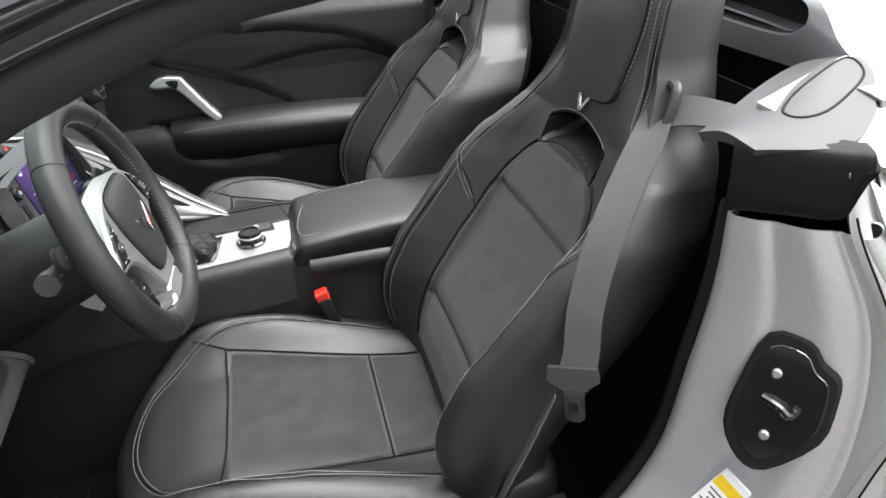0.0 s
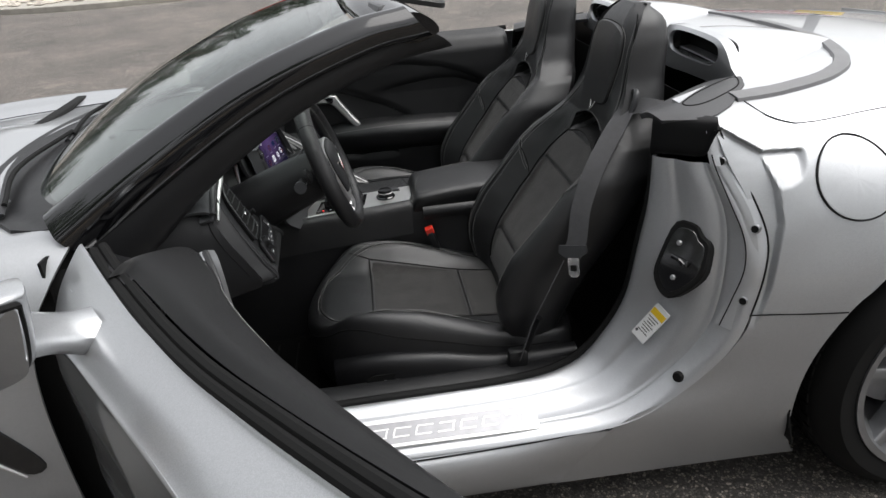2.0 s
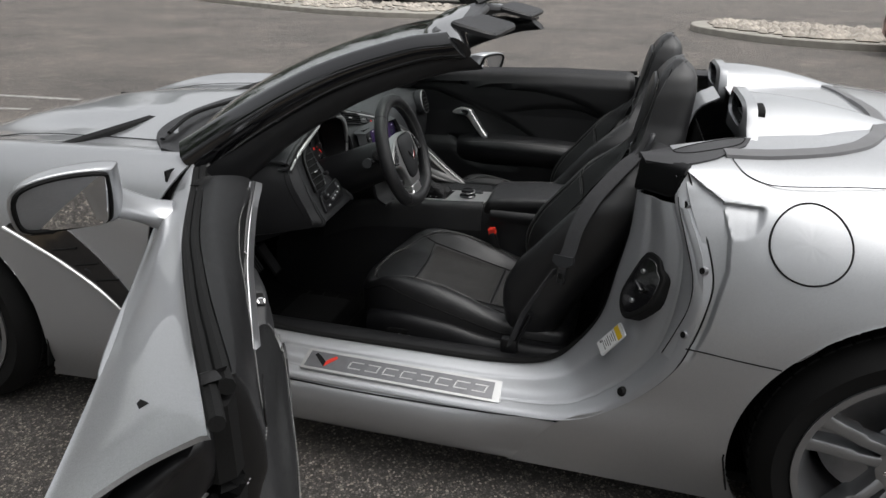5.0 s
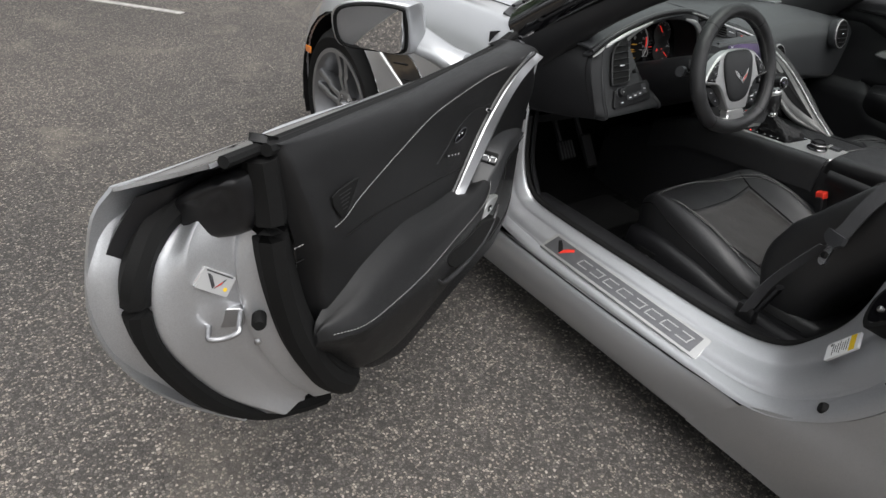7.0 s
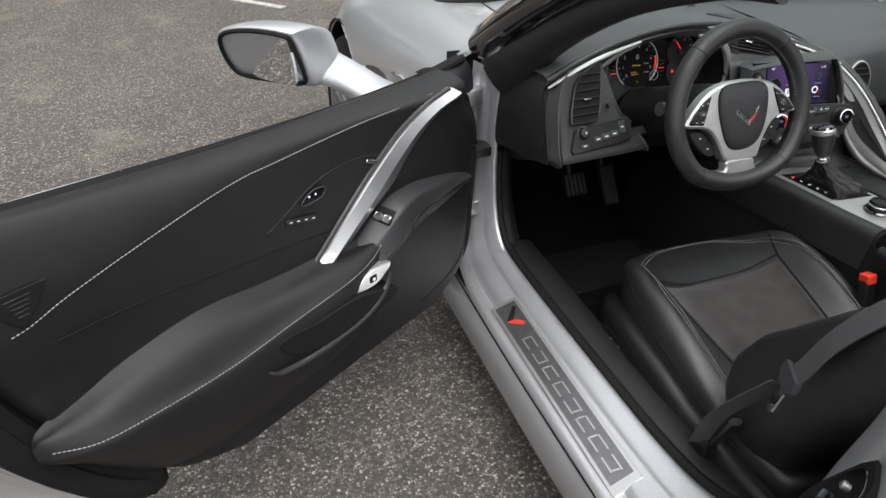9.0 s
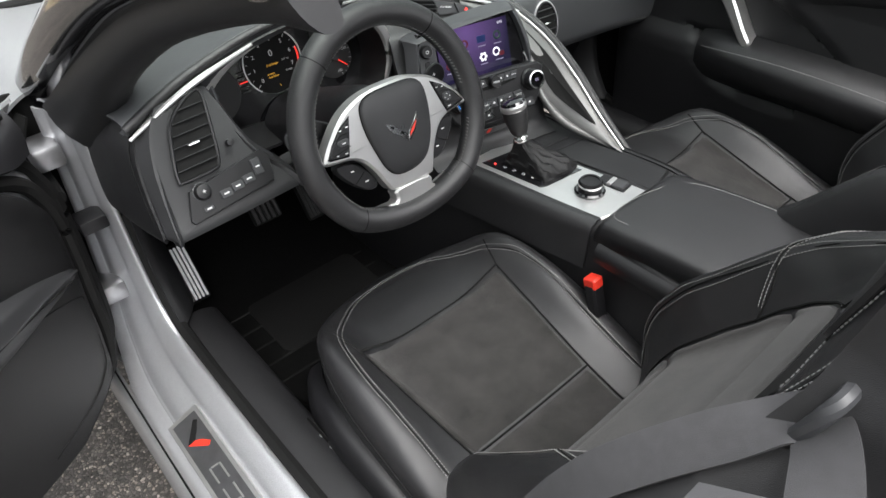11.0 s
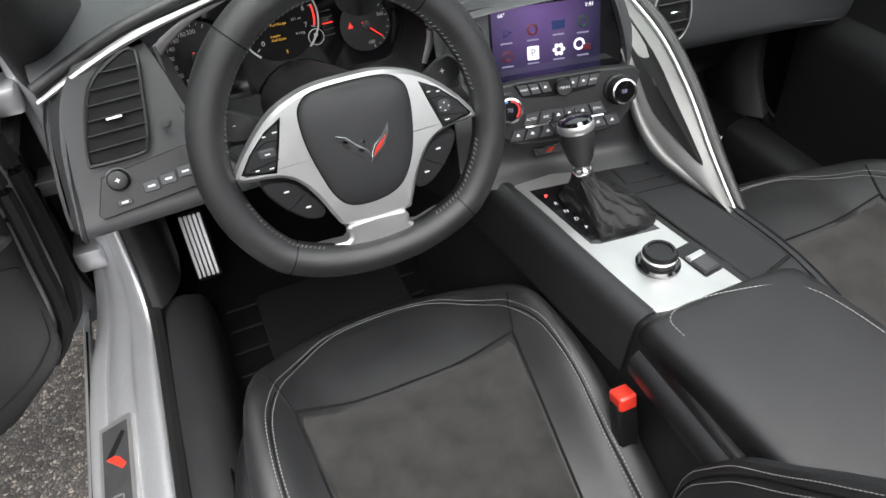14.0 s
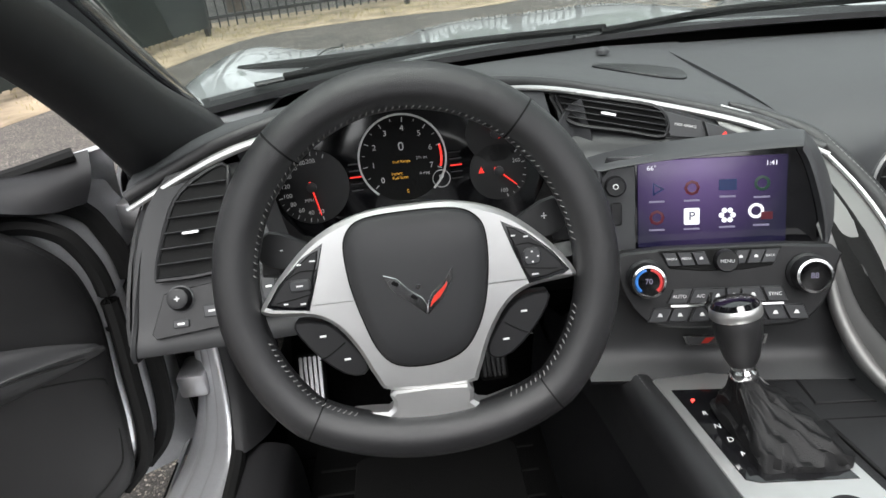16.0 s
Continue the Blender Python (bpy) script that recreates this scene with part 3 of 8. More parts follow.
# ---- windshield ----
WBASE = [(-.685, 1.865, .862), (-.50, 2.01, .858), (-.26, 2.09, .857), (0, 2.115, .857), (.26, 2.09, .857), (.50, 2.01, .858), (.685, 1.865, .862)]
WTOP = [(-.575, 1.245, 1.158), (-.42, 1.285, 1.183), (-.22, 1.305, 1.197), (0, 1.31, 1.20), (.22, 1.305, 1.197), (.42, 1.285, 1.183), (.575, 1.245, 1.158)]
W0, W1 = np.array(WBASE), np.array(WTOP)
glass_rows = [W0 + (W1 - W0) * t + np.array((0, .02, .055)) * (4 * t * (1 - t)) for t in (0, .25, .5, .75, 1)]
ws = sheet("windshield", glass_rows, WINDSHIELD, car, "clear raked windshield glass", nu=5, nv=4, thick=.005)
ws.visible_shadow = False
for s in (-1, 1):
    P = [(s * .715, 1.885, .845), (s * .703, 1.70, .965), (s * .675, 1.48, 1.085), (s * .645, 1.27, 1.158), (s * .635, 1.145, 1.178)]
    rings = []
    for k, p in enumerate(P):
        w = (.05, .042, .036, .033, .034)[k]
        rings.append([(p[0] + s * dx * w, p[1] + dy * w, p[2] + dz * w) for dx, dy, dz in ((.35, .25, .55), (.75, -.1, .1), (.55, -.7, -.55), (-.1, -1.0, -.9), (-.9, -.7, -.7), (-1.5, .1, -.15), (-1.2, .6, .55), (-.3, .6, .9))])
    obj("windshield_pillar", rings_bm(rings, 5, 3), GLOSS, car, "gloss black windshield pillar")
    R2 = [[(s * (p[0] * s - .03 + dx * w), p[1] - .045 + dy * w, p[2] - .035 + dz * w) for dx, dy, dz in ((.5, .6, .5), (.6, -.5, -.2), (.1, -1, -.8), (-.8, -.6, -.8), (-1.1, .4, 0), (-.4, .9, .6))] for p, w in zip(P, (.08, .05, .036, .03, .028))]
    obj("pillar_cover", rings_bm(R2, 4, 3), VINYL, car, "black inner pillar cover")
HP = [(-.635, 1.145, 1.178), (-.42, 1.205, 1.205), (-.2, 1.23, 1.218), (0, 1.236, 1.222), (.2, 1.23, 1.218), (.42, 1.205, 1.205), (.635, 1.145, 1.178)]
hr = [[(x, y + dy, z + dz - .012) for dy, dz in ((.075, .0), (.05, .022), (0, .03), (-.035, .012), (-.045, -.012), (0, -.028), (.06, -.02))] for x, y, z in HP]
obj("windshield_header", rings_bm(hr, 4, 3), GLOSS, car, "gloss black windshield header")
sheet("cowl", [[(x, y + d, z - e) for x, y, z in WBASE] for d, e in ((-.03, .0), (.03, .012), (.075, .02), (.13, .012))], PLASTIC, car, "black plastic cowl below the windshield", thick=.01)

# ---- the open driver's door, in its own frame: a along the door from the hinge, b outward, z up ----
HX, HY, DA = -.745, 1.83, (-.870, -.493)


def dl(a, b, z):
    return (HX + a * DA[0] + b * DA[1], HY + a * DA[1] - b * DA[0], z)


def drows(rows):
    return [[dl(*p) for p in r] for r in rows]


def dframe(a, b, z):
    """On the inner face: x to the rear of the door, y up, z out of the panel into the cabin."""
    return frame_at(dl(a, b, z), (-DA[0], -DA[1], 0), (0, 0, 1))


# the belt line bends inward towards the rear of the door
def belt_b(a):
    return float(np.interp(a, (0, .2, .4, .6, .8, 1.0, 1.2, 1.37), (.012, .010, .006, -.004, -.026, -.051, -.081, -.106)))


def belt_z(a):
    return float(np.interp(a, (0, .06, .2, .4, .6, .8, 1.0, 1.2, 1.37), (.853, .850, .838, .840, .852, .874, .901, .930, .955)))


def crease(a):
    """The sharp shoulder line of the door skin: its place outward and its height."""
    k = (.03, .1, .2, .3, .45, .6, .8, 1.0, 1.2, 1.4)
    return float(np.interp(a, k, (.121, .115, .108, .101, .091, .082, .070, .058, .055, .056))), float(np.interp(a, k, (.685, .712, .741, .756, .778, .80, .83, .852, .868, .884)))


def skin_row(a, pts):
    cb, cz = crease(a)
    bb, bz = belt_b(a), belt_z(a)
    return [(a, b, z) for b, z in pts] + [(a, cb - .004, cz - .022), (a, cb, cz), (a, cb - .010, cz + .007), (a, cb * .45 + bb * .55 + .012, cz * .45 + bz * .55), (a, bb + .012, bz - .008), (a, bb, bz)]


SKIN = [skin_row(.03, ((.085, .22), (.117, .30), (.115, .44), (.121, .58))),
        skin_row(.22, ((.07, .23), (.108, .31), (.105, .45), (.108, .60))),
        skin_row(.45, ((.05, .24), (.095, .33), (.092, .46), (.094, .62))),
        skin_row(.75, ((.04, .26), (.088, .35), (.085, .47), (.082, .63))),
        skin_row(1.08, ((.035, .30), (.08, .38), (.082, .48), (.078, .65)))]
SKIN.append([(1.20, .035, .345), (1.27, .075, .41), (1.315, .082, .52), (1.335, .082, .66), (1.335, .068, .80), (1.31, .056, .873), (1.30, .046, .881), (1.28, -.02, .914), (1.265, -.075, .934), (1.26, belt_b(1.26), belt_z(1.26))])
EDGE = [(1.25, .005, .345), (1.335, .055, .43), (1.408, .078, .54), (1.452, .085, .68), (1.428, .076, .83), (1.398, .058, .884), (1.393, .046, .889), (1.362, -.03, .918), (1.365, -.09, .947), (1.372, -.106, .955)]
SKIN.append(EDGE)
door = sheet("driver_door", drows(SKIN), SILVER, car, "open silver driver's door", nu=6, nv=5, thick=.006)
# painted inner shell at the rear end: lip, seal channel, raised jamb, inner channel
END = []
for z, sk, s1, s2, g1, g2, s3 in ((.335, 1.243, 1.222, 1.195, 1.15, 1.115, 1.083), (.44, 1.338, 1.318, 1.292, 1.238, 1.192, 1.157), (.58, 1.422, 1.391, 1.370, 1.311, 1.262, 1.228), (.67, 1.45, 1.416, 1.397, 1.347, 1.284, 1.253), (.75, 1.452, 1.408, 1.386, 1.362, 1.289, 1.268), (.80, 1.432, 1.37, 1.346, 1.345, 1.277, 1.27), (.85, 1.405, 1.31, 1.29, 1.30, 1.26, 1.27)):
    o = .045 * max(0, (.44 - z) / .1)
    END.append([(sk - .004, .078 - o, z), (sk - .014, .066 - o, z), (s1 - .006, .046 - o, z), (s1 - .018, .036 - o, z), (s2, .018 - o, z), (s2 - .008, .004 - o, z), (g1, -.02 - o * .5, z), (g1 - .012, -.026 - o * .5, z), (g2 + .012, -.044, z), (g2, -.05, z), (g2 + .004, -.062, z), (s3, -.09, z), (s3 - .03, -.105, z)])
sheet("door_shell", drows(END), JAMB, door, "silver painted door end", nu=4, nv=3, flip=True)
ws_path = [dl(a, b, z) for a, b, z in ((1.02, -.01, .235), (1.10, .0, .27), (1.205, .012, .335), (1.302, .03, .44), (1.378, .036, .58), (1.405, .036, .68), (1.398, .034, .755), (1.352, .03, .815), (1.28, .0, .865), (1.24, -.04, .90))]
tube("weatherstrip", ws_path, .023, RUBBER, door, "black rubber weatherstrip")
ws_path = [dl(a, b, z) for a, b, z in ((1.035, -.085, .335), (1.075, -.10, .36), (1.145, -.10, .44), (1.212, -.10, .57), (1.245, -.10, .68), (1.26, -.10, .77), (1.262, -.10, .85), (1.27, -.10, .93))]
tube("weatherstrip", ws_path, .027, RUBBER, door, "black rubber weatherstrip")
tube("panel_edge_seal", [dl(a, -.088, z) for a, z in ((1.04, .352), (1.103, .425), (1.168, .53), (1.205, .61), (1.228, .69), (1.242, .77), (1.252, .85))], .028, RUBBER, door, "black rubber panel edge seal")
# black plastic at the top rear corner: pocket under the skin and window channel
sheet("corner_pocket", drows([[(1.375, .035, .868), (1.32, -.02, .892), (1.28, -.06, .912)], [(1.402, .055, .82), (1.35, .025, .835), (1.28, .0, .855)], [(1.428, .068, .768), (1.385, .042, .765), (1.34, .02, .77)]]), PLASTIC, door, "black plastic corner pocket", thick=.006)
ring = []
for a, k in ((1.20, .9), (1.24, 1.0), (1.285, .97), (1.312, .80), (1.318, .4)):
    ring.append([dl(a + da, -.035 + (b + .035) * k, .86 + (z - .86) * k) for b, z, da in ((.022, .79, .012), (.024, .842, .02), (-.03, .886, .03), (-.09, .912, .02), (-.105, .89, .0), (-.095, .82, -.01), (-.04, .785, .0))])
obj("window_channel", rings_bm(ring, 3, 3), PLASTIC, door, "black plastic window channel")
# belt seal along the top
ba_ = (.08, .2, .4, .6, .8, 1.0, 1.15, 1.28, 1.355)
tube("belt_seal", [dl(a, belt_b(a) - .010, belt_z(a) + .001) for a in ba_], .009, RUBBER, door, "black rubber belt seal")
tube("window_slot_seal", [dl(a, belt_b(a) - .027, belt_z(a) + .004) for a in ba_[:-1]], .010, RUBBER, door, "black rubber window seal")
# trim panel: a thick rolled top, thinner below
PA_ = (.1, .3, .5, .7, .9, 1.05, 1.2, 1.3)


def ridge_z(a):
    """Height of the stitched ridge along the panel."""
    return float(np.interp(a, (.1, .3, .4, .5, .6, .7, .8, .95, 1.1, 1.24, 1.3), (.855, .862, .856, .853, .850, .848, .848, .826, .796, .765, .75)))


def panel_top(a):
    return float(np.interp(a, (.15, .3, .5, .7, .85, 1.0, 1.2, 1.3), (.866, .872, .876, .884, .896, .912, .937, .957)))


def panel_b(a, z):
    zs = ridge_z(a)
    w = min(1, max(0, (z - .64) / (zs - .64)))
    low, high = np.interp(a, PA_, (-.095, -.105, -.108, -.115, -.12, -.122, -.124, -.125)), np.interp(a, PA_, (-.150, -.142, -.111, -.116, -.132, -.142, -.152, -.150))
    b = low * (1 - w) + high * w
    if z > zs:
        t = min(1, (z - zs) / max(panel_top(a) - zs, .004))
        b = high * (1 - t * t) + (high * .72 + belt_b(a) * .28) * t * t
    return float(b)


PANEL = []
for z, a0, a1 in ((.295, .26, .89), (.345, .165, 1.01), (.42, .143, 1.075), (.52, .133, 1.135), (.60, .124, 1.175), (.66, .124, 1.195), (.72, .135, 1.21), (.77, .165, 1.226), (.35, .20, 1.243), (.62, .205, 1.257), (.84, .208, 1.268), (.97, .21, 1.277), (1.0, .215, 1.282), (1.001, .22, 1.285)):
    row = []
    for u in (0, .012, .10, .25, .4, .55, .7, .85, .96, .985, 1):
        a = a0 + (a1 - a0) * u
        if z in (.35, .62, .84, .97, 1.0, 1.001):
            zz = .77 + (panel_top(a) - .77) * min(z, 1)
            bb = panel_b(a, zz)
            sb = belt_b(a) - .036
            bb += {.35: 0, .62: 0, .84: 0, .97: .004, 1.0: (sb - bb) * .5, 1.001: (sb - bb)}[z]
            zz = belt_z(a) + .012 if z == 1.001 else zz
        else:
            zz, bb = z, panel_b(a, z)
        row.append((a, bb + (.035 if u in (0, 1) else (.006 if u in (.012, .985) else 0)), zz))
    PANEL.append(row)
DS = cgrid(drows(PANEL), 5, 5)


def on_panel(a, z, lift=.001):
    """The point of the trim panel at a place along the door and a height."""
    P_ = DS.reshape(-1, 3)
    al = (P_[:, 0] - HX) * DA[0] + (P_[:, 1] - HY) * DA[1]
    bl = (P_[:, 0] - HX) * DA[1] - (P_[:, 1] - HY) * DA[0]
    k = np.argsort((al - a) ** 2 + (P_[:, 2] - z) ** 2)[:6]
    w = 1 / ((al[k] - a) ** 2 + (P_[k, 2] - z) ** 2 + 1e-5)
    return dl(a, float((bl[k] * w).sum() / w.sum()) - lift, z)


panel = sheet("door_trim_panel", drows(PANEL), DOORLEATHER, door, "black leather door trim panel", nu=4, nv=4, thick=.012)
ARM = []
for a, w, zo, zi, dn in ((.46, .25, .60, .60, .2), (.52, .75, .59, .60, .22), (.62, 1.0, .580, .610, .23), (.76, 1.0, .570, .622, .23), (.90, 1.0, .560, .640, .22), (1.03, .95, .562, .628, .18), (1.10, .90, .565, .612, .115), (1.135, .74, .566, .604, .075), (1.165, .52, .567, .596, .05), (1.185, .28, .568, .588, .035), (1.195, .1, .565, .57, .02)):
    p0 = panel_b(a, .6)
    ARM.append([dl(a, p0 - w * p, z) for p, z in ((-.02, zi), (.012, zi - .002), (.04, zi * .55 + zo * .45 + .008), (.058, zo + .008), (.068, zo - .008), (.066, zo - dn * .22), (.052, zo - dn * .52), (.02, zo - dn * .87), (-.02, zo - dn))])
arm = obj("armrest", rings_bm(ARM, 4, 3), DOORLEATHER, door, "padded black leather armrest")
stitches([dl(a, panel_b(a, .6) - .0695 * w, z) for a, z, w in ((1.178, .5715, .40), (1.12, .567, .82), (1.03, .5655, .96), (.90, .564, 1.0), (.76, .574, 1.0), (.62, .584, 1.0), (.55, .591, .86), (.49, .60, .55))], door, r=.0009, up=(DA[1] * -.5, DA[0] * .5, .8))


# ---- wheels ----
def wheel(s, cy, R, rim_r, xc, width, label):
    """s: side; the wheel turns about x; local z points outward."""
    m = frame_at((s * xc, cy, R), (0, s, 0), (0, 0, 1))
    h = width / 2
    tyre = lathe("tyre", [(rim_r - .012, -h + .01), (rim_r + .01, -h), (R - .04, -h - .006), (R - .012, -h + .02), (R, -h + .045), (R, h - .045), (R - .012, h - .02), (R - .04, h + .006), (rim_r + .01, h), (rim_r - .012, h - .01)], m, RUBBER, None, n=72, cap=False)
    tyre.parent = car
    tyre.name = "wheel"
    tagged(tyre, label)
    # tread blocks
    bm = bmesh.new()
    for k in range(60):
        a = 2 * math.pi * k / 60
        for z0, z1, tw in ((-h + .05, -h * .45, .5), (-h * .35, h * .35, 0), (h * .45, h - .05, -.5)):
            q = m @ Matrix.Rotation(a + tw * .02, 4, "Z")
            box_bm((R + .001, 0, (z0 + z1) / 2), (.006, R * .085, z1 - z0), .0015, 1, q, bm)
    obj("tread", bm, RUBBER, tyre, "black tyre tread", smooth=False)
    lathe("rim_barrel", [(rim_r - .014, -h + .02), (rim_r - .035, -h * .5), (rim_r - .045, h * .3), (rim_r - .02, h - .02), (rim_r + .004, h - .006), (rim_r + .004, h + .003), (rim_r - .012, h + .002), (rim_r - .028, h - .03), (rim_r - .055, h * .3), (rim_r - .06, -h * .5), (rim_r - .03, -h + .03)], m, ALLOY, tyre, "silver alloy rim", n=60, cap=False)
    lathe("brake_disc", [(.06, -.012), (.175, -.012), (.175, .012), (.06, .012)], m @ Matrix.Translation((0, 0, -.02)), STEEL, tyre, "grey steel brake disc", n=40)
    prism("brake_caliper", [(-.05, .10), (.05, .10), (.09, .17), (.06, .195), (-.06, .195), (-.09, .17)], .03, m @ Matrix.Rotation(radians(200), 4, "Z"), PLASTIC, tyre, "black brake caliper", .006)
    for k in range(5):
        q = m @ Matrix.Rotation(2 * math.pi * k / 5 + .3, 4, "Z")
        for e in (-1, 1):
            rings = []
            for r, w, off, zz, d in ((.040, .016, .013, h - .050, .040), (.085, .0135, .0185, h - .036, .042), (.13, .0125, .0225, h - .026, .042), (.140, .0155, .0240, h - .029, .044), (.19, .0145, .029, h - .024, .042), (rim_r - .012, .0175, .037, h - .016, .036)):
                rings.append([q @ Vector((r, e * off + y * w, zz + z)) for y, z in ((-.8, -d), (-1, -.004), (-.8, .007), (.8, .007), (1, -.004), (.8, -d))])
            obj("spoke", rings_bm(rings, 2, 3), ALLOY, tyre)
    lathe("centre_cap", [(.0, h - .012), (.028, h - .014), (.034, h - .022), (.034, h - .05), (0, h - .05)], m, STEEL, tyre, n=28)
    lathe("hub", [(.078, h - .035), (.06, h - .028), (.05, h - .03), (.05, h - .07), (.085, h - .09)], m, ALLOY, tyre, n=40)
    for k in range(5):
        a = 2 * math.pi * k / 5 + .3 + math.pi / 5
        lathe("lug_nut", [(.0105, h - .06), (.0105, h - .032), (.007, h - .028), (0, h - .028)], m @ Matrix.Translation((.057 * math.cos(a), .057 * math.sin(a), 0)), CHROME, tyre, n=6)
    return tyre


for s in (-1, 1):
    wheel(s, 2.71, .326, .241, .79, .245, "front wheel with silver twin-spoke alloy rim")
    wheel(s, 0.0, .339, .254, .785, .285, "rear wheel with silver twin-spoke alloy rim")


# ---- seats ----
def cush_z(x, y):
    """Height of the cushion's top at a place of the seat."""
    b = np.interp(y, (.80, 1.0, 1.2, 1.36, 1.44, 1.485), (.375, .382, .405, .425, .42, .40))
    side = np.interp(abs(x), (0, .13, .155, .20, .226, .25), (0, .004, .018, .062, .06, .035))
    return b + 1.12 * side * np.interp(y, (.8, .92, .98, 1.08, 1.18, 1.28, 1.36, 1.43, 1.48), (.05, .05, .16, .55, .92, 1, .8, .42, .15))


def half_w(z):
    return float(np.interp(z, (.34, .45, .60, .70, .78, .84, .90, .98, 1.06, 1.11, 1.14), (.235, .256, .264, .270, .268, .232, .180, .150, .140, .122, .078)))


def back_y(x, z):
    """Front face of the backrest."""
    c = np.interp(z, (.36, .46, .53, .60, .65, .70, .75, .80, .86, .95, 1.05, 1.13), (.955, .928, .892, .836, .80, .77, .743, .715, .69, .672, .656, .632))
    bol = np.interp(z, (.36, .42, .50, .60, .68, .75, .80, .86, .95, 1.1), (.02, .05, .09, .12, .105, .085, .055, .008, -.022, -.03))
    u = abs(x) / half_w(z)
    return c + bol * np.interp(u, (0, .54, .64, .85, .95, 1.0), (0, .02, .22, 1, .93, .55))


def slot_depth(x, z):
    """How far the harness slot under the head restraint is pressed in."""
    top, low = .874 - 2.6 * x * x, .822 - 2.2 * x * x
    e = min((.097 - abs(x)) / .010, (top - z) / .009, (z - low) / .012)
    e = min(1.0, max(0.0, e))
    return .065 * e * e * (3 - 2 * e)


HORSE = [(-.22, .80), (-.244, .86), (-.25, 1.0), (-.251, 1.13), (-.245, 1.255), (-.219, 1.362), (-.166, 1.440), (-.088, 1.484), (0, 1.497), (.088, 1.484), (.166, 1.440), (.219, 1.362), (.245, 1.255), (.251, 1.13), (.25, 1.0), (.244, .86), (.22, .80), (.1, .785), (-.1, .785)]


def horse(t):
    """The cushion's outline drawn in towards its middle; t from 1 at the edge to 0."""
    return [(x * t, 1.13 + (y - 1.13) * t) for x, y in HORSE]


def seat(xc, key, label):
    rings = [[(xc + x, y, .25) for x, y in horse(.965)], [(xc + x, y, .31) for x, y in horse(.99)], [(xc + x, y, max(.33, cush_z(x, y) - .045)) for x, y in horse(1.0)], [(xc + x, y, cush_z(x, y) - .012) for x, y in horse(.99)]]
    for t in (.96, .91, .85, .76, .64, .5, .3, .02):
        rings.append([(xc + x, y, cush_z(x, y)) for x, y in horse(t)])
    base = obj(key, rings_bm(rings, 2, 4), LEATHER, car, label)
    # seam round the cushion's edge
    tube("edge_seam", [(xc + x, y, max(.345, cush_z(x, y) - .03) + .0005) for x, y in [q for q in horse(1.0)][:17]], .0016, RUBBER, base, "black seam", n=5, sides=5)
    bpy.context.view_layer.update()

    def on_cushion(x, y, lift):
        hit_, q, _, _ = base.ray_cast((x, y, .8), (0, 0, -1))
        return (x, y, (q[2] if hit_ else cush_z(x - xc, y)) + lift)

    for y0, y1 in ((1.306, 1.052), (1.046, .85)):
        g = np.array([[on_cushion(xc + u * np.interp(y, (.85, 1.04, 1.306), (.118, .134, .162)), y, .0032 - .004 * (abs(u) > .98) - .004 * (y in (y0, y1))) for u in (-1, -.965, -.9, -.75, -.6, -.4, -.2, 0, .2, .4, .6, .75, .9, .965, 1)] for y in np.linspace(y0, y1, 14)])
        obj("suede_insert", sheet_bm(cgrid(g, 2, 2), .006), SUEDE, base, "perforated charcoal suede insert")
    edge = lambda u, y: on_cushion(xc + u * np.interp(y, (.85, 1.04, 1.306), (.118, .134, .162)), y, .0014)
    for pth in ([edge(u, 1.31) for u in (-1.02, -.5, 0, .5, 1.02)], [edge(u, 1.049) for u in (-1, -.5, 0, .5, 1)], [edge(-1.02, y) for y in (1.31, 1.2, 1.05, .95, .87)], [edge(1.02, y) for y in (1.31, 1.2, 1.05, .95, .87)]):
        tube("insert_seam", pth, .0019, RUBBER, base, "dark insert seam", n=4, sides=5)
    # leather seams running forward from the insert's corners
    for sx in (-1, 1):
        tube("front_seam", [(xc + sx * .163, 1.30, cush_z(.163, 1.30) + .0005), (xc + sx * .174, 1.335, cush_z(.174, 1.335) + .0005), (xc + sx * .186, 1.368, cush_z(.186, 1.368) + .0005)], .0020, RUBBER, base, "black seam", sides=5)
    for off in (.0, .008):
        pth = []
        for x, y in ((-.19, .86), (-.194, .95), (-.196, 1.1), (-.200, 1.22), (-.188, 1.312), (-.150, 1.388), (-.084, 1.437), (0, 1.454), (.084, 1.437), (.150, 1.388), (.188, 1.312), (.200, 1.22), (.196, 1.1), (.194, .95), (.19, .86)):
            k = 1 + off / .22
            pth.append((xc + x * k, 1.13 + (y - 1.13) * (1 + off / .33)))
        pth = cr(np.array(pth), 8)
        stitches([(x, y, cush_z(x - xc, y) + .0016) for x, y in pth], base, n=1, pitch=.0052, length=.0038, r=.0007)
    seam = [(x * 1.018, 1.13 + (y - 1.13) * 1.012) for x, y in ((-.19, .86), (-.194, .95), (-.196, 1.1), (-.200, 1.22), (-.188, 1.312), (-.150, 1.388), (-.084, 1.437), (0, 1.454), (.084, 1.437), (.150, 1.388), (.188, 1.312), (.200, 1.22), (.196, 1.1), (.194, .95), (.19, .86))]
    tube("stitched_seam", [(xc + x, y, cush_z(x, y) + .0003) for x, y in seam], .0012, RUBBER, base, "black seam", sides=5)
    # backrest: a fine front skin with the slot pressed in, closed round a rounded back
    zs = np.r_[np.linspace(.345, .80, 30), np.linspace(.806, .885, 22), np.linspace(.895, 1.10, 18), 1.115, 1.127, 1.136, 1.141]
    us = np.r_[-1, -.985, np.linspace(-.96, .96, 61), .985, 1]
    rings = []
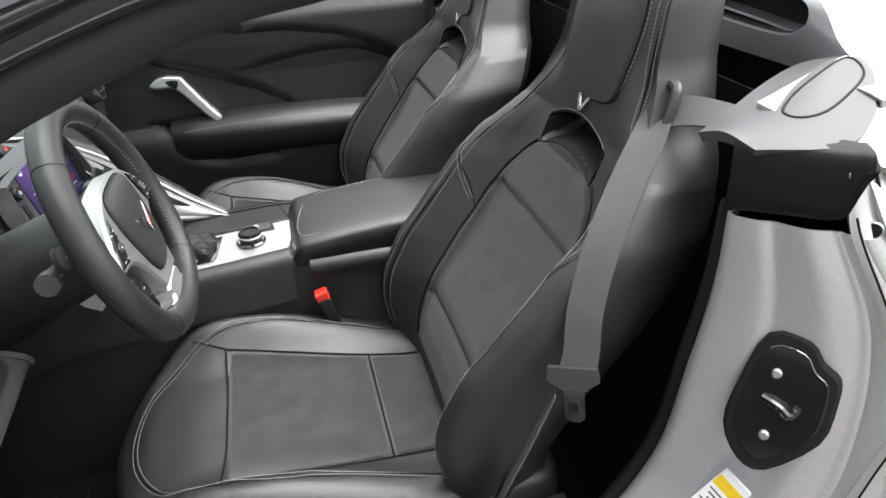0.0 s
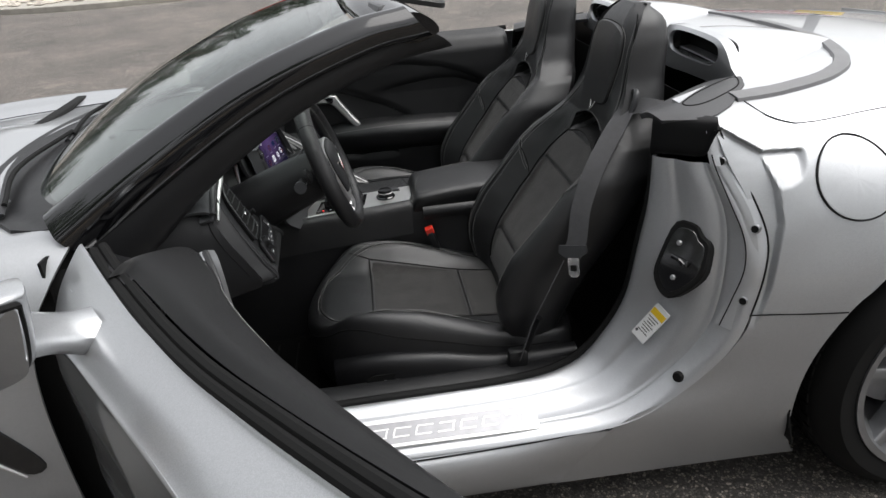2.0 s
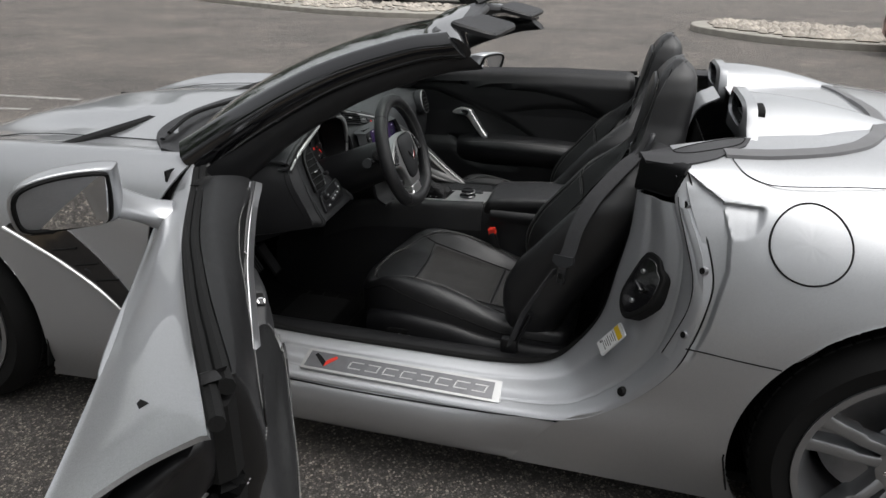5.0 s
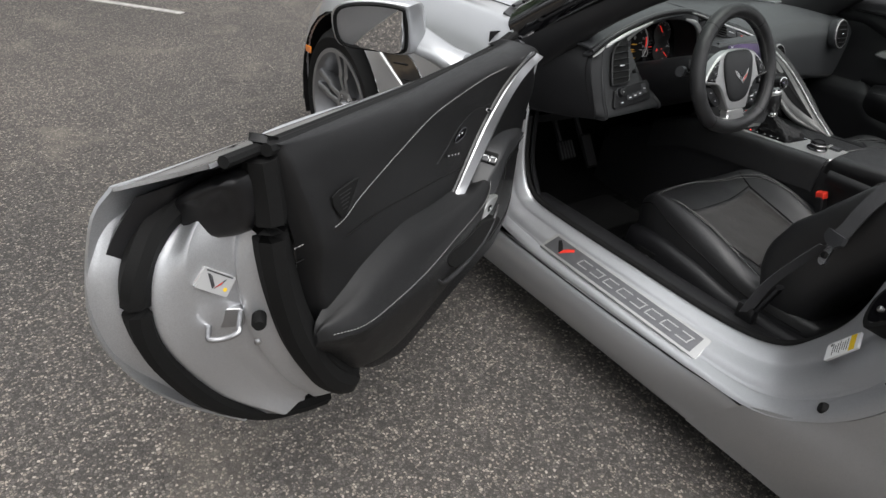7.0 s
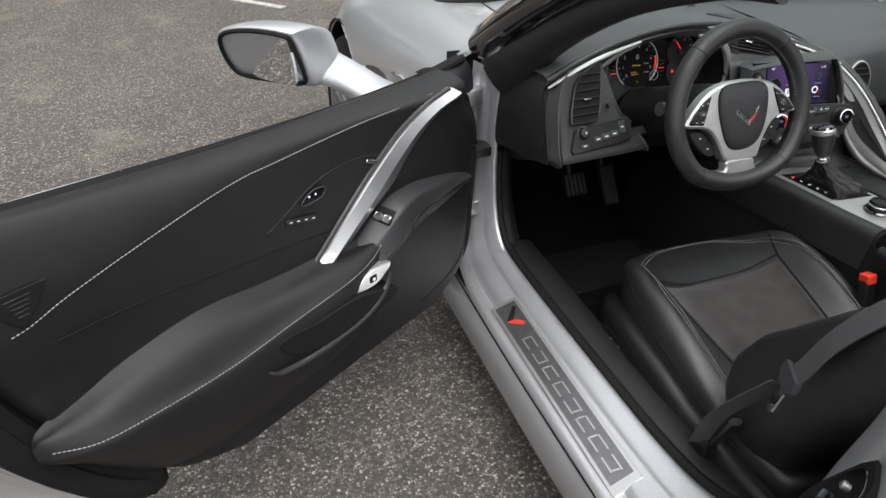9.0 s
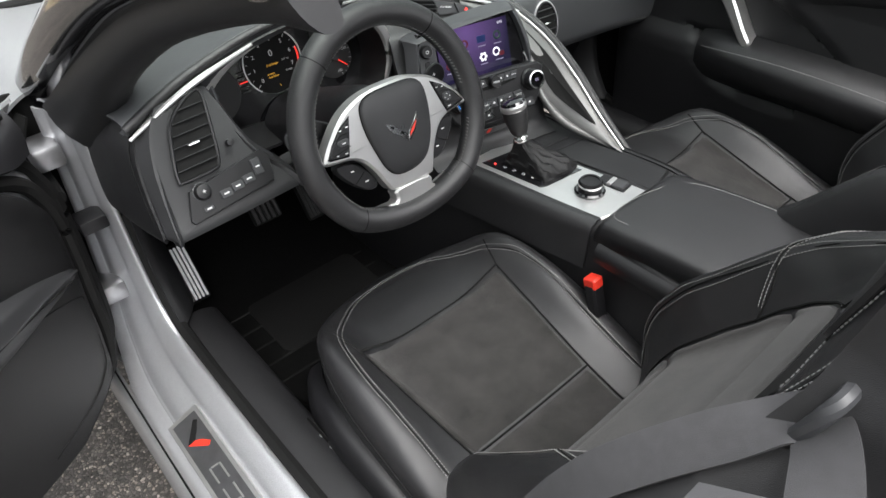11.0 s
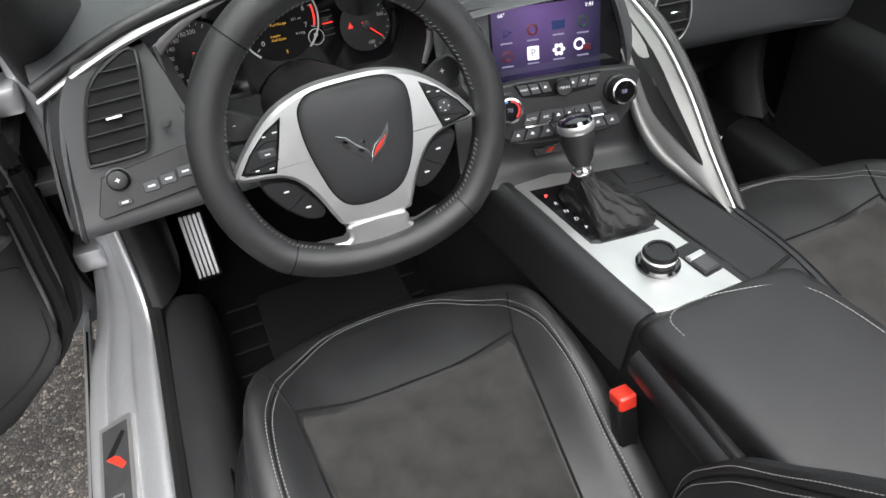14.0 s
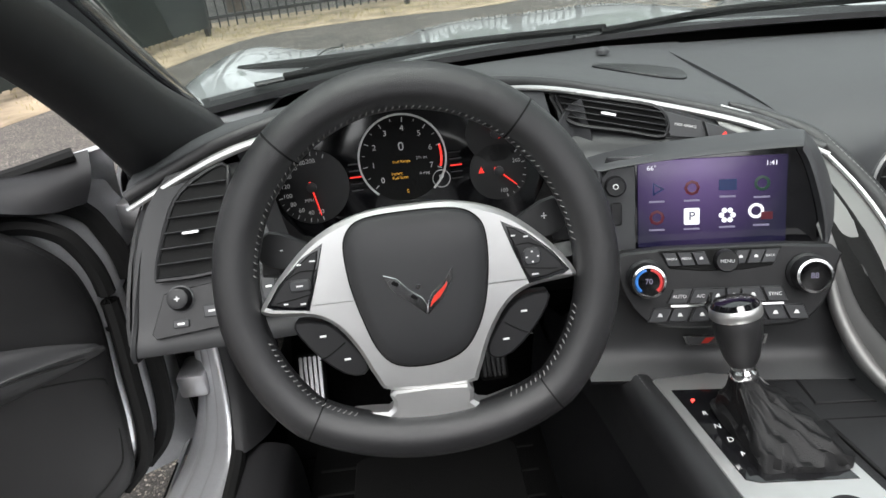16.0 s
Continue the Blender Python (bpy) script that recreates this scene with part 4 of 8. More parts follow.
    for z in zs:
        w = half_w(z)
        d = float(np.interp(z, (.34, .5, .8, .95, 1.06, 1.11, 1.141), (.12, .15, .14, .125, .115, .095, .05)))
        dip = float(np.interp(z, (1.05, 1.10, 1.125, 1.141), (0, .004, .014, .032)))
        fr = [(xc + u * w, back_y(u * w, z) - slot_depth(u * w, z) - dip, z) for u in us]
        yb = back_y(0, z) - d
        q0, q1 = fr[-1][1], fr[0][1]
        bk = [(xc + u * w, yb + (q0 - yb) * k, z) for u, k in ((1.015, .75), (1.0, .45), (.95, .2), (.82, .05), (.5, 0), (0, 0), (-.5, 0), (-.82, .05), (-.95, .2), (-1.0, .45), (-1.015, .75))]
        rings.append(fr + bk)
    rest = obj("backrest", rings_bm(rings, 1, 1), LEATHER, base, "black leather sports backrest")
    bpy.context.view_layer.update()

    def on_back(x, z, lift):
        hit_, q, _, _ = rest.ray_cast((x, 1.6, z), (0, -1, 0))
        return (x, (q[1] if hit_ else back_y(x - xc, z)) + lift, z)

    for z0, z1 in ((.405, .506), (.511, .711), (.716, .806)):
        g = np.array([[on_back(xc + u * np.interp(z, (.4, .5, .62, .70, .745, .775, .80, .814), (.140, .156, .165, .163, .152, .132, .100, .070)), z, .0045 - .005 * (abs(u) > .98) - .004 * (z in (z0, z1))) for u in (-1, -.965, -.9, -.75, -.6, -.4, -.2, 0, .2, .4, .6, .75, .9, .965, 1)] for z in np.linspace(z0, z1, 12)])
        obj("suede_insert", sheet_bm(cgrid(g, 2, 2), .006), SUEDE, base, "perforated charcoal suede insert")
    for sx in (-1, 1):
        tube("insert_seam", [on_back(xc + sx * w_ * 1.02, z, .0015) for z, w_ in ((.42, .143), (.46, .150), (.50, .156), (.54, .159), (.58, .162), (.62, .165), (.66, .164), (.70, .163), (.72, .158), (.745, .152), (.765, .141), (.785, .125), (.803, .104))], .0018, RUBBER, base, "dark insert seam", n=4, sides=5)
    # harness slot: a black sheet for its inner shade, and a stitched upper lip
    lin = []
    for k in np.linspace(0, 1, 15):
        lin.append([])
        for x in np.linspace(-.0975, .0975, 45):
            z = (.8225 - 2.2 * x * x) * (1 - k) + (.8735 - 2.6 * x * x) * k
            lin[-1].append((xc + x, back_y(x, z) - slot_depth(x, z) + .0022, z))
    obj("slot_shade", sheet_bm(np.array(lin), .002), RUBBER, base, "black sheet for the shade inside the slot")
    lip = [(xc + x, back_y(x, .876 - 2.6 * x * x) + .0008, .877 - 2.6 * x * x) for x in np.linspace(-.094, .094, 13)]
    stitches(lip, base, n=3, up=(0, .95, .3), r=.0007)
    tube("slot_lip", [(x, y - .001, z - .003) for x, y, z in lip], .0022, LEATHER, base, "rounded leather slot lip", n=3, sides=6)
    # head restraint panel, raised, with a seam round it
    hz = [(-.075, .915), (-.092, .95), (-.098, 1.03), (-.082, 1.085), (0, 1.10), (.082, 1.085), (.098, 1.03), (.092, .95), (.075, .915), (0, .905)]
    hp = cr(np.array(hz), 4, True)
    g = [[(xc + x * t, back_y(x * t, 1.0 + (z - 1.0) * t) + (.0 if t == 1 else .006), 1.0 + (z - 1.0) * t) for x, z in hp] for t in (1, .975, .9, .6, .3, .02)]
    bm = bmesh.new()
    vs = [[bm.verts.new(q) for q in r] for r in g]
    for u, v in zip(vs, vs[1:]):
        for j in range(len(u)):
            bm.faces.new([u[j], u[(j + 1) % len(u)], v[(j + 1) % len(u)], v[j]])
    bm.faces.new(vs[-1])
    obj("head_restraint_pad", bm, LEATHER, base)
    tube("pad_seam", [(xc + x * 1.01, back_y(x, z) + .001, z) for x, z in hz], .0014, RUBBER, base, "black seam", n=4, sides=5, closed=True)
    stitches([(xc + x * 1.045, back_y(x * 1.04, z) + .001, z) for x, z in hz[:5]], base, up=(0, 1, .3), r=.0008)
    stitches([(xc + x * 1.045, back_y(x * 1.04, z) + .001, z) for x, z in hz[4:9]], base, up=(0, 1, .3), r=.0008)
    for sx in (-1, 1):
        tube("bolster_seam", [(xc + sx * half_w(z) * .815, back_y(half_w(z) * .815, z) + .0006, z) for z in (.40, .50, .60, .70, .78, .84, .92, 1.0, 1.08, 1.12)], .0014, RUBBER, base, "black seam", sides=5)
        tube("shoulder_seam", [(xc + sx * half_w(.80) * .97, back_y(half_w(.8) * .97, .80) + .001, .80), (xc + sx * .225, back_y(.225, .75) + .001, .75), (xc + sx * .19, back_y(.19, .70) + .001, .70), (xc + sx * .165, back_y(.165, .66) + .001, .66)], .0014, RUBBER, base, "black seam", sides=5)
        for off in (-.004, .004):
            stitches([on_back(xc + sx * (x + off), z + off * .6, .0022) for x, z in cr(np.array(((.246, .805), (.236, .775), (.222, .745), (.205, .715), (.188, .69), (.172, .668))), 5)], base, n=2, pitch=.0052, length=.0038, up=(0, .95, .3), r=.0007)
        for off in (-.0045, .0045):
            stitches([on_back(xc + sx * (half_w(z) * .815 + off), z, .0022) for z in np.arange(.40, 1.115, .012)], base, n=2, pitch=.0052, length=.0038, up=(0, .95, .3), r=.0007)
    m = frame_at((xc, back_y(0, .893) + .002, .893), (-1, 0, 0), (0, -.4, .92))
    prism("badge", [(-.002, -.014), (-.02, .010), (-.014, .015), (.0, -.004)], .003, m, CHROME, base, "small silver badge", .0006)
    prism("badge", [(.002, -.014), (.020, .014), (.013, .016), (.0, -.004)], .003, m, CHROME, base, "small silver badge", .0006)
    return base


seat_d = seat(-.340, "driver_seat", "black leather and suede driver's sports seat")
seat_p = seat(.375, "passenger_seat", "black leather and suede passenger sports seat")
# seat side valance with power controls
for xc, sd, st in ((-.340, -1, seat_d), (.375, 1, seat_p)):
    val = [[(xc + sd * x, y, z) for x, z in ((.244 - k, zt), (.264 - k, zt - .004), (.275 - k, zt - .028), (.277 - k, .27), (.268 - k, .20))] for y, zt, k in ((1.42, .345, .05), (1.36, .366, .022), (1.27, .378, .003), (1.15, .366, 0), (1.04, .342, 0), (.92, .335, 0), (.80, .338, 0))]
    sheet("seat_valance", val, PLASTIC, st, "black plastic seat valance", flip=sd > 0, thick=.006)
    m = frame_at((xc + sd * .277, 1.235, .312), (0, sd, 0), (0, 0, 1))
    prism("control_recess", rrect(.22, .062, .02), .002, m, RUBBER, st, "dark control recess", .0008)
    prism("seat_switch", rrect(.055, .014, .006, cx=.03, cy=-.008), .012, m, SATIN, st, "satin seat switch", .003)
    for k in (-.03, -.062):
        prism("seat_switch", rrect(.012, .013, .004, cx=k, cy=.008), .010, m, SATIN, st, "satin seat switch", .003)

# ---- seat belt of the driver's seat ----
def strap_bm(path, w, up, thick=.0022):
    p = cr(np.array(path), 10)
    t = np.gradient(p, axis=0)
    up = cr(np.array(up, float), 10)
    sd = np.cross(t, up)
    sd /= np.linalg.norm(sd, axis=1, keepdims=True)
    g = np.stack([p + sd * w * k for k in (-.5, -.47, -.2, 0, .2, .47, .5)], 1)
    return sheet_bm(g, thick)


guide = frame_at((-.504, .648, .925), (1, 0, 0), (0, -.3, .95))
belt = obj("seat_belt", strap_bm([(-.70, .55, .935), (-.60, .60, .938), (-.51, .645, .925), (-.535, .69, .89), (-.588, .76, .81), (-.622, .80, .73), (-.645, .815, .665), (-.652, .83, .63)], .046, [(0, -.2, 1), (0, .3, 1), (-.3, .7, .6), (-.65, .6, .4), (-.75, .55, .35), (-.75, .55, .35), (-.75, .55, .35), (-.75, .55, .35)]), WEBBING, car, "grey webbing seat belt")
obj("lower_webbing", strap_bm([(-.64, .845, .61), (-.652, .885, .54), (-.656, .925, .46), (-.65, .955, .36)], .034, [(.45, .85, .3)] * 4), WEBBING, belt, "grey webbing seat belt")
tube("belt_guide", [guide @ Vector((x, y, 0)) for x, y in ((-.012, .03), (.012, .03), (.014, -.025), (-.014, -.025))], .007, GREYPLASTIC, belt, "grey plastic belt guide", closed=True)
lm = frame_at((-.656, .830, .638), (.55, .8, -.15), (.05, -.35, .93))
prism("latch_plate", [(-.032, .018), (.032, .018), (.034, .0), (.016, -.012), (-.016, -.012), (-.034, .0)], .012, lm, GREYPLASTIC, belt, "grey belt latch", .003)
prism("latch_tongue", [(-.014, -.008), (.014, -.008), (.013, -.052), (.006, -.058), (-.006, -.058), (-.013, -.052)], .0045, lm @ Matrix.Translation((0, 0, .004)), CHROME, belt, "steel latch tongue", .001)
prism("tongue_slot", rrect(.013, .014, .002, cy=-.036), .0092, lm, RUBBER, belt, "", .0004)
box("belt_anchor", (-.63, .96, .345), (.03, .05, .06), PLASTIC, belt, bevel=.008)
tube("anchor_arm", [(-.628, 1.0, .31), (-.628, .95, .35), (-.63, .92, .42), (-.632, .905, .46)], .013, PLASTIC, belt, "black belt anchor arm", flat=.6)
# buckle beside the console
bk = frame_at((-.118, 1.105, .455), (1, 0, 0), (.05, .28, .95))
buckle = prism("seat_belt_buckle", rrect(.03, .09, .008), .02, bk @ Matrix.Translation((0, -.005, -.01)), PLASTIC, car, "black belt buckle with a red release button", .004)
prism("release_button", rrect(.026, .022, .004, cy=.041), .024, bk @ Matrix.Translation((0, 0, -.012)), RED, buckle, "red release button", .003)
tube("buckle_stalk", [(-.12, 1.095, .42), (-.135, 1.07, .33), (-.14, 1.05, .24)], .012, PLASTIC, buckle, "black stalk", flat=.7)

# ---- centre tunnel and console, canted a little towards the driver ----
rows = []
for y, zt, xl, xr in ((1.95, .40, -.12, .17), (1.72, .50, -.118, .172), (1.56, .556, -.108, .175), (1.45, .560, -.094, .178), (1.30, .562, -.078, .18), (1.17, .565, -.064, .182), (1.0, .555, -.078, .17), (.72, .555, -.085, .165)):
    rows.append([(x, y, z) for x, z in ((xl - .05, .17), (xl - .03, .36), (xl - .016, zt - .05), (xl - .006, zt - .008), (xl + .012, zt), (0, zt + .003), (xr - .015, zt), (xr + .006, zt - .01), (xr + .03, .36), (xr + .05, .17))])
console = sheet("centre_console", rows, VINYL, car, "black centre console", nu=4, nv=3, thick=.01)
LID = [[(xc_ + x * w, y, z + dz) for x, dz in ((-.112, -.05), (-.118, -.016), (-.10, .003), (0, .008), (.10, .003), (.118, -.016), (.112, -.05))] for y, z, w, xc_ in ((1.158, .568, .90, .030), (1.146, .588, .955, .031), (1.12, .597, .99, .032), (1.0, .606, 1.0, .038), (.86, .612, 1.02, .04), (.72, .61, 1.02, .04))]
lid = sheet("armrest_lid", LID, LEATHER, console, "black leather armrest lid", nu=4, nv=4, thick=.01)
stitches([(-.062, 1.10, .6035), (-.058, 1.132, .599), (-.03, 1.143, .601), (.03, 1.135, .604), (.10, 1.115, .602), (.128, 1.07, .6055), (.138, .95, .612), (.142, .80, .615)], lid, r=.0008)
sheet("lid_latch", [[(-.09, y, .556), (-.098, y, .548), (-.096, y, .53)] for y in (1.13, 1.05, .95)], PLASTIC, console, "dark finger pull of the lid", thick=.012)
sheet("console_side_pad", [[(x + d, y, z) for d, z in ((.010, zt + .004), (-.004, zt + .004), (-.016, zt - .008), (-.022, zt - .05), (-.026, zt - .09))] for y, zt, x in ((1.75, .50, -.118), (1.60, .552, -.108), (1.45, .562, -.092), (1.30, .564, -.076), (1.165, .568, -.06))], LEATHER, console, "black leather console edge")
stitches([(-.114, 1.62, .556), (-.100, 1.50, .568), (-.086, 1.38, .5685), (-.0735, 1.27, .569), (-.062, 1.17, .573)], console, r=.0008)
# satin panel with shifter gate
PZ = .5715
prism("console_panel", [(-.086, 1.480), (-.02, 1.482), (.036, 1.462), (.043, 1.43), (.088, 1.142), (.02, 1.150), (-.045, 1.168), (-.052, 1.18)], PZ, Matrix.Identity(4), SATIN, console, "satin aluminium console panel", .002, base=PZ - .012)
GZ = PZ + .0012
prism("shifter_gate", [(-.072, 1.456), (.02, 1.442), (.052, 1.296), (-.04, 1.306), (-.052, 1.312)], GZ, Matrix.Identity(4), GLOSS, console, "gloss black shifter gate", .0008, base=GZ - .003)
boot = []
ring = cr(np.array(((-.052, .055), (-.02, .062), (.015, .058), (.033, .05), (.042, 0), (.045, -.05), (.02, -.058), (-.02, -.052), (-.046, -.045), (-.05, 0))), 6, True)
for k, (h, w, cx_, cy_) in enumerate(((0, 1.0, .012, 1.365), (.006, .99, .011, 1.366), (.013, .93, .009, 1.368), (.019, .80, .005, 1.371), (.025, .66, .000, 1.376), (.032, .50, -.006, 1.383), (.041, .36, -.012, 1.390), (.050, .25, -.016, 1.396), (.056, .21, -.018, 1.398))):
    fold = .0 if h < .004 or w < .22 else 1.0
    boot.append([(cx_ + w * x * (1 + fold * .06 * math.sin(.42 * q + 1.9 * k)), cy_ + w * y * (1 + fold * .05 * math.sin(.55 * q - 1.3 * k)), GZ + h + fold * (.0035 * math.sin(.63 * q + 2.4 * k) + .0018 * math.sin(1.31 * q - k))) for q, (x, y) in enumerate(ring)])
obj("shifter_boot", rings_bm(boot, 1, 4), BOOT, console, "creased black leather shifter boot")
sm = frame_at((-.018, 1.398, GZ + .056), (1, 0, .10), (0, .97, -.25)) @ Matrix.Diagonal((1, 1, .74, 1))
lathe("shifter_collar", [(.013, -.004), (.0145, 0), (.0145, .008), (.012, .012), (.0125, .02)], sm, CHROME, console, "bright shifter collar", 24)
lathe("shifter_knob", [(.0135, .018), (.018, .03), (.0235, .062), (.025, .085), (.024, .092)], sm, LEATHER, console, "black leather shifter knob", 28)
lathe("knob_ring", [(.0245, .090), (.0262, .093), (.0262, .104), (.0245, .107)], sm, SATIN, console, "satin knob ring", 28)
lathe("knob_cap", [(.0248, .106), (.021, .114), (.012, .118), (0, .119)], sm, GLOSS, console, "gloss black knob cap", 28)
for k, ch in enumerate("PRNDM"):
    x, y = -.056 + .0045 * k, 1.432 - .022 * k
    text(ch, .0095, Matrix.Translation((x, y, GZ + .0006)) @ Matrix.Rotation(radians(-6), 4, "Z"), glow_mat("red gear letter", (.9, .05, .04), 1.5) if ch == "P" else WHITE, console)
# drive-mode knob and parking-brake switch
km = Matrix.Translation((.006, 1.238, PZ))
lathe("mode_knob_base", [(.030, 0), (.030, .004), (.027, .007), (.0, .007)], km, GLOSS, console, "black knob surround", 36)
lathe("mode_knob", [(.022, .006), (.023, .02), (.0205, .026), (.017, .026), (.0165, .023), (0, .0225)], km, PLASTIC, console, "knurled mode knob", 36)
lathe("mode_knob_ring", [(.0236, .016), (.0242, .018), (.0236, .021)], km, CHROME, console, "bright ring", 36, cap=False)
prism("brake_switch_bay", rrect(.032, .062, .003), PZ + .0008, Matrix.Translation((.058, 1.222, 0)) @ Matrix.Rotation(radians(8), 4, "Z"), PLASTIC, console, "black switch bay", .0004, base=PZ - .004)
prism("brake_switch", [(-.013, -.026), (.013, -.026), (.013, .0), (-.013, .0)], PZ + .006, Matrix.Translation((.058, 1.222, 0)) @ Matrix.Rotation(radians(8), 4, "Z"), GREYPLASTIC, console, "dark parking brake switch", .002, base=PZ)
prism("brake_switch_lip", [(-.013, -.001), (.013, -.001), (.013, .009), (-.013, .009)], PZ + .007, Matrix.Translation((.058, 1.222, 0)) @ Matrix.Rotation(radians(8), 4, "Z"), SATIN, console, "satin switch lip", .002, base=PZ)
# storage and cup-holder covers
for nm, q in (("storage_mat", [(.078, 1.488), (.128, 1.482), (.140, 1.405), (.074, 1.412)]), ("cup_holder_cover", [(.066, 1.385), (.150, 1.376), (.176, 1.175), (.098, 1.155)])):
    zc = .5645 if nm == "storage_mat" else .5686
    prism(nm + "_gap", q, zc - .0014, Matrix.Identity(4), RUBBER, console, "dark gap", .0003, base=.56)
    c = np.mean(q, 0)
    prism(nm, [tuple(c + (np.array(p) - c) * .965) for p in q], zc, Matrix.Identity(4), VINYL, console, "black textured cover", .0015, base=.56)
# sweeping frame from the dash down to the console, with a bright edge, a dark patch for its shaded opening and a
# leather back
AF = [(.06, 1.668, .838), (.105, 1.652, .820), (.150, 1.608, .796), (.184, 1.53, .742), (.194, 1.45, .678), (.190, 1.37, .612), (.182, 1.285, .556)]
LF = [(.05, 1.640, .815), (.085, 1.612, .796), (.112, 1.570, .765), (.122, 1.512, .705), (.126, 1.470, .640), (.145, 1.405, .588), (.172, 1.290, .560)]
A1, L1 = cr(np.array(AF), 5), cr(np.array(LF), 5)
fg = np.stack([L1 + (A1 - L1) * t + np.array((-.012, -.006, .008)) * (4 * t * (1 - t)) * .6 for t in (0, .08, .3, .6, .88, 1)], 1)
obj("grab_handle_frame", sheet_bm(fg, .006), FRAMEGREY, console, "grey satin grab-handle frame")
tube("grab_handle_trim", [(x - .002, y - .002, z + .002) for x, y, z in AF], [.002, .0026, .003, .0032, .0032, .003, .002], SATIN, console, "satin aluminium edge of the frame", n=6, sides=8)
tube("grab_handle", [(x + .011, y + .004, z + .001) for x, y, z in AF], [.004, .008, .011, .012, .012, .011, .008], LEATHER, console, "leather-wrapped back of the handle", n=6, sides=10)
stitches([(x + .010, y - .004, z + .0125) for x, y, z in AF[2:6]], console, up=(0, -.5, .86), r=.0006)
k0 = len(A1)
# flat black patch on the frame in place of the opening's shade
pk = []
for u, v in ((.30, .50), (.42, .34), (.56, .26), (.68, .30), (.80, .52), (.86, .70), (.80, .76), (.68, .74), (.54, .72), (.40, .68)):
    i_ = u * (k0 - 1)
    i0 = int(i_)
    a_ = A1[i0] + (A1[min(i0 + 1, k0 - 1)] - A1[i0]) * (i_ - i0)
    l_ = L1[i0] + (L1[min(i0 + 1, k0 - 1)] - L1[i0]) * (i_ - i0)
    pk.append(l_ + (a_ - l_) * v + np.array((-.012, -.006, .008)) * (4 * v * (1 - v)) * .6)
pk = cr(np.array(pk), 3, True)
pc = pk.mean(0)
obj("handle_pocket_shade", tube_loops([[p + np.array((-.9, -.45, .2)) * h for p in pc + (pk - pc) * t] for t, h in ((1.03, -.004), (1.0, .0022), (.95, .0022), (.9, .0016), (.5, .001), (.05, .0005))]), RUBBER, console, "dark patch for the shade of the frame's grip opening")
tube("grab_handle_brace", [(.126, 1.512, .700), (.124, 1.475, .645), (.134, 1.43, .603), (.152, 1.385, .580), (.172, 1.31, .565)], [.005, .008, .0095, .008, .005], FRAMEGREY, console, "grey satin brace", sides=10)

# ---- steering wheel ----
WC = (-.343, 1.366, .809)
WM = frame_at(WC, (1, 0, 0), (0, .31, .95))


def rim_at(a):
    c, q = math.cos(radians(a)), math.sin(radians(a))
    x, y = .160 * c, .1595 * q + .010 * max(q, 0)
    if y < -.112:
        y = -.112 - (-.112 - y) * .66
    return WM @ Vector((x, y, 0))


ANG = np.linspace(0, 360, 96, endpoint=False)
steer = obj("steering_wheel", tube_bm(np.array([rim_at(a) for a in ANG]), .0203, 20, True), LEATHER, car, "black leather flat-bottomed steering wheel")
for a in (50, 130, 228, 312):
    obj("rim_seam", tube_bm(np.array([rim_at(a - .3), rim_at(a + .3)]), .0206, 20), RUBBER, steer, "black rim seam")
# lacing along the rim's inner side
for a0, a1 in ((8, 172), (196, 240), (300, 344)):
    bm = bmesh.new()
    for a in np.arange(a0, a1, 2.3):
        p = rim_at(a)
        inn = (Vector(WC) - p).normalized()
        tg = (rim_at(a + 1) - p).normalized()
        nn = inn.cross(tg).normalized()
        if nn.dot(Vector((0, -1, .3))) < 0:
            nn = -nn
        base_p = p + inn * .0188 + nn * .0092
        tube_bm(np.array([base_p - tg * .0015 - inn * .002, base_p + nn * .0006, base_p + tg * .0012 + inn * .0012 - nn * .003]), .00055, 4, bm=bm)
    obj("rim_lacing", bm, THREAD, steer, "light grey lacing")
HM = WM @ Matrix.Translation((0, 0, -.006))
# satin plate: hub and both spokes in one, then the padded cover on it
PLATE = [(.0, .0675), (-.037, .066), (-.067, .058), (-.093, .044), (-.120, .0185), (-.138, -.004), (-.140, -.011), (-.130, -.0155), (-.096, -.020), (-.076, -.032), (-.060, -.056), (-.048, -.083), (-.034, -.096), (.034, -.098), (.045, -.089), (.058, -.058), (.077, -.030), (.099, -.017), (.131, -.0135), (.140, -.009), (.123, .0165), (.097, .0415), (.072, .0565), (.037, .066)]
prism("spoke_plate", PLATE, .015, HM, SATIN, steer, "satin aluminium hub and spokes", .004, 3, base=-.012)
COVER = [(-.0555, .050), (-.040, .0605), (.0, .0625), (.040, .0600), (.0575, .050), (.063, .034), (.062, .006), (.0545, -.030), (.040, -.058), (.022, -.0705), (-.004, -.0745), (-.028, -.0705), (-.042, -.055), (-.051, -.028), (-.058, .003), (-.060, .032)]
cvp = cr(np.array(COVER), 4, True)
cvc = cvp.mean(0)
loops = [[HM @ Vector((*(cvc + (p - cvc) * t), h)) for p in cvp] for t, h in ((1.0, .010), (1.0, .0165), (.985, .0195), (.95, .0215), (.8, .0245), (.55, .0265), (.3, .0272), (.03, .0275))]
obj("airbag_cover", tube_loops(loops), SWITCHGREY, steer, "black airbag cover")
tube("cover_gap", [HM @ Vector((*p, .0155)) for p in cvc + (cvp - cvc) * 1.004], .0012, RUBBER, steer, "", n=1, sides=5, closed=True)
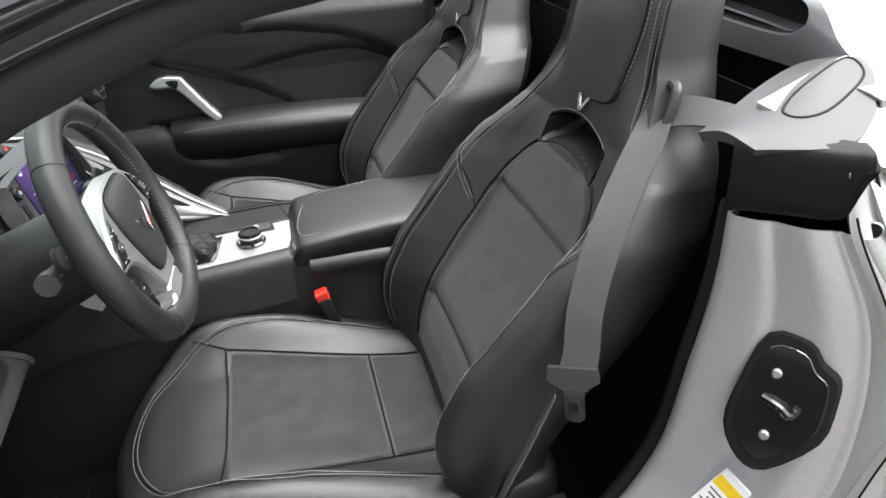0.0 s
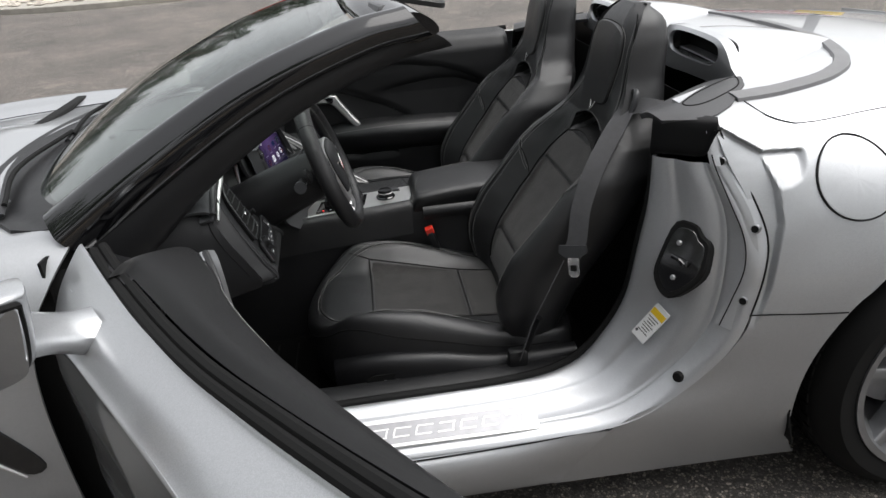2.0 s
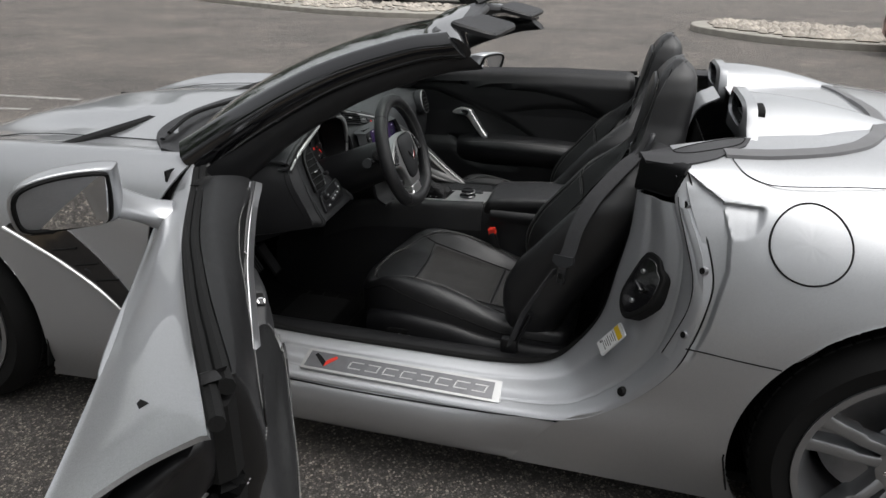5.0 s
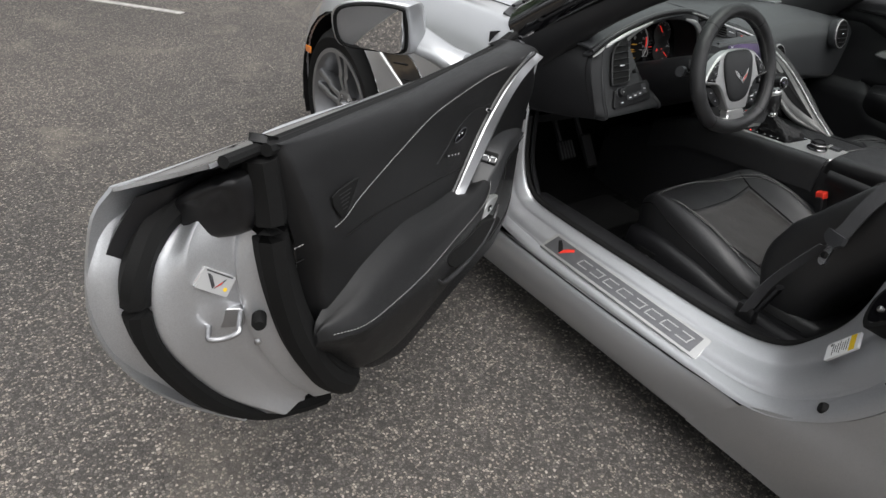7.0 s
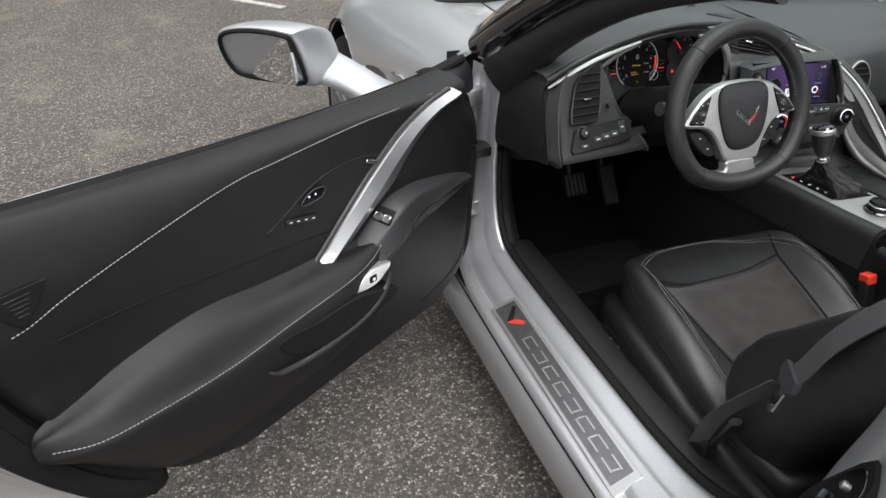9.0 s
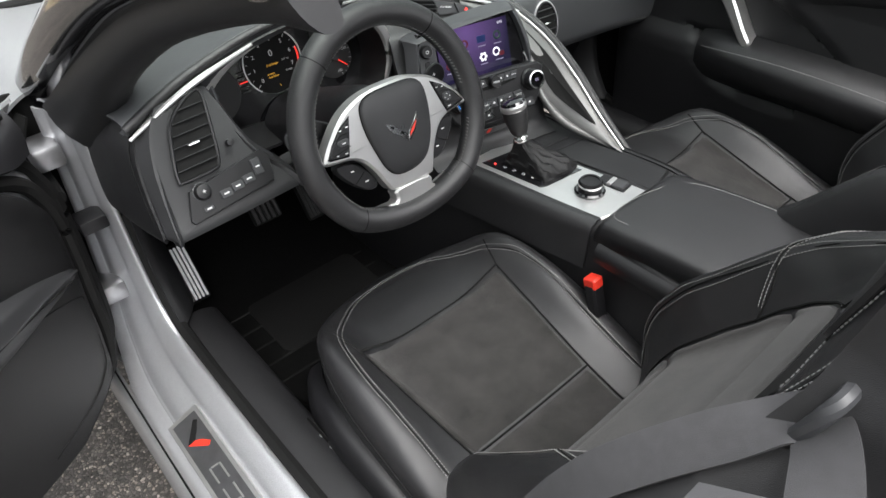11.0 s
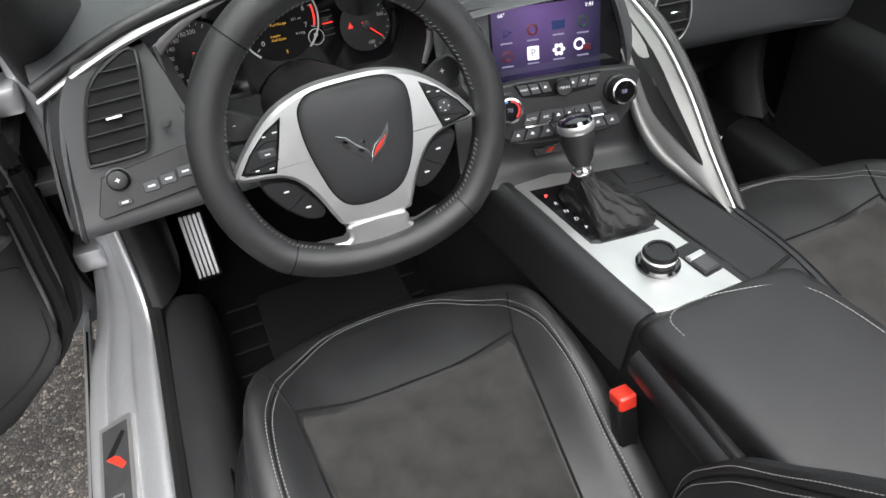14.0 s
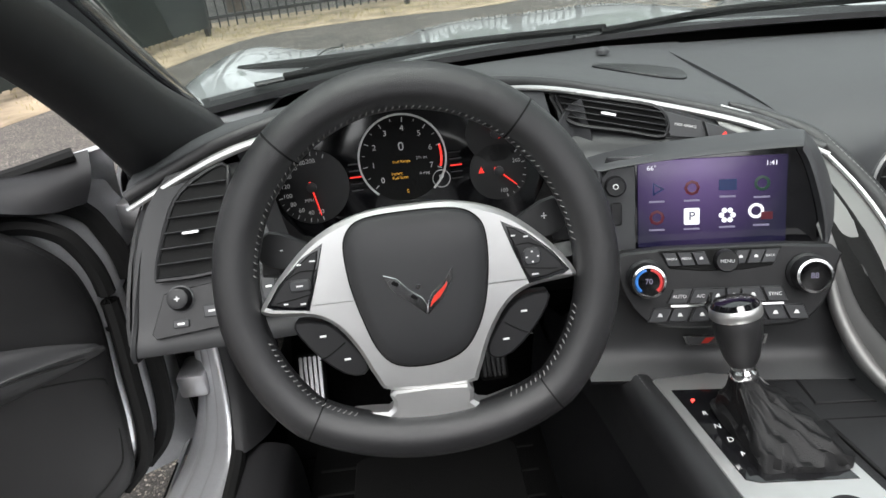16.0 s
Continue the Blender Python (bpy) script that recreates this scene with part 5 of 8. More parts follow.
for s in (-1, 1):
    pod = [(s * x, y) for x, y in ((.0775, .0445), (.0985, .033), (.1205, .0125), (.1338, -.0055), (.1285, -.0088), (.097, -.0135), (.0865, .0155))]
    prism("button_pod", pod, .0162, HM, GLOSS, steer, "black button pod", .001)
    kc = np.mean(pod, 0)
    key = [tuple(kc + (np.array(p) - kc) * .84) for p in pod]
    prism("wheel_button", key, .0176, HM, PLASTIC, steer, "black keypad", .0015, 2)
    tube("button_gap", [HM @ Vector((s * x, y, .0178)) for x, y in ((.086, .0215), (.100, .0225), (.113, .0165))], .0006, RUBBER, steer, "", n=2, sides=5)
    tube("button_gap", [HM @ Vector((s * x, y, .0178)) for x, y in ((.091, .002), (.108, -.001), (.124, -.003))], .0006, RUBBER, steer, "", n=2, sides=5)
    rk = rrect(.019, .0105, .0035, cx=s * .1015, cy=.0105) if s < 0 else rrect(.016, .015, .005, cx=s * .1015, cy=.0105)
    prism("rocker_switch", rk, .0205, HM, GREYPLASTIC, steer, "dark grey rocker", .0016)
    marks = ((.088, .0305, .005), (.100, .0285, .004), (.1015, .0105, .006), (.101, -.0060, .005), (.116, -.0045, .004)) if s < 0 else ((.087, .0305, .004), (.098, .0285, .004), (.0965, .0105, .0018), (.1065, .0105, .0018), (.1015, .0150, .0018), (.1015, .006, .0018), (.103, -.0055, .006))
    for bx, by, bw in marks:
        prism("button_mark", rrect(bw, .0014, .0004, cx=s * bx, cy=by), .0208 if .003 < by < .018 else .0180, HM, WHITE, steer, "", .0001)
    low = [(s * x, y) for x, y in ((.115, -.026), (.087, -.030), (.070, -.047), (.055, -.071), (.060, -.083), (.078, -.080), (.098, -.062), (.114, -.040))]
    prism("lower_button", low, -.002, HM, PLASTIC, steer, "black lower button", .002, 2, base=-.02)
    tube("button_gap", [HM @ Vector((s * x, y, -.0015)) for x, y in ((.073, -.050), (.088, -.060), (.098, -.064))], .0007, RUBBER, steer, "", n=2, sides=5)
    for bx, by in ((.092, -.042), (.073, -.066)):
        prism("button_mark", rrect(.006, .002, .0005, cx=s * bx, cy=by), -.0015, HM, WHITE, steer, "", .0002, base=-.004)
    sp = WM @ Matrix.Translation((s * .112, .026, -.045))
    prism("shift_paddle", [(s * x, y) for x, y in ((-.03, .0), (-.004, .020), (.022, .030), (.036, .016), (.030, -.002), (.0, -.010))], .006, sp, PLASTIC, steer, "black shift paddle", .002, 2)
    text("+" if s > 0 else "-", .012, sp @ Matrix.Translation((s * .012, .012, .0065)), WHITE, steer)
LOWER = [(-.033, -.096), (.033, -.098), (.036, -.115), (.050, -.121), (.078, -.114), (.068, -.128), (.046, -.138), (.013, -.1415), (-.030, -.140), (-.058, -.131), (-.074, -.115), (-.042, -.117), (-.036, -.108)]
prism("lower_spoke", LOWER, .0125, HM, SATIN, steer, "satin lower spoke", .004, 2, base=-.012)
# winged badge on the cover, plain shapes in silver and red
EM = HM @ Matrix.Translation((0, .002, .0262))
prism("wheel_badge", [(-.0285, .010), (-.017, .0055), (-.008, -.005), (.003, -.0135), (.0062, -.021), (.0045, -.029), (-.008, -.017), (-.021, -.0065), (-.027, .003)], .0022, EM, CHROME, steer, "silver wing of the badge", .0005)
for k in (0, 2):
    x, y = -.019 + .0075 * k, .0005 - .0068 * k
    prism("wheel_badge_check", [(x - .004, y + .0015), (x + .001, y - .0022), (x + .0035, y + .0005), (x - .001, y + .004)], .0026, EM, GLOSS, steer, "black patch of the badge", .0002)
prism("wheel_badge", [(.0055, -.0295), (.0066, -.019), (.0112, -.0105), (.023, -.001), (.0312, .0105), (.0302, -.001), (.021, -.016), (.0130, -.0225)], .0022, EM, CHROME, steer, "silver rim of the badge", .0005)
prism("wheel_badge_field", [(.0085, -.0225), (.0095, -.0185), (.0130, -.0130), (.0215, -.0060), (.0255, -.0015), (.0248, -.0055), (.0182, -.0145), (.0122, -.0190)], .0027, EM, RED, steer, "red field of the badge", .0003)
tube("steering_column", [WM @ Vector((0, 0, -.025)), WM @ Vector((0, -.004, -.06)), WM @ Vector((0, -.008, -.13)), WM @ Vector((0, -.03, -.35))], [.05, .062, .066, .075], PLASTIC, car, "black steering column shroud", sides=20)
for s, a in ((-1, 18), (1, 12)):
    p0, p1 = WM @ Vector((s * .05, .01, -.075)), WM @ Vector((s * .135, .022, -.068))
    st = tube("column_stalk", [p0, (p0 + p1) / 2, p1], [.008, .009, .013], PLASTIC, car, "black column stalk", sides=12)
    obj("stalk_end", tube_bm(np.array([p1 - (p1 - p0) * .02, p1 + (p1 - p0) * .16]), .0145, 18), GREYPLASTIC, st, "dark grey stalk end")
    for k in range(3):
        q = p0 + (p1 - p0) * (.72 + .14 * k) + Vector((0, -.0135, .004))
        box("stalk_mark", q, (.005, .0006, .003), WHITE, st, bevel=0)
# pedals
for nm, x, y, z, w, h in (("dead_pedal", -.595, 1.93, .285, .055, .15), ("brake_pedal", -.37, 1.93, .36, .075, .07), ("accelerator_pedal", -.24, 1.94, .33, .055, .13)):
    pm = frame_at((x, y, z), (1, 0, 0), (0, .55, .83))
    pd = prism(nm, rrect(w, h, .008), .01, pm, RUBBER, car, "pedal with raised bars", .003)
    for k in np.linspace(-w / 2 + .009, w / 2 - .009, 5):
        prism("pedal_bar", rrect(.0075, h * .9, .003, cx=k), .0125, pm, STEEL if nm == "dead_pedal" else PLASTIC, pd, "raised bar", .001)
    if nm != "dead_pedal":
        tube("pedal_arm", [(x, y + .02, z), (x, y + .10, z + .12), (x, y + .16, z + .28)], .009, PLASTIC, pd, "black pedal arm")
# floor mat
mat_ob = prism("floor_mat", [(-.60, 1.86), (-.16, 1.86), (-.15, 1.52), (-.25, 1.48), (-.56, 1.48), (-.60, 1.54)], .195, Matrix.Identity(4), CARPET, car, "black carpet floor mat", .004, base=.185)
prism("heel_pad", rrect(.30, .20, .02, cx=-.37, cy=1.72), .199, Matrix.Identity(4), RUBBER, mat_ob, "black rubber heel pad", .002, base=.19)

for y in (1.56, 1.62, 1.68, 1.74, 1.80):
    tube("mat_groove", [(-.585, y, .1955), (-.40, y, .1960), (-.19, y, .1955)], .0028, RUBBER, mat_ob, "dark groove", n=2, sides=6)

# ---- dashboard ----
BROW = [(-.675, 1.60, .838), (-.61, 1.605, .866), (-.54, 1.605, .892), (-.44, 1.615, .912), (-.345, 1.615, .922), (-.25, 1.63, .914), (-.17, 1.665, .896), (-.09, 1.675, .874), (.01, 1.668, .846), (.09, 1.64, .822), (.155, 1.59, .794)]
FRONT = [(-.70, 1.80, .845), (-.66, 1.87, .843), (-.58, 1.94, .838), (-.46, 2.01, .838), (-.345, 2.05, .842), (-.25, 2.075, .844), (-.17, 2.085, .845), (-.09, 2.09, .845), (.01, 2.09, .846), (.09, 2.085, .843), (.16, 2.08, .840)]
B0, F0 = np.array(BROW), np.array(FRONT)
dash = sheet("dashboard", [F0, F0 + (B0 - F0) * .35 + (0, 0, .004), F0 + (B0 - F0) * .7 + (0, 0, .010), F0 + (B0 - F0) * .92 + (0, 0, .010), B0, B0 + (0, .004, -.012), B0 + (0, .03, -.018)], DASHSKIN, car, "black leather-wrapped dashboard", nu=4, nv=4, thick=.006)
tube("brow_roll", [(x, y + .002, z + .001) for x, y, z in BROW], .0075, LEATHER, dash, "stitched leather roll along the brow", sides=12)
tube("brow_trim", [(x, y - .011, z - .003) for x, y, z in BROW[5:]], [.002, .0035, .004, .004, .004, .003], SATIN, dash, "thin satin trim line", sides=8)
tube("brow_trim", [(x, y - .007, z - .012) for x, y, z in BROW[:4]], [.003, .0055, .0055, .003], SATIN, dash, "satin trim strip", sides=8)
stitches([(x, y + .004, z + .0072) for x, y, z in BROW], dash, pitch=.0052, length=.0038, r=.0006)
PD = [[(.12, 2.083, .839), (.35, 2.06, .832), (.55, 1.97, .836), (.725, 1.82, .84)],
      [(.12, 1.86, .838), (.35, 1.84, .842), (.55, 1.80, .846), (.725, 1.74, .84)],
      [(.135, 1.70, .824), (.35, 1.70, .832), (.55, 1.67, .836), (.725, 1.63, .825)],
      [(.165, 1.625, .786), (.35, 1.64, .80), (.55, 1.62, .80), (.725, 1.595, .795)],
      [(.19, 1.61, .745), (.35, 1.625, .755), (.55, 1.61, .762), (.725, 1.59, .762)],
      [(.19, 1.615, .68), (.35, 1.628, .668), (.55, 1.615, .66), (.725, 1.595, .655)],
      [(.19, 1.625, .645), (.35, 1.638, .630), (.55, 1.624, .622), (.725, 1.605, .612)],
      [(.19, 1.66, .628), (.35, 1.67, .612), (.55, 1.66, .605), (.725, 1.64, .597)],
      [(.19, 1.80, .615), (.35, 1.82, .60), (.55, 1.81, .595), (.725, 1.78, .59)]]
sheet("passenger_dash", PD, DASHSKIN, dash, "black soft passenger side dashboard", nu=4, nv=5, thick=.008)
stitches([(.20, 1.6225, .652), (.35, 1.635, .637), (.55, 1.621, .629), (.69, 1.604, .620)], dash, up=(0, -1, 0), r=.0007)
sheet("glove_box", [[(.19, 1.80, .60), (.45, 1.80, .60), (.70, 1.76, .62)], [(.20, 1.84, .45), (.45, 1.84, .45), (.68, 1.82, .45)], [(.2, 1.95, .34), (.45, 1.95, .34), (.66, 1.95, .34)]], PLASTIC, dash, "black glove box", thick=.02)


def vent(name, outline, m, nslat, parent, tab=True, rim=SATIN):
    """An air vent: dark box, frame, slats along the frame's x, a bright tab."""
    o = np.array(outline, float)
    v = prism(name, o, .001, m, RUBBER, parent, "black air vent", .0005, 3, base=-.012)
    oc = cr(o, 4, True)
    tube("vent_frame", [m @ Vector((x, y, .0012)) for x, y in oc], .0028, rim, v, "vent frame", n=1, sides=6, closed=True)
    y0, y1 = o[:, 1].min(), o[:, 1].max()
    for y in np.linspace(y0, y1, nslat + 2)[1:-1]:
        xs = []
        for (xa, ya), (xb, yb) in zip(oc, np.roll(oc, -1, 0)):
            if (ya - y) * (yb - y) < 0:
                xs.append(xa + (xb - xa) * (y - ya) / (yb - ya))
        if len(xs) >= 2:
            x0, x1 = min(xs) + .002, max(xs) - .002
            obj("vent_slat", box_bm(((x0 + x1) / 2, y, .0045), (x1 - x0, .0016, .0055), .0006, 1, m), SWITCHGREY, v)
    if tab:
        c = oc.mean(0)
        obj("vent_tab", box_bm((c[0], c[1], .0085), (.020, .0045, .005), .0012, 1, m), CHROME, v, "bright vent tab")
    return v


# driver's switch panel
PM = frame_at((-.6, 1.548, .77), (1, .04, 0), (0, .5, .866))
SP = []
for z, xl, xr in ((.862, -.622, -.535), (.83, -.648, -.525), (.79, -.664, -.515), (.75, -.672, -.50), (.715, -.676, -.47), (.682, -.680, -.45)):
    yb = 1.548 + (z - .77) * .577
    SP.append([(x, yb + e, z) for x, e in ((xl - .012, .03), (xl, .004), (xl + .006, 0), ((xl + xr) / 2, .004), (xr - .006, .01), (xr, .014), (xr + .01, .05))])
SP.append([(x, y + .05, z - .012) for x, y, z in SP[-1]])
sheet("switch_panel", SP, SWITCHGREY, dash, "dark grey satin switch panel", nu=4, nv=4, thick=.006)
vent("side_vent", [(.052, .104), (.022, .098), (-.012, .072), (-.034, .02), (-.042, -.012), (-.036, -.016), (.014, -.016), (.03, -.006), (.044, .05)], PM @ Matrix.Translation((0, 0, .006)), 6, dash, rim=PLASTIC)
prism("switch_plate", [(-.036, -.012 - .02), (.10, -.012 - .005), (.11, -.03), (.10, -.072), (-.05, -.082), (-.054, -.075)], .006, PM @ Matrix.Translation((0, 0, .002)), PLASTIC, dash, "black switch plate", .001)
hk = PM @ Matrix.Translation((-.018, -.040, .008))
lathe("headlamp_knob", [(.0135, -.002), (.0135, .002), (.0115, .012), (.009, .013), (0, .0125)], hk, PLASTIC, dash, "black headlamp knob", 28)
for x, y, w, h in ((0, 0, .006, .0012), (0, 0, .0012, .006)):
    prism("knob_mark", rrect(w, h, .0003, cx=x, cy=y), .0132, hk, WHITE, dash, "", .0001, base=.012)
lathe("knob_ring", [(.015, -.001), (.0155, .0015), (.014, .002)], hk, GREYPLASTIC, dash, "", 28, cap=False)
for bx, by, bw, bh in ((-.02, -.068, .018, .009), (.016, -.058, .02, .014), (.038, -.055, .02, .014), (.06, -.052, .02, .014), (.082, -.04, .016, .028)):
    b_ = prism("dash_button", rrect(bw, bh, .002, cx=bx, cy=by), .0105, PM, GREYPLASTIC, dash, "dark grey button", .0012)
    prism("button_mark", rrect(bw * .45, .0025, .0005, cx=bx, cy=by), .0109, PM, WHITE, dash, "", .0001)
lathe("trip_knob", [(.006, 0), (.006, .012), (0, .013)], PM @ Matrix.Translation((.058, .012, .004)), PLASTIC, dash, "black knob", 16)
sheet("dash_end", [[(-.634, 1.635, .858), (-.67, 1.70, .852), (-.69, 1.80, .845)], [(-.676, 1.59, .79), (-.69, 1.69, .77), (-.70, 1.80, .77)], [(-.692, 1.527, .682), (-.70, 1.65, .655), (-.705, 1.80, .63)], [(-.675, 1.58, .665), (-.68, 1.67, .64), (-.69, 1.80, .61)]], VINYL, dash, "black dash end panel")
tube("end_seam", [(-.647, 1.625, .855), (-.683, 1.605, .79), (-.6965, 1.55, .70)], .0012, RUBBER, dash, "dark seam", sides=5)
sheet("knee_panel", [[(-.675, 1.55, .675), (-.46, 1.57, .685), (-.13, 1.60, .69)], [(-.67, 1.68, .61), (-.46, 1.70, .60), (-.13, 1.70, .58)], [(-.66, 1.90, .52), (-.46, 1.9, .5), (-.13, 1.9, .5)]], VINYL, dash, "black knee panel", thick=.02)
# instrument cluster in its hood
CO = [(-.475, .700), (-.53, .725), (-.552, .775), (-.535, .835), (-.49, .872), (-.42, .893), (-.345, .900), (-.27, .893), (-.205, .873), (-.160, .835), (-.143, .775), (-.16, .725), (-.21, .70)]
front = [(x, 1.628 + .02 * (x > -.25) * (x + .25) / .1, z) for x, z in CO]
back = [(-.345 + (x + .345) * .93, 1.735, .79 + (z - .79) * .93) for x, z in CO]
obj("cluster_hood", sheet_bm(np.array([np.vstack([cr(np.array(r), 5, True), np.array(r)[:1]]) for r in (front, (np.array(front) * .6 + np.array(back) * .4), back)]), .006), VINYL, dash, "black instrument hood")
# face between hood opening and brow
top = cr(np.array([(-.54, 1.61, .878), (-.44, 1.615, .902), (-.345, 1.617, .912), (-.25, 1.63, .905), (-.17, 1.66, .886)]), 4)
low = cr(np.array([front[3], front[4], front[6], front[8], front[9]]), 4)
obj("hood_face", sheet_bm(np.stack([low, (low + top) / 2, top]), .004), GREYPLASTIC, dash, "dark grey hood face")
sheet("hood_cheek", [[front[11], front[10], front[9]], [(-.135, 1.66, .70), (-.125, 1.665, .775), (-.14, 1.67, .86)], [(-.105, 1.64, .70), (-.10, 1.65, .775), (-.12, 1.665, .872)]], GREYPLASTIC, dash, "dark grey hood cheek", flip=True)
sheet("hood_cheek", [[front[1], front[2], front[3]], [(-.50, 1.60, .70), (-.535, 1.605, .775), (-.53, 1.61, .85)], [(-.49, 1.58, .70), (-.52, 1.59, .775), (-.528, 1.60, .86)]], GREYPLASTIC, dash, "dark grey hood cheek")
tube("cluster_trim", [(x, y - .004, z) for x, y, z in front[1:6]], [.003, .006, .0075, .006, .002], SATIN, dash, "satin cluster trim", sides=8, flat=1.5)
tube("cluster_trim", [(x, y - .004, z) for x, y, z in front[7:12]], [.002, .006, .0075, .006, .003], SATIN, dash, "satin cluster trim", sides=8, flat=1.5)
GY = 1.728
GM = frame_at((-.345, GY, .79), (1, 0, 0), (0, .2, .98))
cluster = prism("instrument_panel", rrect(.40, .185, .04, cx=0, cy=-.002), .002, GM @ Matrix.Translation((0, 0, -.006)), GLOSS, dash, "black instrument cluster", .001)
DIALGREY = mat("charcoal dial face", (0.022, 0.022, 0.023), 0.6, grain=0.05, scale=2500, var=0.05, vscale=60)
NEEDLE = glow_mat("red needle", (.9, .04, .03), 0.35)
PRINT = glow_mat("pale dial print", (.45, .45, .45), 0.08)
AMBER = glow_mat("amber display text", (.8, .42, .05), 0.16)


def dial(cx, cy, r, a0, a1, n, labels, size, needle=None, ring=False, red=None):
    m = GM @ Matrix.Translation((cx, cy, 0))
    lathe("dial_face", [(r * 1.12, -.003), (r * 1.12, -.001), (r * 1.06, .0), (0, .0)], m, RUBBER if ring else DIALGREY, cluster, "black dial face", 40)
    if ring:
        tube("dial_ring", [m @ Vector((r * 1.14 * math.cos(a), r * 1.14 * math.sin(a), .001)) for a in np.radians(np.linspace(-50, 230, 40))], .0014, PRINT, cluster, "white dial ring", n=1, sides=6)
    bm = bmesh.new()
    for k, a in enumerate(np.radians(np.linspace(a0, a1, n))):
        big = k % 2 == 0
        q = m @ Matrix.Rotation(a, 4, "Z")
        box_bm((r * (1.0 if big else 1.02), 0, .0008), (r * (.12 if big else .07), .0011 if big else .0007, .0006), 0, 1, q, bm)
    obj("dial_marks", bm, PRINT, cluster, "pale dial marks", smooth=False)
    for s, a in labels:
        text(s, size, m @ Matrix.Translation((r * .78 * math.cos(radians(a)), r * .78 * math.sin(radians(a)), .0008)), PRINT, cluster)
    if needle is not None:
        q = m @ Matrix.Rotation(radians(needle), 4, "Z")
        prism("needle", [(-.008, -.0012), (r * .88, -.0006), (r * .88, .0006), (-.008, .0012)], .004, q @ Matrix.Translation((0, 0, .0)), NEEDLE, cluster, "red needle", .0004, base=.002)
        lathe("needle_hub", [(.007, .001), (.007, .005), (.004, .006), (0, .006)], m, GREYPLASTIC, cluster, "", 20)
    if red:
        tube("red_band", [m @ Vector((r * 1.02 * math.cos(a), r * 1.02 * math.sin(a), .0012)) for a in np.radians(np.linspace(*red, 8))], .0016, NEEDLE, cluster, "red band", n=1, sides=5)


dial(-.137, -.012, .046, 282, 62, 21, [(str(v), 282 - 22 * k) for k, v in enumerate(range(20, 201, 20))], .0085, 281)
text("MPH", .0065, GM @ Matrix.Translation((-.143, -.03, .001)), PRINT, cluster)
dial(-.008, .012, .0525, 222, -20, 15, [(str(k), 222 - 34.5 * k) for k in range(8)], .0105, None, True, (14, -18))
text("0", .017, GM @ Matrix.Translation((-.008, .028, .001)), PRINT, cluster)
for k, (w, x) in enumerate((("Fuel Range", -.010), ("Instant", -.018), ("Fuel Econ", -.014))):
    text(w, .0055, GM @ Matrix.Translation((x, (.008, -.008, -.014)[k], .001)), AMBER, cluster)
text("371 mi", .0055, GM @ Matrix.Translation((.018, .010, .001)), PRINT, cluster)
text("0 mpg", .0055, GM @ Matrix.Translation((.020, -.011, .001)), PRINT, cluster)
pm_ = GM @ Matrix.Translation((.042, -.022, .0012))
lathe("gear_ring", [(.0115, 0), (.0125, .001), (.0115, .002)], pm_, PRINT, cluster, "white ring", 24, cap=False)
text("P", .014, pm_, PRINT, cluster)
text("S", .007, GM @ Matrix.Translation((-.006, -.034, .001)), AMBER, cluster)
for cx, lab in ((-.075, "bars"), (.064, "bars")):
    for k in range(5):
        prism("display_bar", rrect(.016, .0016, .0004, cx=cx, cy=.012 - .009 * k), .0014, GM, NEEDLE if k == 2 else GREYPLASTIC, cluster, "", .0002)
dial(.122, .030, .036, 128, 20, 9, [("12", 74), ("0", 22)], .008, 125)
dial(.122, -.022, .036, 45, -75, 9, [("260", 25), ("100", -80)], .0075, -42)
prism("warning_lamp", [(-.004, -.004), (.004, -.004), (0, .005)], .0014, GM @ Matrix.Translation((.098, -.018, 0)), NEEDLE, cluster, "red warning lamp", .0003)
# centre stack
CS = []
for z, y in ((.862, 1.675), (.82, 1.635), (.80, 1.605), (.74, 1.585), (.70, 1.55), (.66, 1.52), (.62, 1.51), (.585, 1.50), (.565, 1.47)):
    k = (z - .565) / .3
    CS.append([(x, y - .19 * (x), z + dz) for x, dz in ((-.145 - .01 * (1 - k), 0), (-.10, 0), (0, -.012 * k), (.08, -.035 * k), (.14, -.06 * k))])
stack = sheet("control_console", CS, SWITCHGREY, dash, "dark grey control console", nu=4, nv=4, thick=.01)
SB, SR = Vector((-.081, 1.56, .709)), Vector((.083, 1.529, .707))
SM = frame_at((SB + SR) / 2 + Vector((0, -.006, 0)), SR - SB, (0, .27, .96))
OPEN = [(-.128, .086), (-.120, .098), (-.04, .1075), (.083, .1145), (.097, .109), (.108, .085), (.118, .05), (.1235, .02), (.122, .0), (.10, -.0075), (0, -.009), (-.124, -.009)]
RIM = [(-.146, .092, -.02), (-.138, .112, -.034), (-.04, .126, -.036), (.090, .133, -.036), (.116, .124, -.034), (.130, .094, -.024), (.140, .055, -.018), (.146, .02, -.016), (.144, -.014, -.016), (.11, -.020, -.016), (0, -.021, -.016), (-.142, -.021, -.016)]
op3 = cr(np.array([(x, y, .004) for x, y in OPEN]), 5, True)
rm3 = cr(np.array(RIM), 5, True)
oc3 = op3.mean(0)
loops = [rm3, rm3 * .45 + op3 * .55 + np.array((0, 0, .004)), rm3 * .12 + op3 * .88 + np.array((0, 0, .003)), op3, oc3 + (op3 - oc3) * .985 + np.array((0, 0, -.003)), oc3 + (op3 - oc3) * .97 + np.array((0, 0, -.016))]
obj("screen_surround", tube_loops([[SM @ Vector(p) for p in lp] for lp in loops]), GREYPLASTIC, stack, "dark grey moulded screen surround")
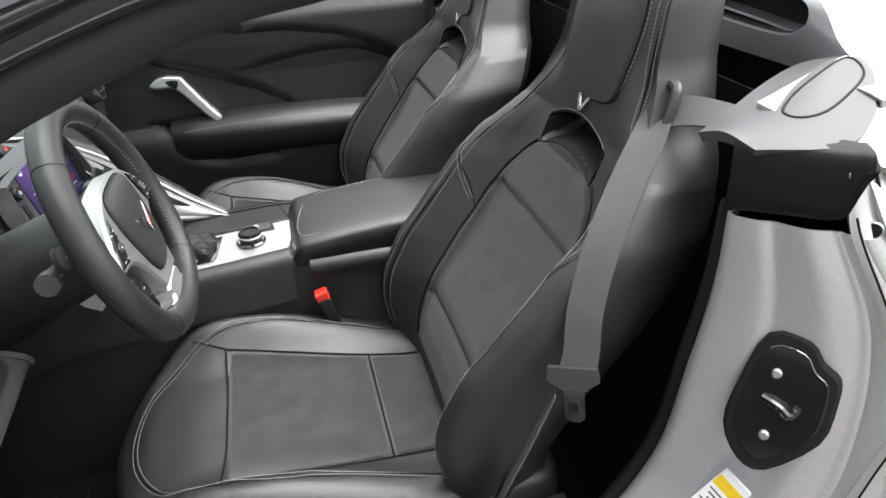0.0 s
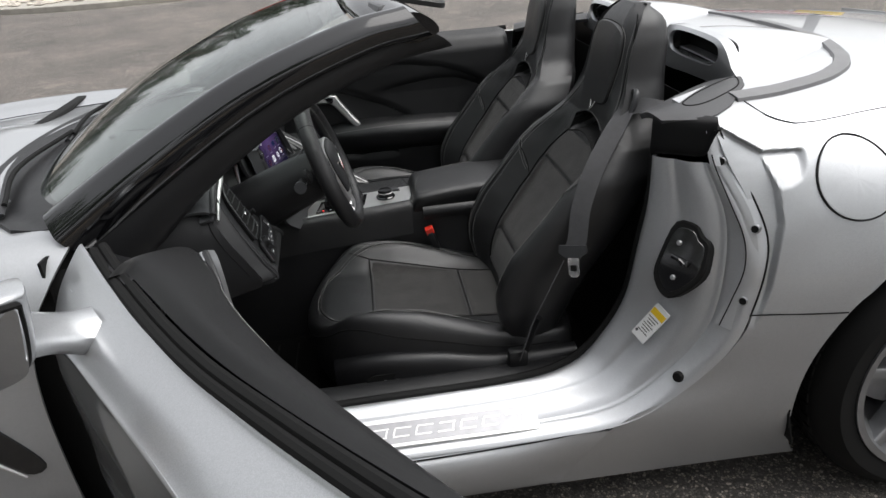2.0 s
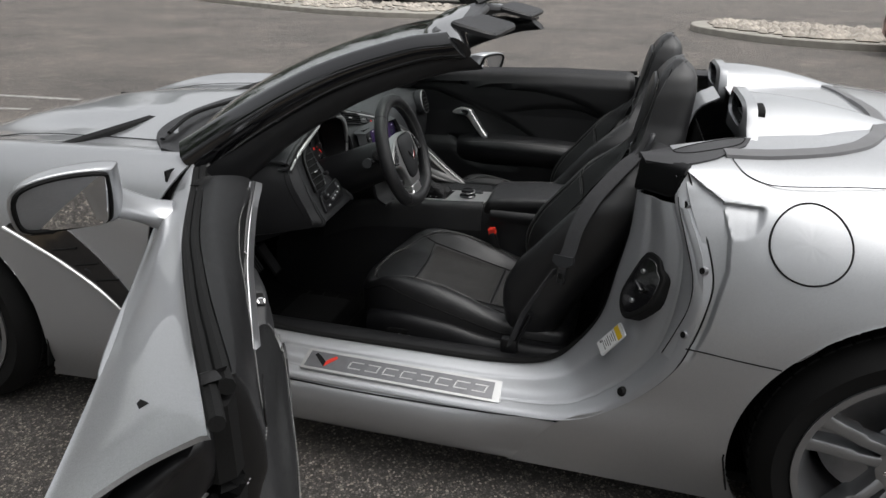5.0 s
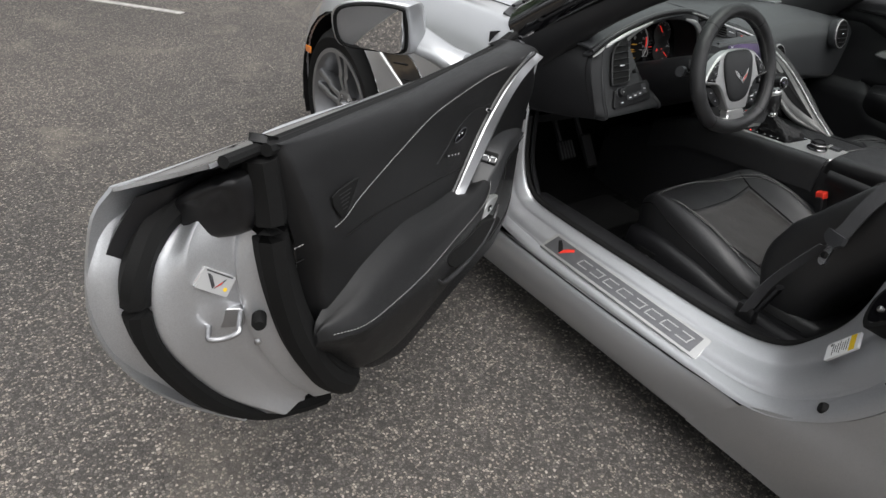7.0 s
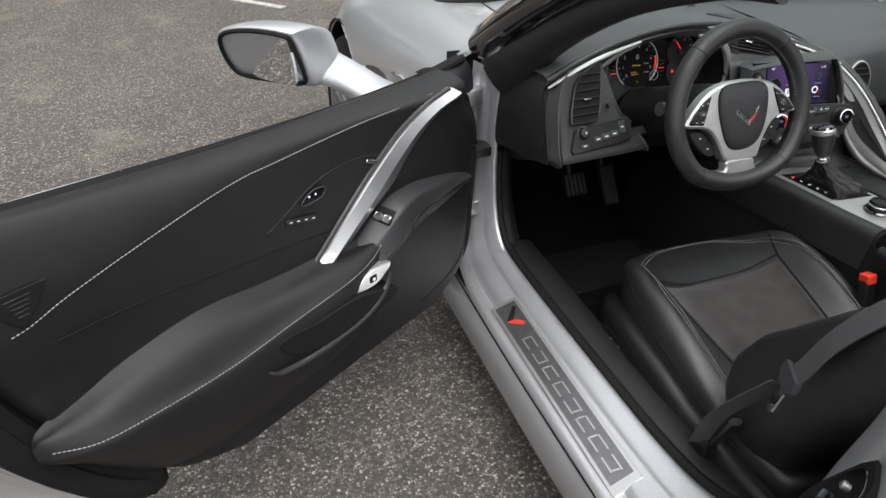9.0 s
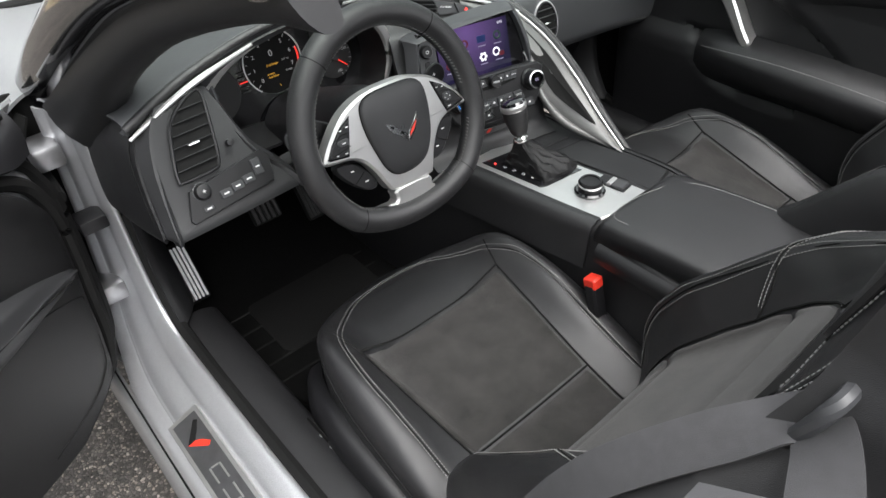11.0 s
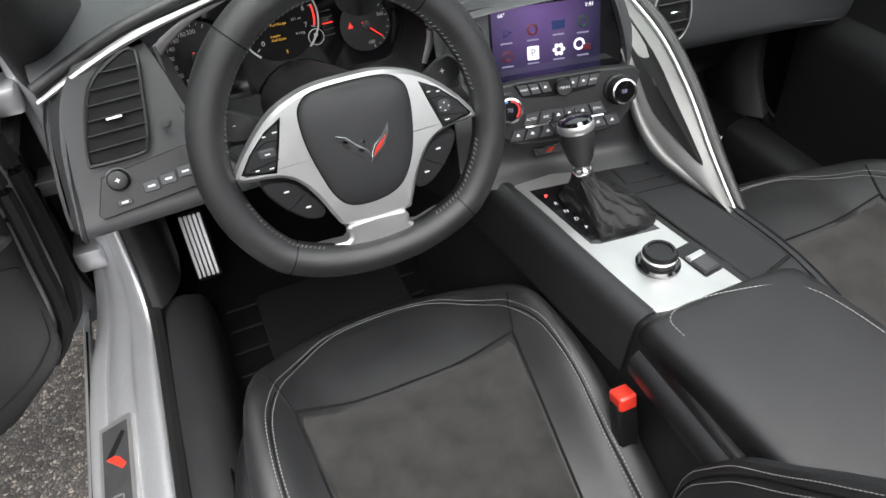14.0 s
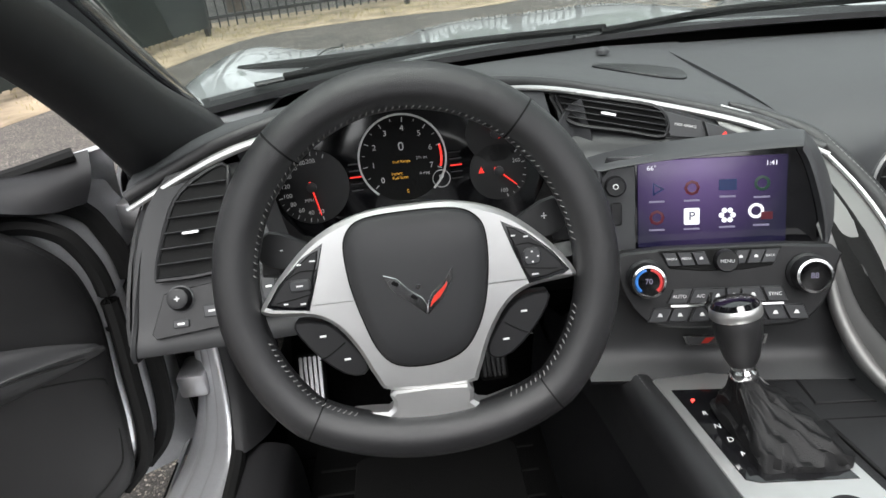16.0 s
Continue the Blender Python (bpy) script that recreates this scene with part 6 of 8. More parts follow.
prism("screen_bezel", [(-.130, -.012), (.126, -.012), (.128, .0), (.122, .06), (.104, .116), (-.118, .112), (-.130, .09)], .002, SM @ Matrix.Translation((0, 0, -.010)), GLOSS, stack, "black screen bezel", .001, base=-.02)
prism("screen_side_plate", [(-.127, -.009), (-.0865, -.009), (-.0865, .101), (-.117, .098), (-.1265, .088)], .006, SM @ Matrix.Translation((0, 0, -.010)), GREYPLASTIC, stack, "dark grey plate beside the screen", .001, base=-.01)


def screen_mat():
    m = glow_mat("lit screen", (.06, .04, .12), 0.6)
    n, l = m.node_tree.nodes, m.node_tree.links
    b = n["Principled BSDF"]
    co, mp, gr, rp = n.new("ShaderNodeTexCoord"), n.new("ShaderNodeMapping"), n.new("ShaderNodeTexGradient"), n.new("ShaderNodeValToRGB")
    gr.gradient_type = "SPHERICAL"
    mp.inputs["Location"].default_value = (.07, 0, -8.0)
    mp.inputs["Scale"].default_value = (10, 0, 10)
    l.new(co.outputs["Object"], mp.inputs["Vector"])
    l.new(mp.outputs["Vector"], gr.inputs["Vector"])
    rp.color_ramp.elements[0].color, rp.color_ramp.elements[1].color = (.004, .003, .016, 1), (.070, .038, .125, 1)
    l.new(gr.outputs["Fac"], rp.inputs["Fac"])
    l.new(rp.outputs["Color"], b.inputs["Emission Color"])
    b.inputs["Base Color"].default_value = (.01, .01, .012, 1)
    b.inputs["Roughness"].default_value = .12
    return m


scr = prism("touch_screen", rrect(.167, .104, .002, cy=.054), .0015, SM @ Matrix.Translation((0, 0, -.005)), screen_mat(), stack, "lit violet touch screen", .0004)
ICON = {"w": glow_mat("white icon", (.55, .55, .60), 0.35), "b": glow_mat("blue icon", (.005, .014, .06), 0.15), "r": glow_mat("red icon", (.06, .006, .012), 0.12), "g": glow_mat("green icon", (.006, .025, .016), 0.15), "d": glow_mat("dim icon", (.12, .11, .16), 0.3)}
TM = SM @ Matrix.Translation((0, .054, -.0032))
prism("screen_icon", rrect(.018, .020, .002, cx=-.022, cy=-.016), .0006, TM, ICON["w"], scr, "white tile", .0002)
text("P", .015, TM @ Matrix.Translation((-.022, -.016, .0008)), mat("icon dark letter", (.02, .02, .05), .5), scr)
for cx, cy, key, n_ in ((-.062, .018, "b", 3), (-.022, .018, "r", 8), (.056, .020, "g", 12), (-.062, -.016, "r", 8), (.050, -.012, "w", 14)):
    lathe("screen_icon", [(.008, 0), (.009, .0005), (.006, .0007), (.0055, .0003)], TM @ Matrix.Translation((cx, cy, 0)), ICON[key], scr, "small round icon", n_, cap=False)
for a in range(6):
    q = TM @ Matrix.Translation((.018, -.016, 0)) @ Matrix.Rotation(radians(60 * a), 4, "Z")
    lathe("screen_icon", [(.0032, 0), (.0032, .0006), (0, .0006)], q @ Matrix.Translation((.0065, 0, 0)), ICON["w"], scr, "white dot", 8)
prism("screen_icon", rrect(.020, .013, .001, cx=.018, cy=.020), .0005, TM, ICON["b"], scr, "dim panel icon", .0001)
prism("screen_icon", rrect(.013, .009, .001, cx=.062, cy=-.018), .0007, TM, ICON["r"], scr, "small dark red icon", .0001)
for cx, cy in ((-.062, .003), (-.022, .003), (.018, .006), (.056, .004), (-.062, -.031), (-.022, -.031), (.018, -.030), (.056, -.029)):
    prism("icon_caption", rrect(.018, .0022, .0005, cx=cx, cy=cy), .0006, TM, ICON["d"], scr, "caption bar", .0001)
text("66°", .008, TM @ Matrix.Translation((-.068, .043, .0006)), ICON["w"], scr)
text("1:41", .008, TM @ Matrix.Translation((.066, .043, .0006)), ICON["w"], scr)
lathe("power_knob", [(.0125, -.004), (.0125, .006), (.0105, .009), (0, .0085)], SM @ Matrix.Translation((-.110, .078, -.003)), PLASTIC, stack, "black power knob", 26)
lathe("power_mark", [(.0022, .0088), (.0028, .0093), (.0034, .0088)], SM @ Matrix.Translation((-.110, .078, -.003)), WHITE, stack, "", 14, cap=False)
prism("source_button", rrect(.013, .028, .003, cx=-.109, cy=.044), .003, SM @ Matrix.Translation((0, 0, -.005)), PLASTIC, stack, "dark button", .0015)
# controls under the screen
LM = frame_at((-.004, 1.489, .698), (.168, -.034, .002), (0, .36, .933))
prism("control_plate", [(-.112, .030), (.0, .033), (.112, .030), (.118, .006), (.110, -.022), (.094, -.046), (.070, -.058), (.0, -.061), (-.070, -.058), (-.094, -.046), (-.110, -.022), (-.118, .006)], .001, LM, PLASTIC, stack, "black control plate", .003, 2, base=-.03)
for s in (-1, 1):
    q = LM @ Matrix.Translation((s * .0857, 0, .001)) @ Matrix.Diagonal((.86, .86, .95, 1))
    kn = lathe("climate_knob", [(.026, 0), (.026, .004), (.0225, .007), (.0225, .024), (.0205, .027), (.018, .027)], q, PLASTIC, stack, "black climate knob", 36, cap=False)
    lathe("knob_bezel", [(.0205, .026), (.0215, .0285), (.0185, .029), (.0178, .027)], q, CHROME, kn, "bright knob ring", 36, cap=False)
    lathe("knob_face", [(.0182, .0262), (0, .0262)], q, GLOSS, kn, "black knob face", 32)
    if s < 0:
        for col, a0, a1 in ((glow_mat("cold blue arc", (.03, .16, .5), .12), 100, 230), (glow_mat("warm red arc", (.5, .04, .04), .12), -50, 80)):
            tube("temperature_arc", [q @ Vector((.0155 * math.cos(a), .0155 * math.sin(a), .0268)) for a in np.radians(np.linspace(a0, a1, 12))], .0016, col, kn, "lit temperature arc", n=1, sides=6)
        text("70", .010, q @ Matrix.Translation((0, 0, .0268)), ICON["d"], kn)
    else:
        text("88", .010, q @ Matrix.Translation((0, 0, .0268)), ICON["d"], kn)
prism("key_strip", [(-.072, .031), (.060, .031), (.050, .010), (.018, .006), (-.022, .006), (-.060, .010)], .0025, LM, RUBBER, stack, "dark strip round the radio keys", .001, base=-.004)
for k, x in enumerate((-.0575, -.0415, -.0255, .0165, .0325, .0475)):
    sh = -.0028 if x < 0 else .0028
    prism("radio_button", [(x - .0072 + sh, .0285), (x + .0072 + sh, .0285), (x + .0072 - sh, .0135), (x - .0072 - sh, .0135)], .005, LM, GREYPLASTIC, stack, "dark grey slanted key", .001, base=-.002)
    if k in (0, 1, 5):
        text(("RADIO", "MEDIA", "", "", "", "BACK")[k], .0038, LM @ Matrix.Translation((x, .0215, .0053)), WHITE, stack)
    else:
        prism("button_mark", [(x - .002, .0198), (x + .002, .0198), (x + .002, .0218), (x, .0235), (x - .002, .0218)], .0053, LM, WHITE, stack, "", .0001)
lathe("menu_knob", [(.0125, 0), (.0125, .012), (.011, .0145), (0, .014)], LM @ Matrix.Translation((0, .018, .001)), PLASTIC, stack, "black menu knob", 28)
text("MENU", .0055, LM @ Matrix.Translation((0, .018, .0156)), WHITE, stack)
for row, xs in ((-.022, (-.050, -.027, -.0085, .0085, .029, .052)), (-.043, (-.072, -.05, -.026, .028, .052, .074))):
    for k, x in enumerate(xs):
        hw, sh = (.0079, 0) if abs(x) < .01 else (.0104, .0035 * (-1 if x > 0 else 1))
        prism("climate_button", [(x - hw + sh, row + .0085), (x + hw + sh, row + .0085), (x + hw - sh, row - .0085), (x - hw - sh, row - .0085)], .004, LM, GREYPLASTIC, stack, "dark grey button", .0015)
        if row == -.022 and k in (0, 1, 5):
            text(("AUTO", "A/C", "", "", "", "SYNC")[k], .0055, LM @ Matrix.Translation((x, row, .0043)), WHITE, stack)
        else:
            prism("button_mark", [(x - .0030, row - .0018), (x + .0030, row - .0018), (x + .0012, row + .0022), (x - .0012, row + .0022)], .0044, LM, WHITE, stack, "", .0001)
for s in (-1, 1):
    tube("control_trim", [LM @ Vector((s * x, y, .0045)) for x, y in ((.060, -.0325), (.03, -.0325), (.021, -.030), (.016, -.018))], .0021, CHROME, stack, "bright trim", n=3, sides=6)
    tube("control_trim", [LM @ Vector((s * x, y, .0045)) for x, y in ((.024, -.0325), (.018, -.042), (.014, -.050))], .0019, CHROME, stack, "bright trim", n=3, sides=6)
BM = frame_at((0.005, 1.497, .607), (.168, -.03, 0), (0, .35, .93))
prism("console_badge", [(-.048, .006), (.048, .006), (.045, -.007), (-.045, -.007)], .004, BM @ Matrix.Translation((0, 0, .004)), CHROME, stack, "bright badge plate", .001)
prism("console_badge_field", [(-.045, .004), (.045, .004), (.042, -.005), (-.042, -.005)], .0046, BM @ Matrix.Translation((0, 0, .004)), GREYPLASTIC, stack, "grey badge field", .0005)
prism("console_badge_mark", [(-.028, -.004), (-.022, .003), (-.012, .003), (-.02, -.004)], .0052, BM @ Matrix.Translation((0, 0, .004)), RED, stack, "red badge mark", .0003)
# centre vent with hazard switch
VM = frame_at((-.03, 1.650, .832), (.26, -.055, -.062), (0, .3, .95))
prism("vent_bay", [(-.135, .024), (-.03, .022), (.05, .016), (.13, -.006), (.115, -.012), (.0, -.017), (-.105, -.020), (-.125, -.004)], .003, VM, PLASTIC, dash, "black vent bay", .001, 2, base=-.03)
vent("centre_vent", [(-.128, .022), (-.06, .021), (.0, .018), (.012, -.013), (-.04, -.015), (-.10, -.016), (-.118, -.002)], VM @ Matrix.Translation((0, 0, .004)), 4, dash, rim=PLASTIC)
prism("airbag_indicator", [(.004, .017), (.052, .012), (.062, -.009), (.018, -.013)], .007, VM, GREYPLASTIC, dash, "dark grey switch cover", .0012)
prism("hazard_switch", [(.055, .0115), (.082, .008), (.122, -.006), (.066, -.0095)], .007, VM, GREYPLASTIC, dash, "dark grey hazard switch", .0012)
prism("hazard_mark", [(.078, -.003), (.088, -.003), (.083, .004)], .0075, VM, NEEDLE, dash, "red triangle", .0003)
text("PASS AIRBAG", .0045, VM @ Matrix.Translation((.034, .003, .0075)), WHITE, dash)
# passenger vents, dash-top speaker and sun sensor
for x, y, z in ((.272, 1.612, .722), (.60, 1.588, .79)):
    vm = frame_at((x, y, z), (1, -.08, 0), (0, .25, .97))
    prism("vent_shroud", [(p * 1.14, q * 1.14) for p, q in disc(.048, 24, sx=.72)], .008, vm, DASHSKIN, dash, "dark vent shroud", .004, base=-.02)
    tube("vent_ring", [vm @ Vector((p * 1.03, q * 1.03, .009)) for p, q in disc(.048, 24, sx=.70)], .0022, SATIN, dash, "satin vent ring", n=1, sides=6, closed=True)
    vent("passenger_vent", disc(.046, 16, sx=.68), vm @ Matrix.Translation((0, 0, .0085)), 5, dash, rim=PLASTIC)


def dash_z(x, y):
    yf, zf, yb, zb = (float(np.interp(x, A_[:, 0], A_[:, k])) for A_, k in ((F0, 1), (F0, 2), (B0, 1), (B0, 2)))
    t = (yf - y) / (yf - yb)
    return zf + (zb - zf) * t + float(np.interp(t, (0, .35, .7, .92, 1), (0, .004, .01, .01, 0)))


SPK = cr(np.array([(-.055, 1.862), (-.02, 1.885), (.05, 1.88), (.08, 1.855), (.066, 1.80), (.03, 1.785), (-.02, 1.81)]), 4, True)
bm = bmesh.new()
for t, up_ in ((1.0, -.002), (1.0, .0025), (.965, .004)):
    c = SPK.mean(0)
    ring_ = [bm.verts.new((x, y, dash_z(x, y) + up_)) for x, y in c + (SPK - c) * t]
    if t == 1.0 and up_ < 0:
        prev_ = ring_
        continue
    for j in range(len(ring_)):
        bm.faces.new([prev_[j], prev_[(j + 1) % len(ring_)], ring_[(j + 1) % len(ring_)], ring_[j]])
    prev_ = ring_
bm.faces.new(prev_)
obj("dash_speaker", bm, PLASTIC, dash, "black speaker grille")
lathe("sun_sensor", [(.012, 0), (.011, .006), (.006, .010), (0, .011)], Matrix.Translation((0.0, 2.0, .853)), GREYPLASTIC, dash, "", 20)

# ---- body details ----
def near(g, y, z):
    """The x of a side panel at a height and a place along the car."""
    P_ = g.reshape(-1, 3)
    k = np.argsort((P_[:, 1] - y) ** 2 + (P_[:, 2] - z) ** 2)[:16]
    w = 1 / ((P_[k, 1] - y) ** 2 + (P_[k, 2] - z) ** 2 + 4e-5)
    return float((P_[k, 0] * w).sum() / w.sum())


DG = cgrid(DECK, 8, 8)
TOPS = np.concatenate([DG.reshape(-1, 3), QG[-1][:, -40:].reshape(-1, 3), QG[1][:, -40:].reshape(-1, 3)])


def top_z(x, y):
    """Height of the car's upper skin behind the seats."""
    d = (TOPS[:, 0] - x) ** 2 + (TOPS[:, 1] - y) ** 2
    k = np.argsort(d)[:24]
    k = k[np.argsort(-TOPS[k, 2])][:10]
    w = 1 / (d[k] + 1e-5)
    return float((TOPS[k, 2] * w).sum() / w.sum())


for s in (-1, 1):
    g = QG[s]
    # fuel door on the driver's side
    if s < 0:
        circ = [(.303 + .080 * math.cos(a), .826 + .0745 * math.sin(a)) for a in np.linspace(0, 2 * math.pi, 40, endpoint=False)]
        fd = tube("fuel_door", [(near(g, y, z) - .001, y, z) for y, z in circ], .0022, RUBBER, car, "round fuel door with a dark gap round it", n=1, sides=6, closed=True)
        bm = bmesh.new()
        rows_ = []
        for t in (.965, .9, .6, .3, .03):
            rows_.append([bm.verts.new((near(g, .302 + (y - .302) * t, .828 + (z - .828) * t) - .003, .302 + (y - .302) * t, .828 + (z - .828) * t)) for y, z in circ])
        for u, v in zip(rows_, rows_[1:]):
            for j in range(len(u)):
                bm.faces.new([u[j], u[(j + 1) % len(u)], v[(j + 1) % len(u)], v[j]])
        bm.faces.new(rows_[-1])
        obj("fuel_door_panel", bm, SILVER, fd, "silver fuel door panel")
    tube("panel_gap", [(near(g, y, .564) + s * .0005, y, .564 - .01 * (.52 - y)) for y in (.52, .46, .40, .36, .322)], .0016, RUBBER, car, "dark panel gap", sides=6)
    # dark band round the tonneau cover
    band = cr(np.array([(s * .652, .478), (s * .644, .42), (s * .635, .362), (s * .614, .27), (s * .585, .21), (s * .53, .150), (s * .42, .095), (s * .28, .06), (s * .14, .045), (0, .045)]), 6)
    tn = np.gradient(band, axis=0)
    tn /= np.linalg.norm(tn, axis=1, keepdims=True)
    tn = np.stack([-tn[:, 1], tn[:, 0]], 1)
    bg = np.array([[(*(p + n_ * w), top_z(*(p + n_ * w)) + h) for w, h in ((-.017, -.004), (-.0155, .0035), (0, .004), (.0155, .0035), (.017, -.004))] for p, n_ in zip(band, tn)])
    obj("tonneau_band", sheet_bm(bg, .003, s < 0), TRIMGREY, car, "dark grey band round the tonneau cover")
    tube("deck_gap", [(s * x, y, top_z(s * x, y) - .001) for x, y in ((.662, .462), (.690, .456), (.726, .435), (.745, .395), (.753, .355), (.751, .29), (.745, .235), (.729, .105), (.715, -.05), (.70, -.2), (.66, -.6))], .0014, RUBBER, car, "dark panel gap", sides=5)
    # headrest nacelle
    NX = (-.15, -.19, -.25, -.33, -.42, -.50, -.56)
    rows = [[(s * (.33 + (-x - .33) * float(np.interp(y, (.034, .13, .225, .32, .405), (.2, .42, .65, .87, 1)))), y, z) for x, z in zip(NX, zs)] for y, zs in ((.405, (.985, 1.026, 1.045, 1.05, 1.036, 1.0, .965)), (.32, (.99, 1.022, 1.042, 1.048, 1.034, 1.004, .975)), (.225, (.992, 1.014, 1.032, 1.037, 1.024, 1.0, .98)), (.13, (.994, 1.004, 1.015, 1.018, 1.008, .99, .975)), (.034, (.985, .99, .992, .992, .986, .975, .965)))]
    nac = sheet("headrest_nacelle", rows, SILVER, car, "silver fairing behind the headrest", nu=5, nv=5, flip=s > 0)
    # its front face, with a deep black air opening
    face = [(.14, .985), (.165, 1.040), (.21, 1.054), (.30, 1.057), (.43, 1.054), (.488, 1.038), (.53, .998), (.575, .970), (.55, .948), (.44, .945), (.30, .942), (.16, .94)]
    hole = [(.208, 1.012), (.212, 1.028), (.240, 1.042), (.31, 1.046), (.41, 1.043), (.455, 1.036), (.468, 1.020), (.460, 1.002), (.43, .988), (.36, .985), (.26, .987), (.218, .996)]
    fo, fh = cr(np.array(face), 4, True), cr(np.array(hole), 4, True)
    fh = np.roll(fh, -int(np.argmin(np.hypot(*(fh - fo[0]).T))), 0)
    loops = [[(s * x, y, z) for x, z in lp] for lp, y in ((fo, .395), (fo, .412), (fo * .985 + fo.mean(0) * .015, .42), (fh * 1.05 - fh.mean(0) * .05, .427), (fh, .421), (fh, .40))]
    obj("nacelle_face", tube_loops(loops), SILVER, nac, "silver fairing face")
    obj("nacelle_opening", tube_loops([[(s * x, y, z) for x, z in fh] for y in (.4195, .372)] + [[(s * (fh[:, 0].mean() + (x - fh[:, 0].mean()) * .05), .372, 1.01) for x, z in fh]]), RUBBER, nac, "black air opening")
    # grey trim pad and black corner cap above the pillar
    tt = sheet("tonneau_trim", [[(s * x, y, z) for x, y, z in r] for r in (((.698, .655, .944), (.66, .668, .953), (.62, .672, .94)), ((.736, .580, .951), (.665, .60, .962), (.595, .62, .95)), ((.694, .507, .959), (.61, .525, .974), (.545, .54, .958)), ((.655, .472, .966), (.57, .46, .981), (.515, .47, .968)), ((.60, .425, .976), (.55, .41, .984), (.50, .41, .970)))], DARKGREY, car, "dark grey tonneau trim", nu=5, nv=5, thick=.012)
    bpy.context.view_layer.update()

    def on_trim(x, y):
        hit_, q, _, _ = tt.ray_cast((s * x, y, 1.3), (0, 0, -1))
        return (s * x, y, q[2] if hit_ else .965)

    pad = cr(np.array([(.655, .592), (.625, .56), (.59, .50), (.558, .44), (.562, .425), (.60, .44), (.635, .485), (.672, .55), (.675, .585)]), 4, True)
    tube("trim_gap", [on_trim(x, y) for x, y in pad], .0018, RUBBER, tt, "dark gap round the trim pad", n=1, sides=6, closed=True)
    foot = ((.686, .672, .868), (.692, .667, .870), (.701, .658, .873), (.735, .620, .875), (.764, .588, .879), (.771, .580, .905), (.774, .573, .932))
    capg = [[(s * (x - p), y - q, z + (.952 - z) * t) for x, y, z in foot] for t, p, q in ((0, .003, .002), (.12, 0, 0), (.5, .003, .003), (.85, .008, .006), (.97, .016, .010), (1.02, .035, .018))]
    sheet("pillar_cap", capg, GLOSSCAP, car, "black plastic pillar cap", nu=3, nv=3, thick=.006, flip=s < 0)
    # screwed flange along the jamb's outer side
    fl = (((.757, .586, .930), (.757, .581, .934), (.756, .572, .938), (.758, .562, .940)),
          ((.772, .580, .868), (.776, .572, .872), (.776, .555, .874), (.773, .535, .874)),
          ((.800, .556, .800), (.808, .548, .800), (.818, .525, .798), (.822, .502, .796)),
          ((.833, .530, .722), (.842, .523, .722), (.850, .502, .722), (.855, .482, .722)),
          ((.848, .530, .655), (.857, .522, .655), (.868, .505, .655), (.873, .488, .655)),
          ((.848, .550, .585), (.858, .543, .582), (.872, .523, .578), (.880, .506, .575)),
          ((.850, .572, .530), (.860, .564, .526), (.876, .545, .520), (.885, .530, .515)))
    fg = cgrid([[(s * x, y, z) for x, y, z in r] for r in fl], 5, 6)
    if s < 0:
        flange = obj("jamb_flange", sheet_bm(fg, .012), JAMB, car, "silver screwed flange on the jamb")
        tube("flange_gap", [tuple(q) for q in fg[4:, 5]], .0014, RUBBER, flange, "dark joint line", n=1, sides=6)
        tube("flange_gap", [tuple(q) for q in fg[:, -1]], .0022, RUBBER, flange, "dark joint line", n=1, sides=6)

sheet("waterfall_panel", [[(x, y, z) for x in (-.11, -.05, 0, .05, .11)] for y, z in ((.44, 1.0), (.50, .96), (.525, .86), (.53, .72))], SILVER, car, "silver panel between the headrests", nu=4)

# door jamb hardware, driver's side
JT, JU = Vector((-.757, -.654, 0)), Vector((.37, -.165, .91))
JM = frame_at((-.772, .612, .648), JT, JU) @ Matrix.Translation((0, 0, .012))
bez = [(1.06 * p, 1.05 * q) for p, q in [(-.03, .075), (.012, .078), (.03, .058), (.048, .045), (.052, .018), (.046, -.03), (.002, -.08), (-.028, -.078), (-.052, -.042), (-.048, .01)]]
lb = prism("latch_bezel", bez, .012, JM, RUBBER, car, "black rubber latch bezel", .004, 3, base=-.03)
prism("latch_plate", [(x * .80, y * .82) for x, y in bez], .0135, JM, GLOSS, lb, "gloss black latch plate", .001, 3)
for x, y in ((-.012, .036), (-.008, -.04)):
    lathe("latch_bolt", [(.006, .012), (.006, .017), (.004, .019), (0, .019)], JM @ Matrix.Translation((x, y, 0)), STEEL, lb, "steel bolt", 12)
tube("latch_claw", [JM @ Vector(p) for p in ((-.02, .004, .016), (.0, .0, .022), (.012, -.008, .02), (.018, .002, .018))], .005, GLOSS, lb, "dark steel latch claw")
LBM = frame_at((-.772, .68, .495), (-.80, -.60, .05), (-.10, -.50, .86)) @ Matrix.Rotation(radians(-30), 4, "Z")
lab = prism("tyre_label", rrect(.040, .094, .003), .0012, LBM @ Matrix.Translation((0, 0, .004)), WHITE, car, "white tyre information label with a yellow band", .0003, base=-.004)
prism("label_band", [(-.019, .021), (.019, .021), (.019, .037), (-.019, .037)], .0016, LBM @ Matrix.Translation((0, 0, .004)), YELLOW, lab, "yellow band", .0001)
for k in range(7):
    prism("label_print", rrect(.030 - .006 * (k % 3), .0022, .0003, cx=-.001, cy=.014 - .0068 * k), .0015, LBM @ Matrix.Translation((0, 0, .004)), GREYPLASTIC, lab, "", .0001)
prism("label_seal", disc(.0035, 12, -.014, -.033), .0016, LBM @ Matrix.Translation((0, 0, .004)), GREYPLASTIC, lab, "", .0001)
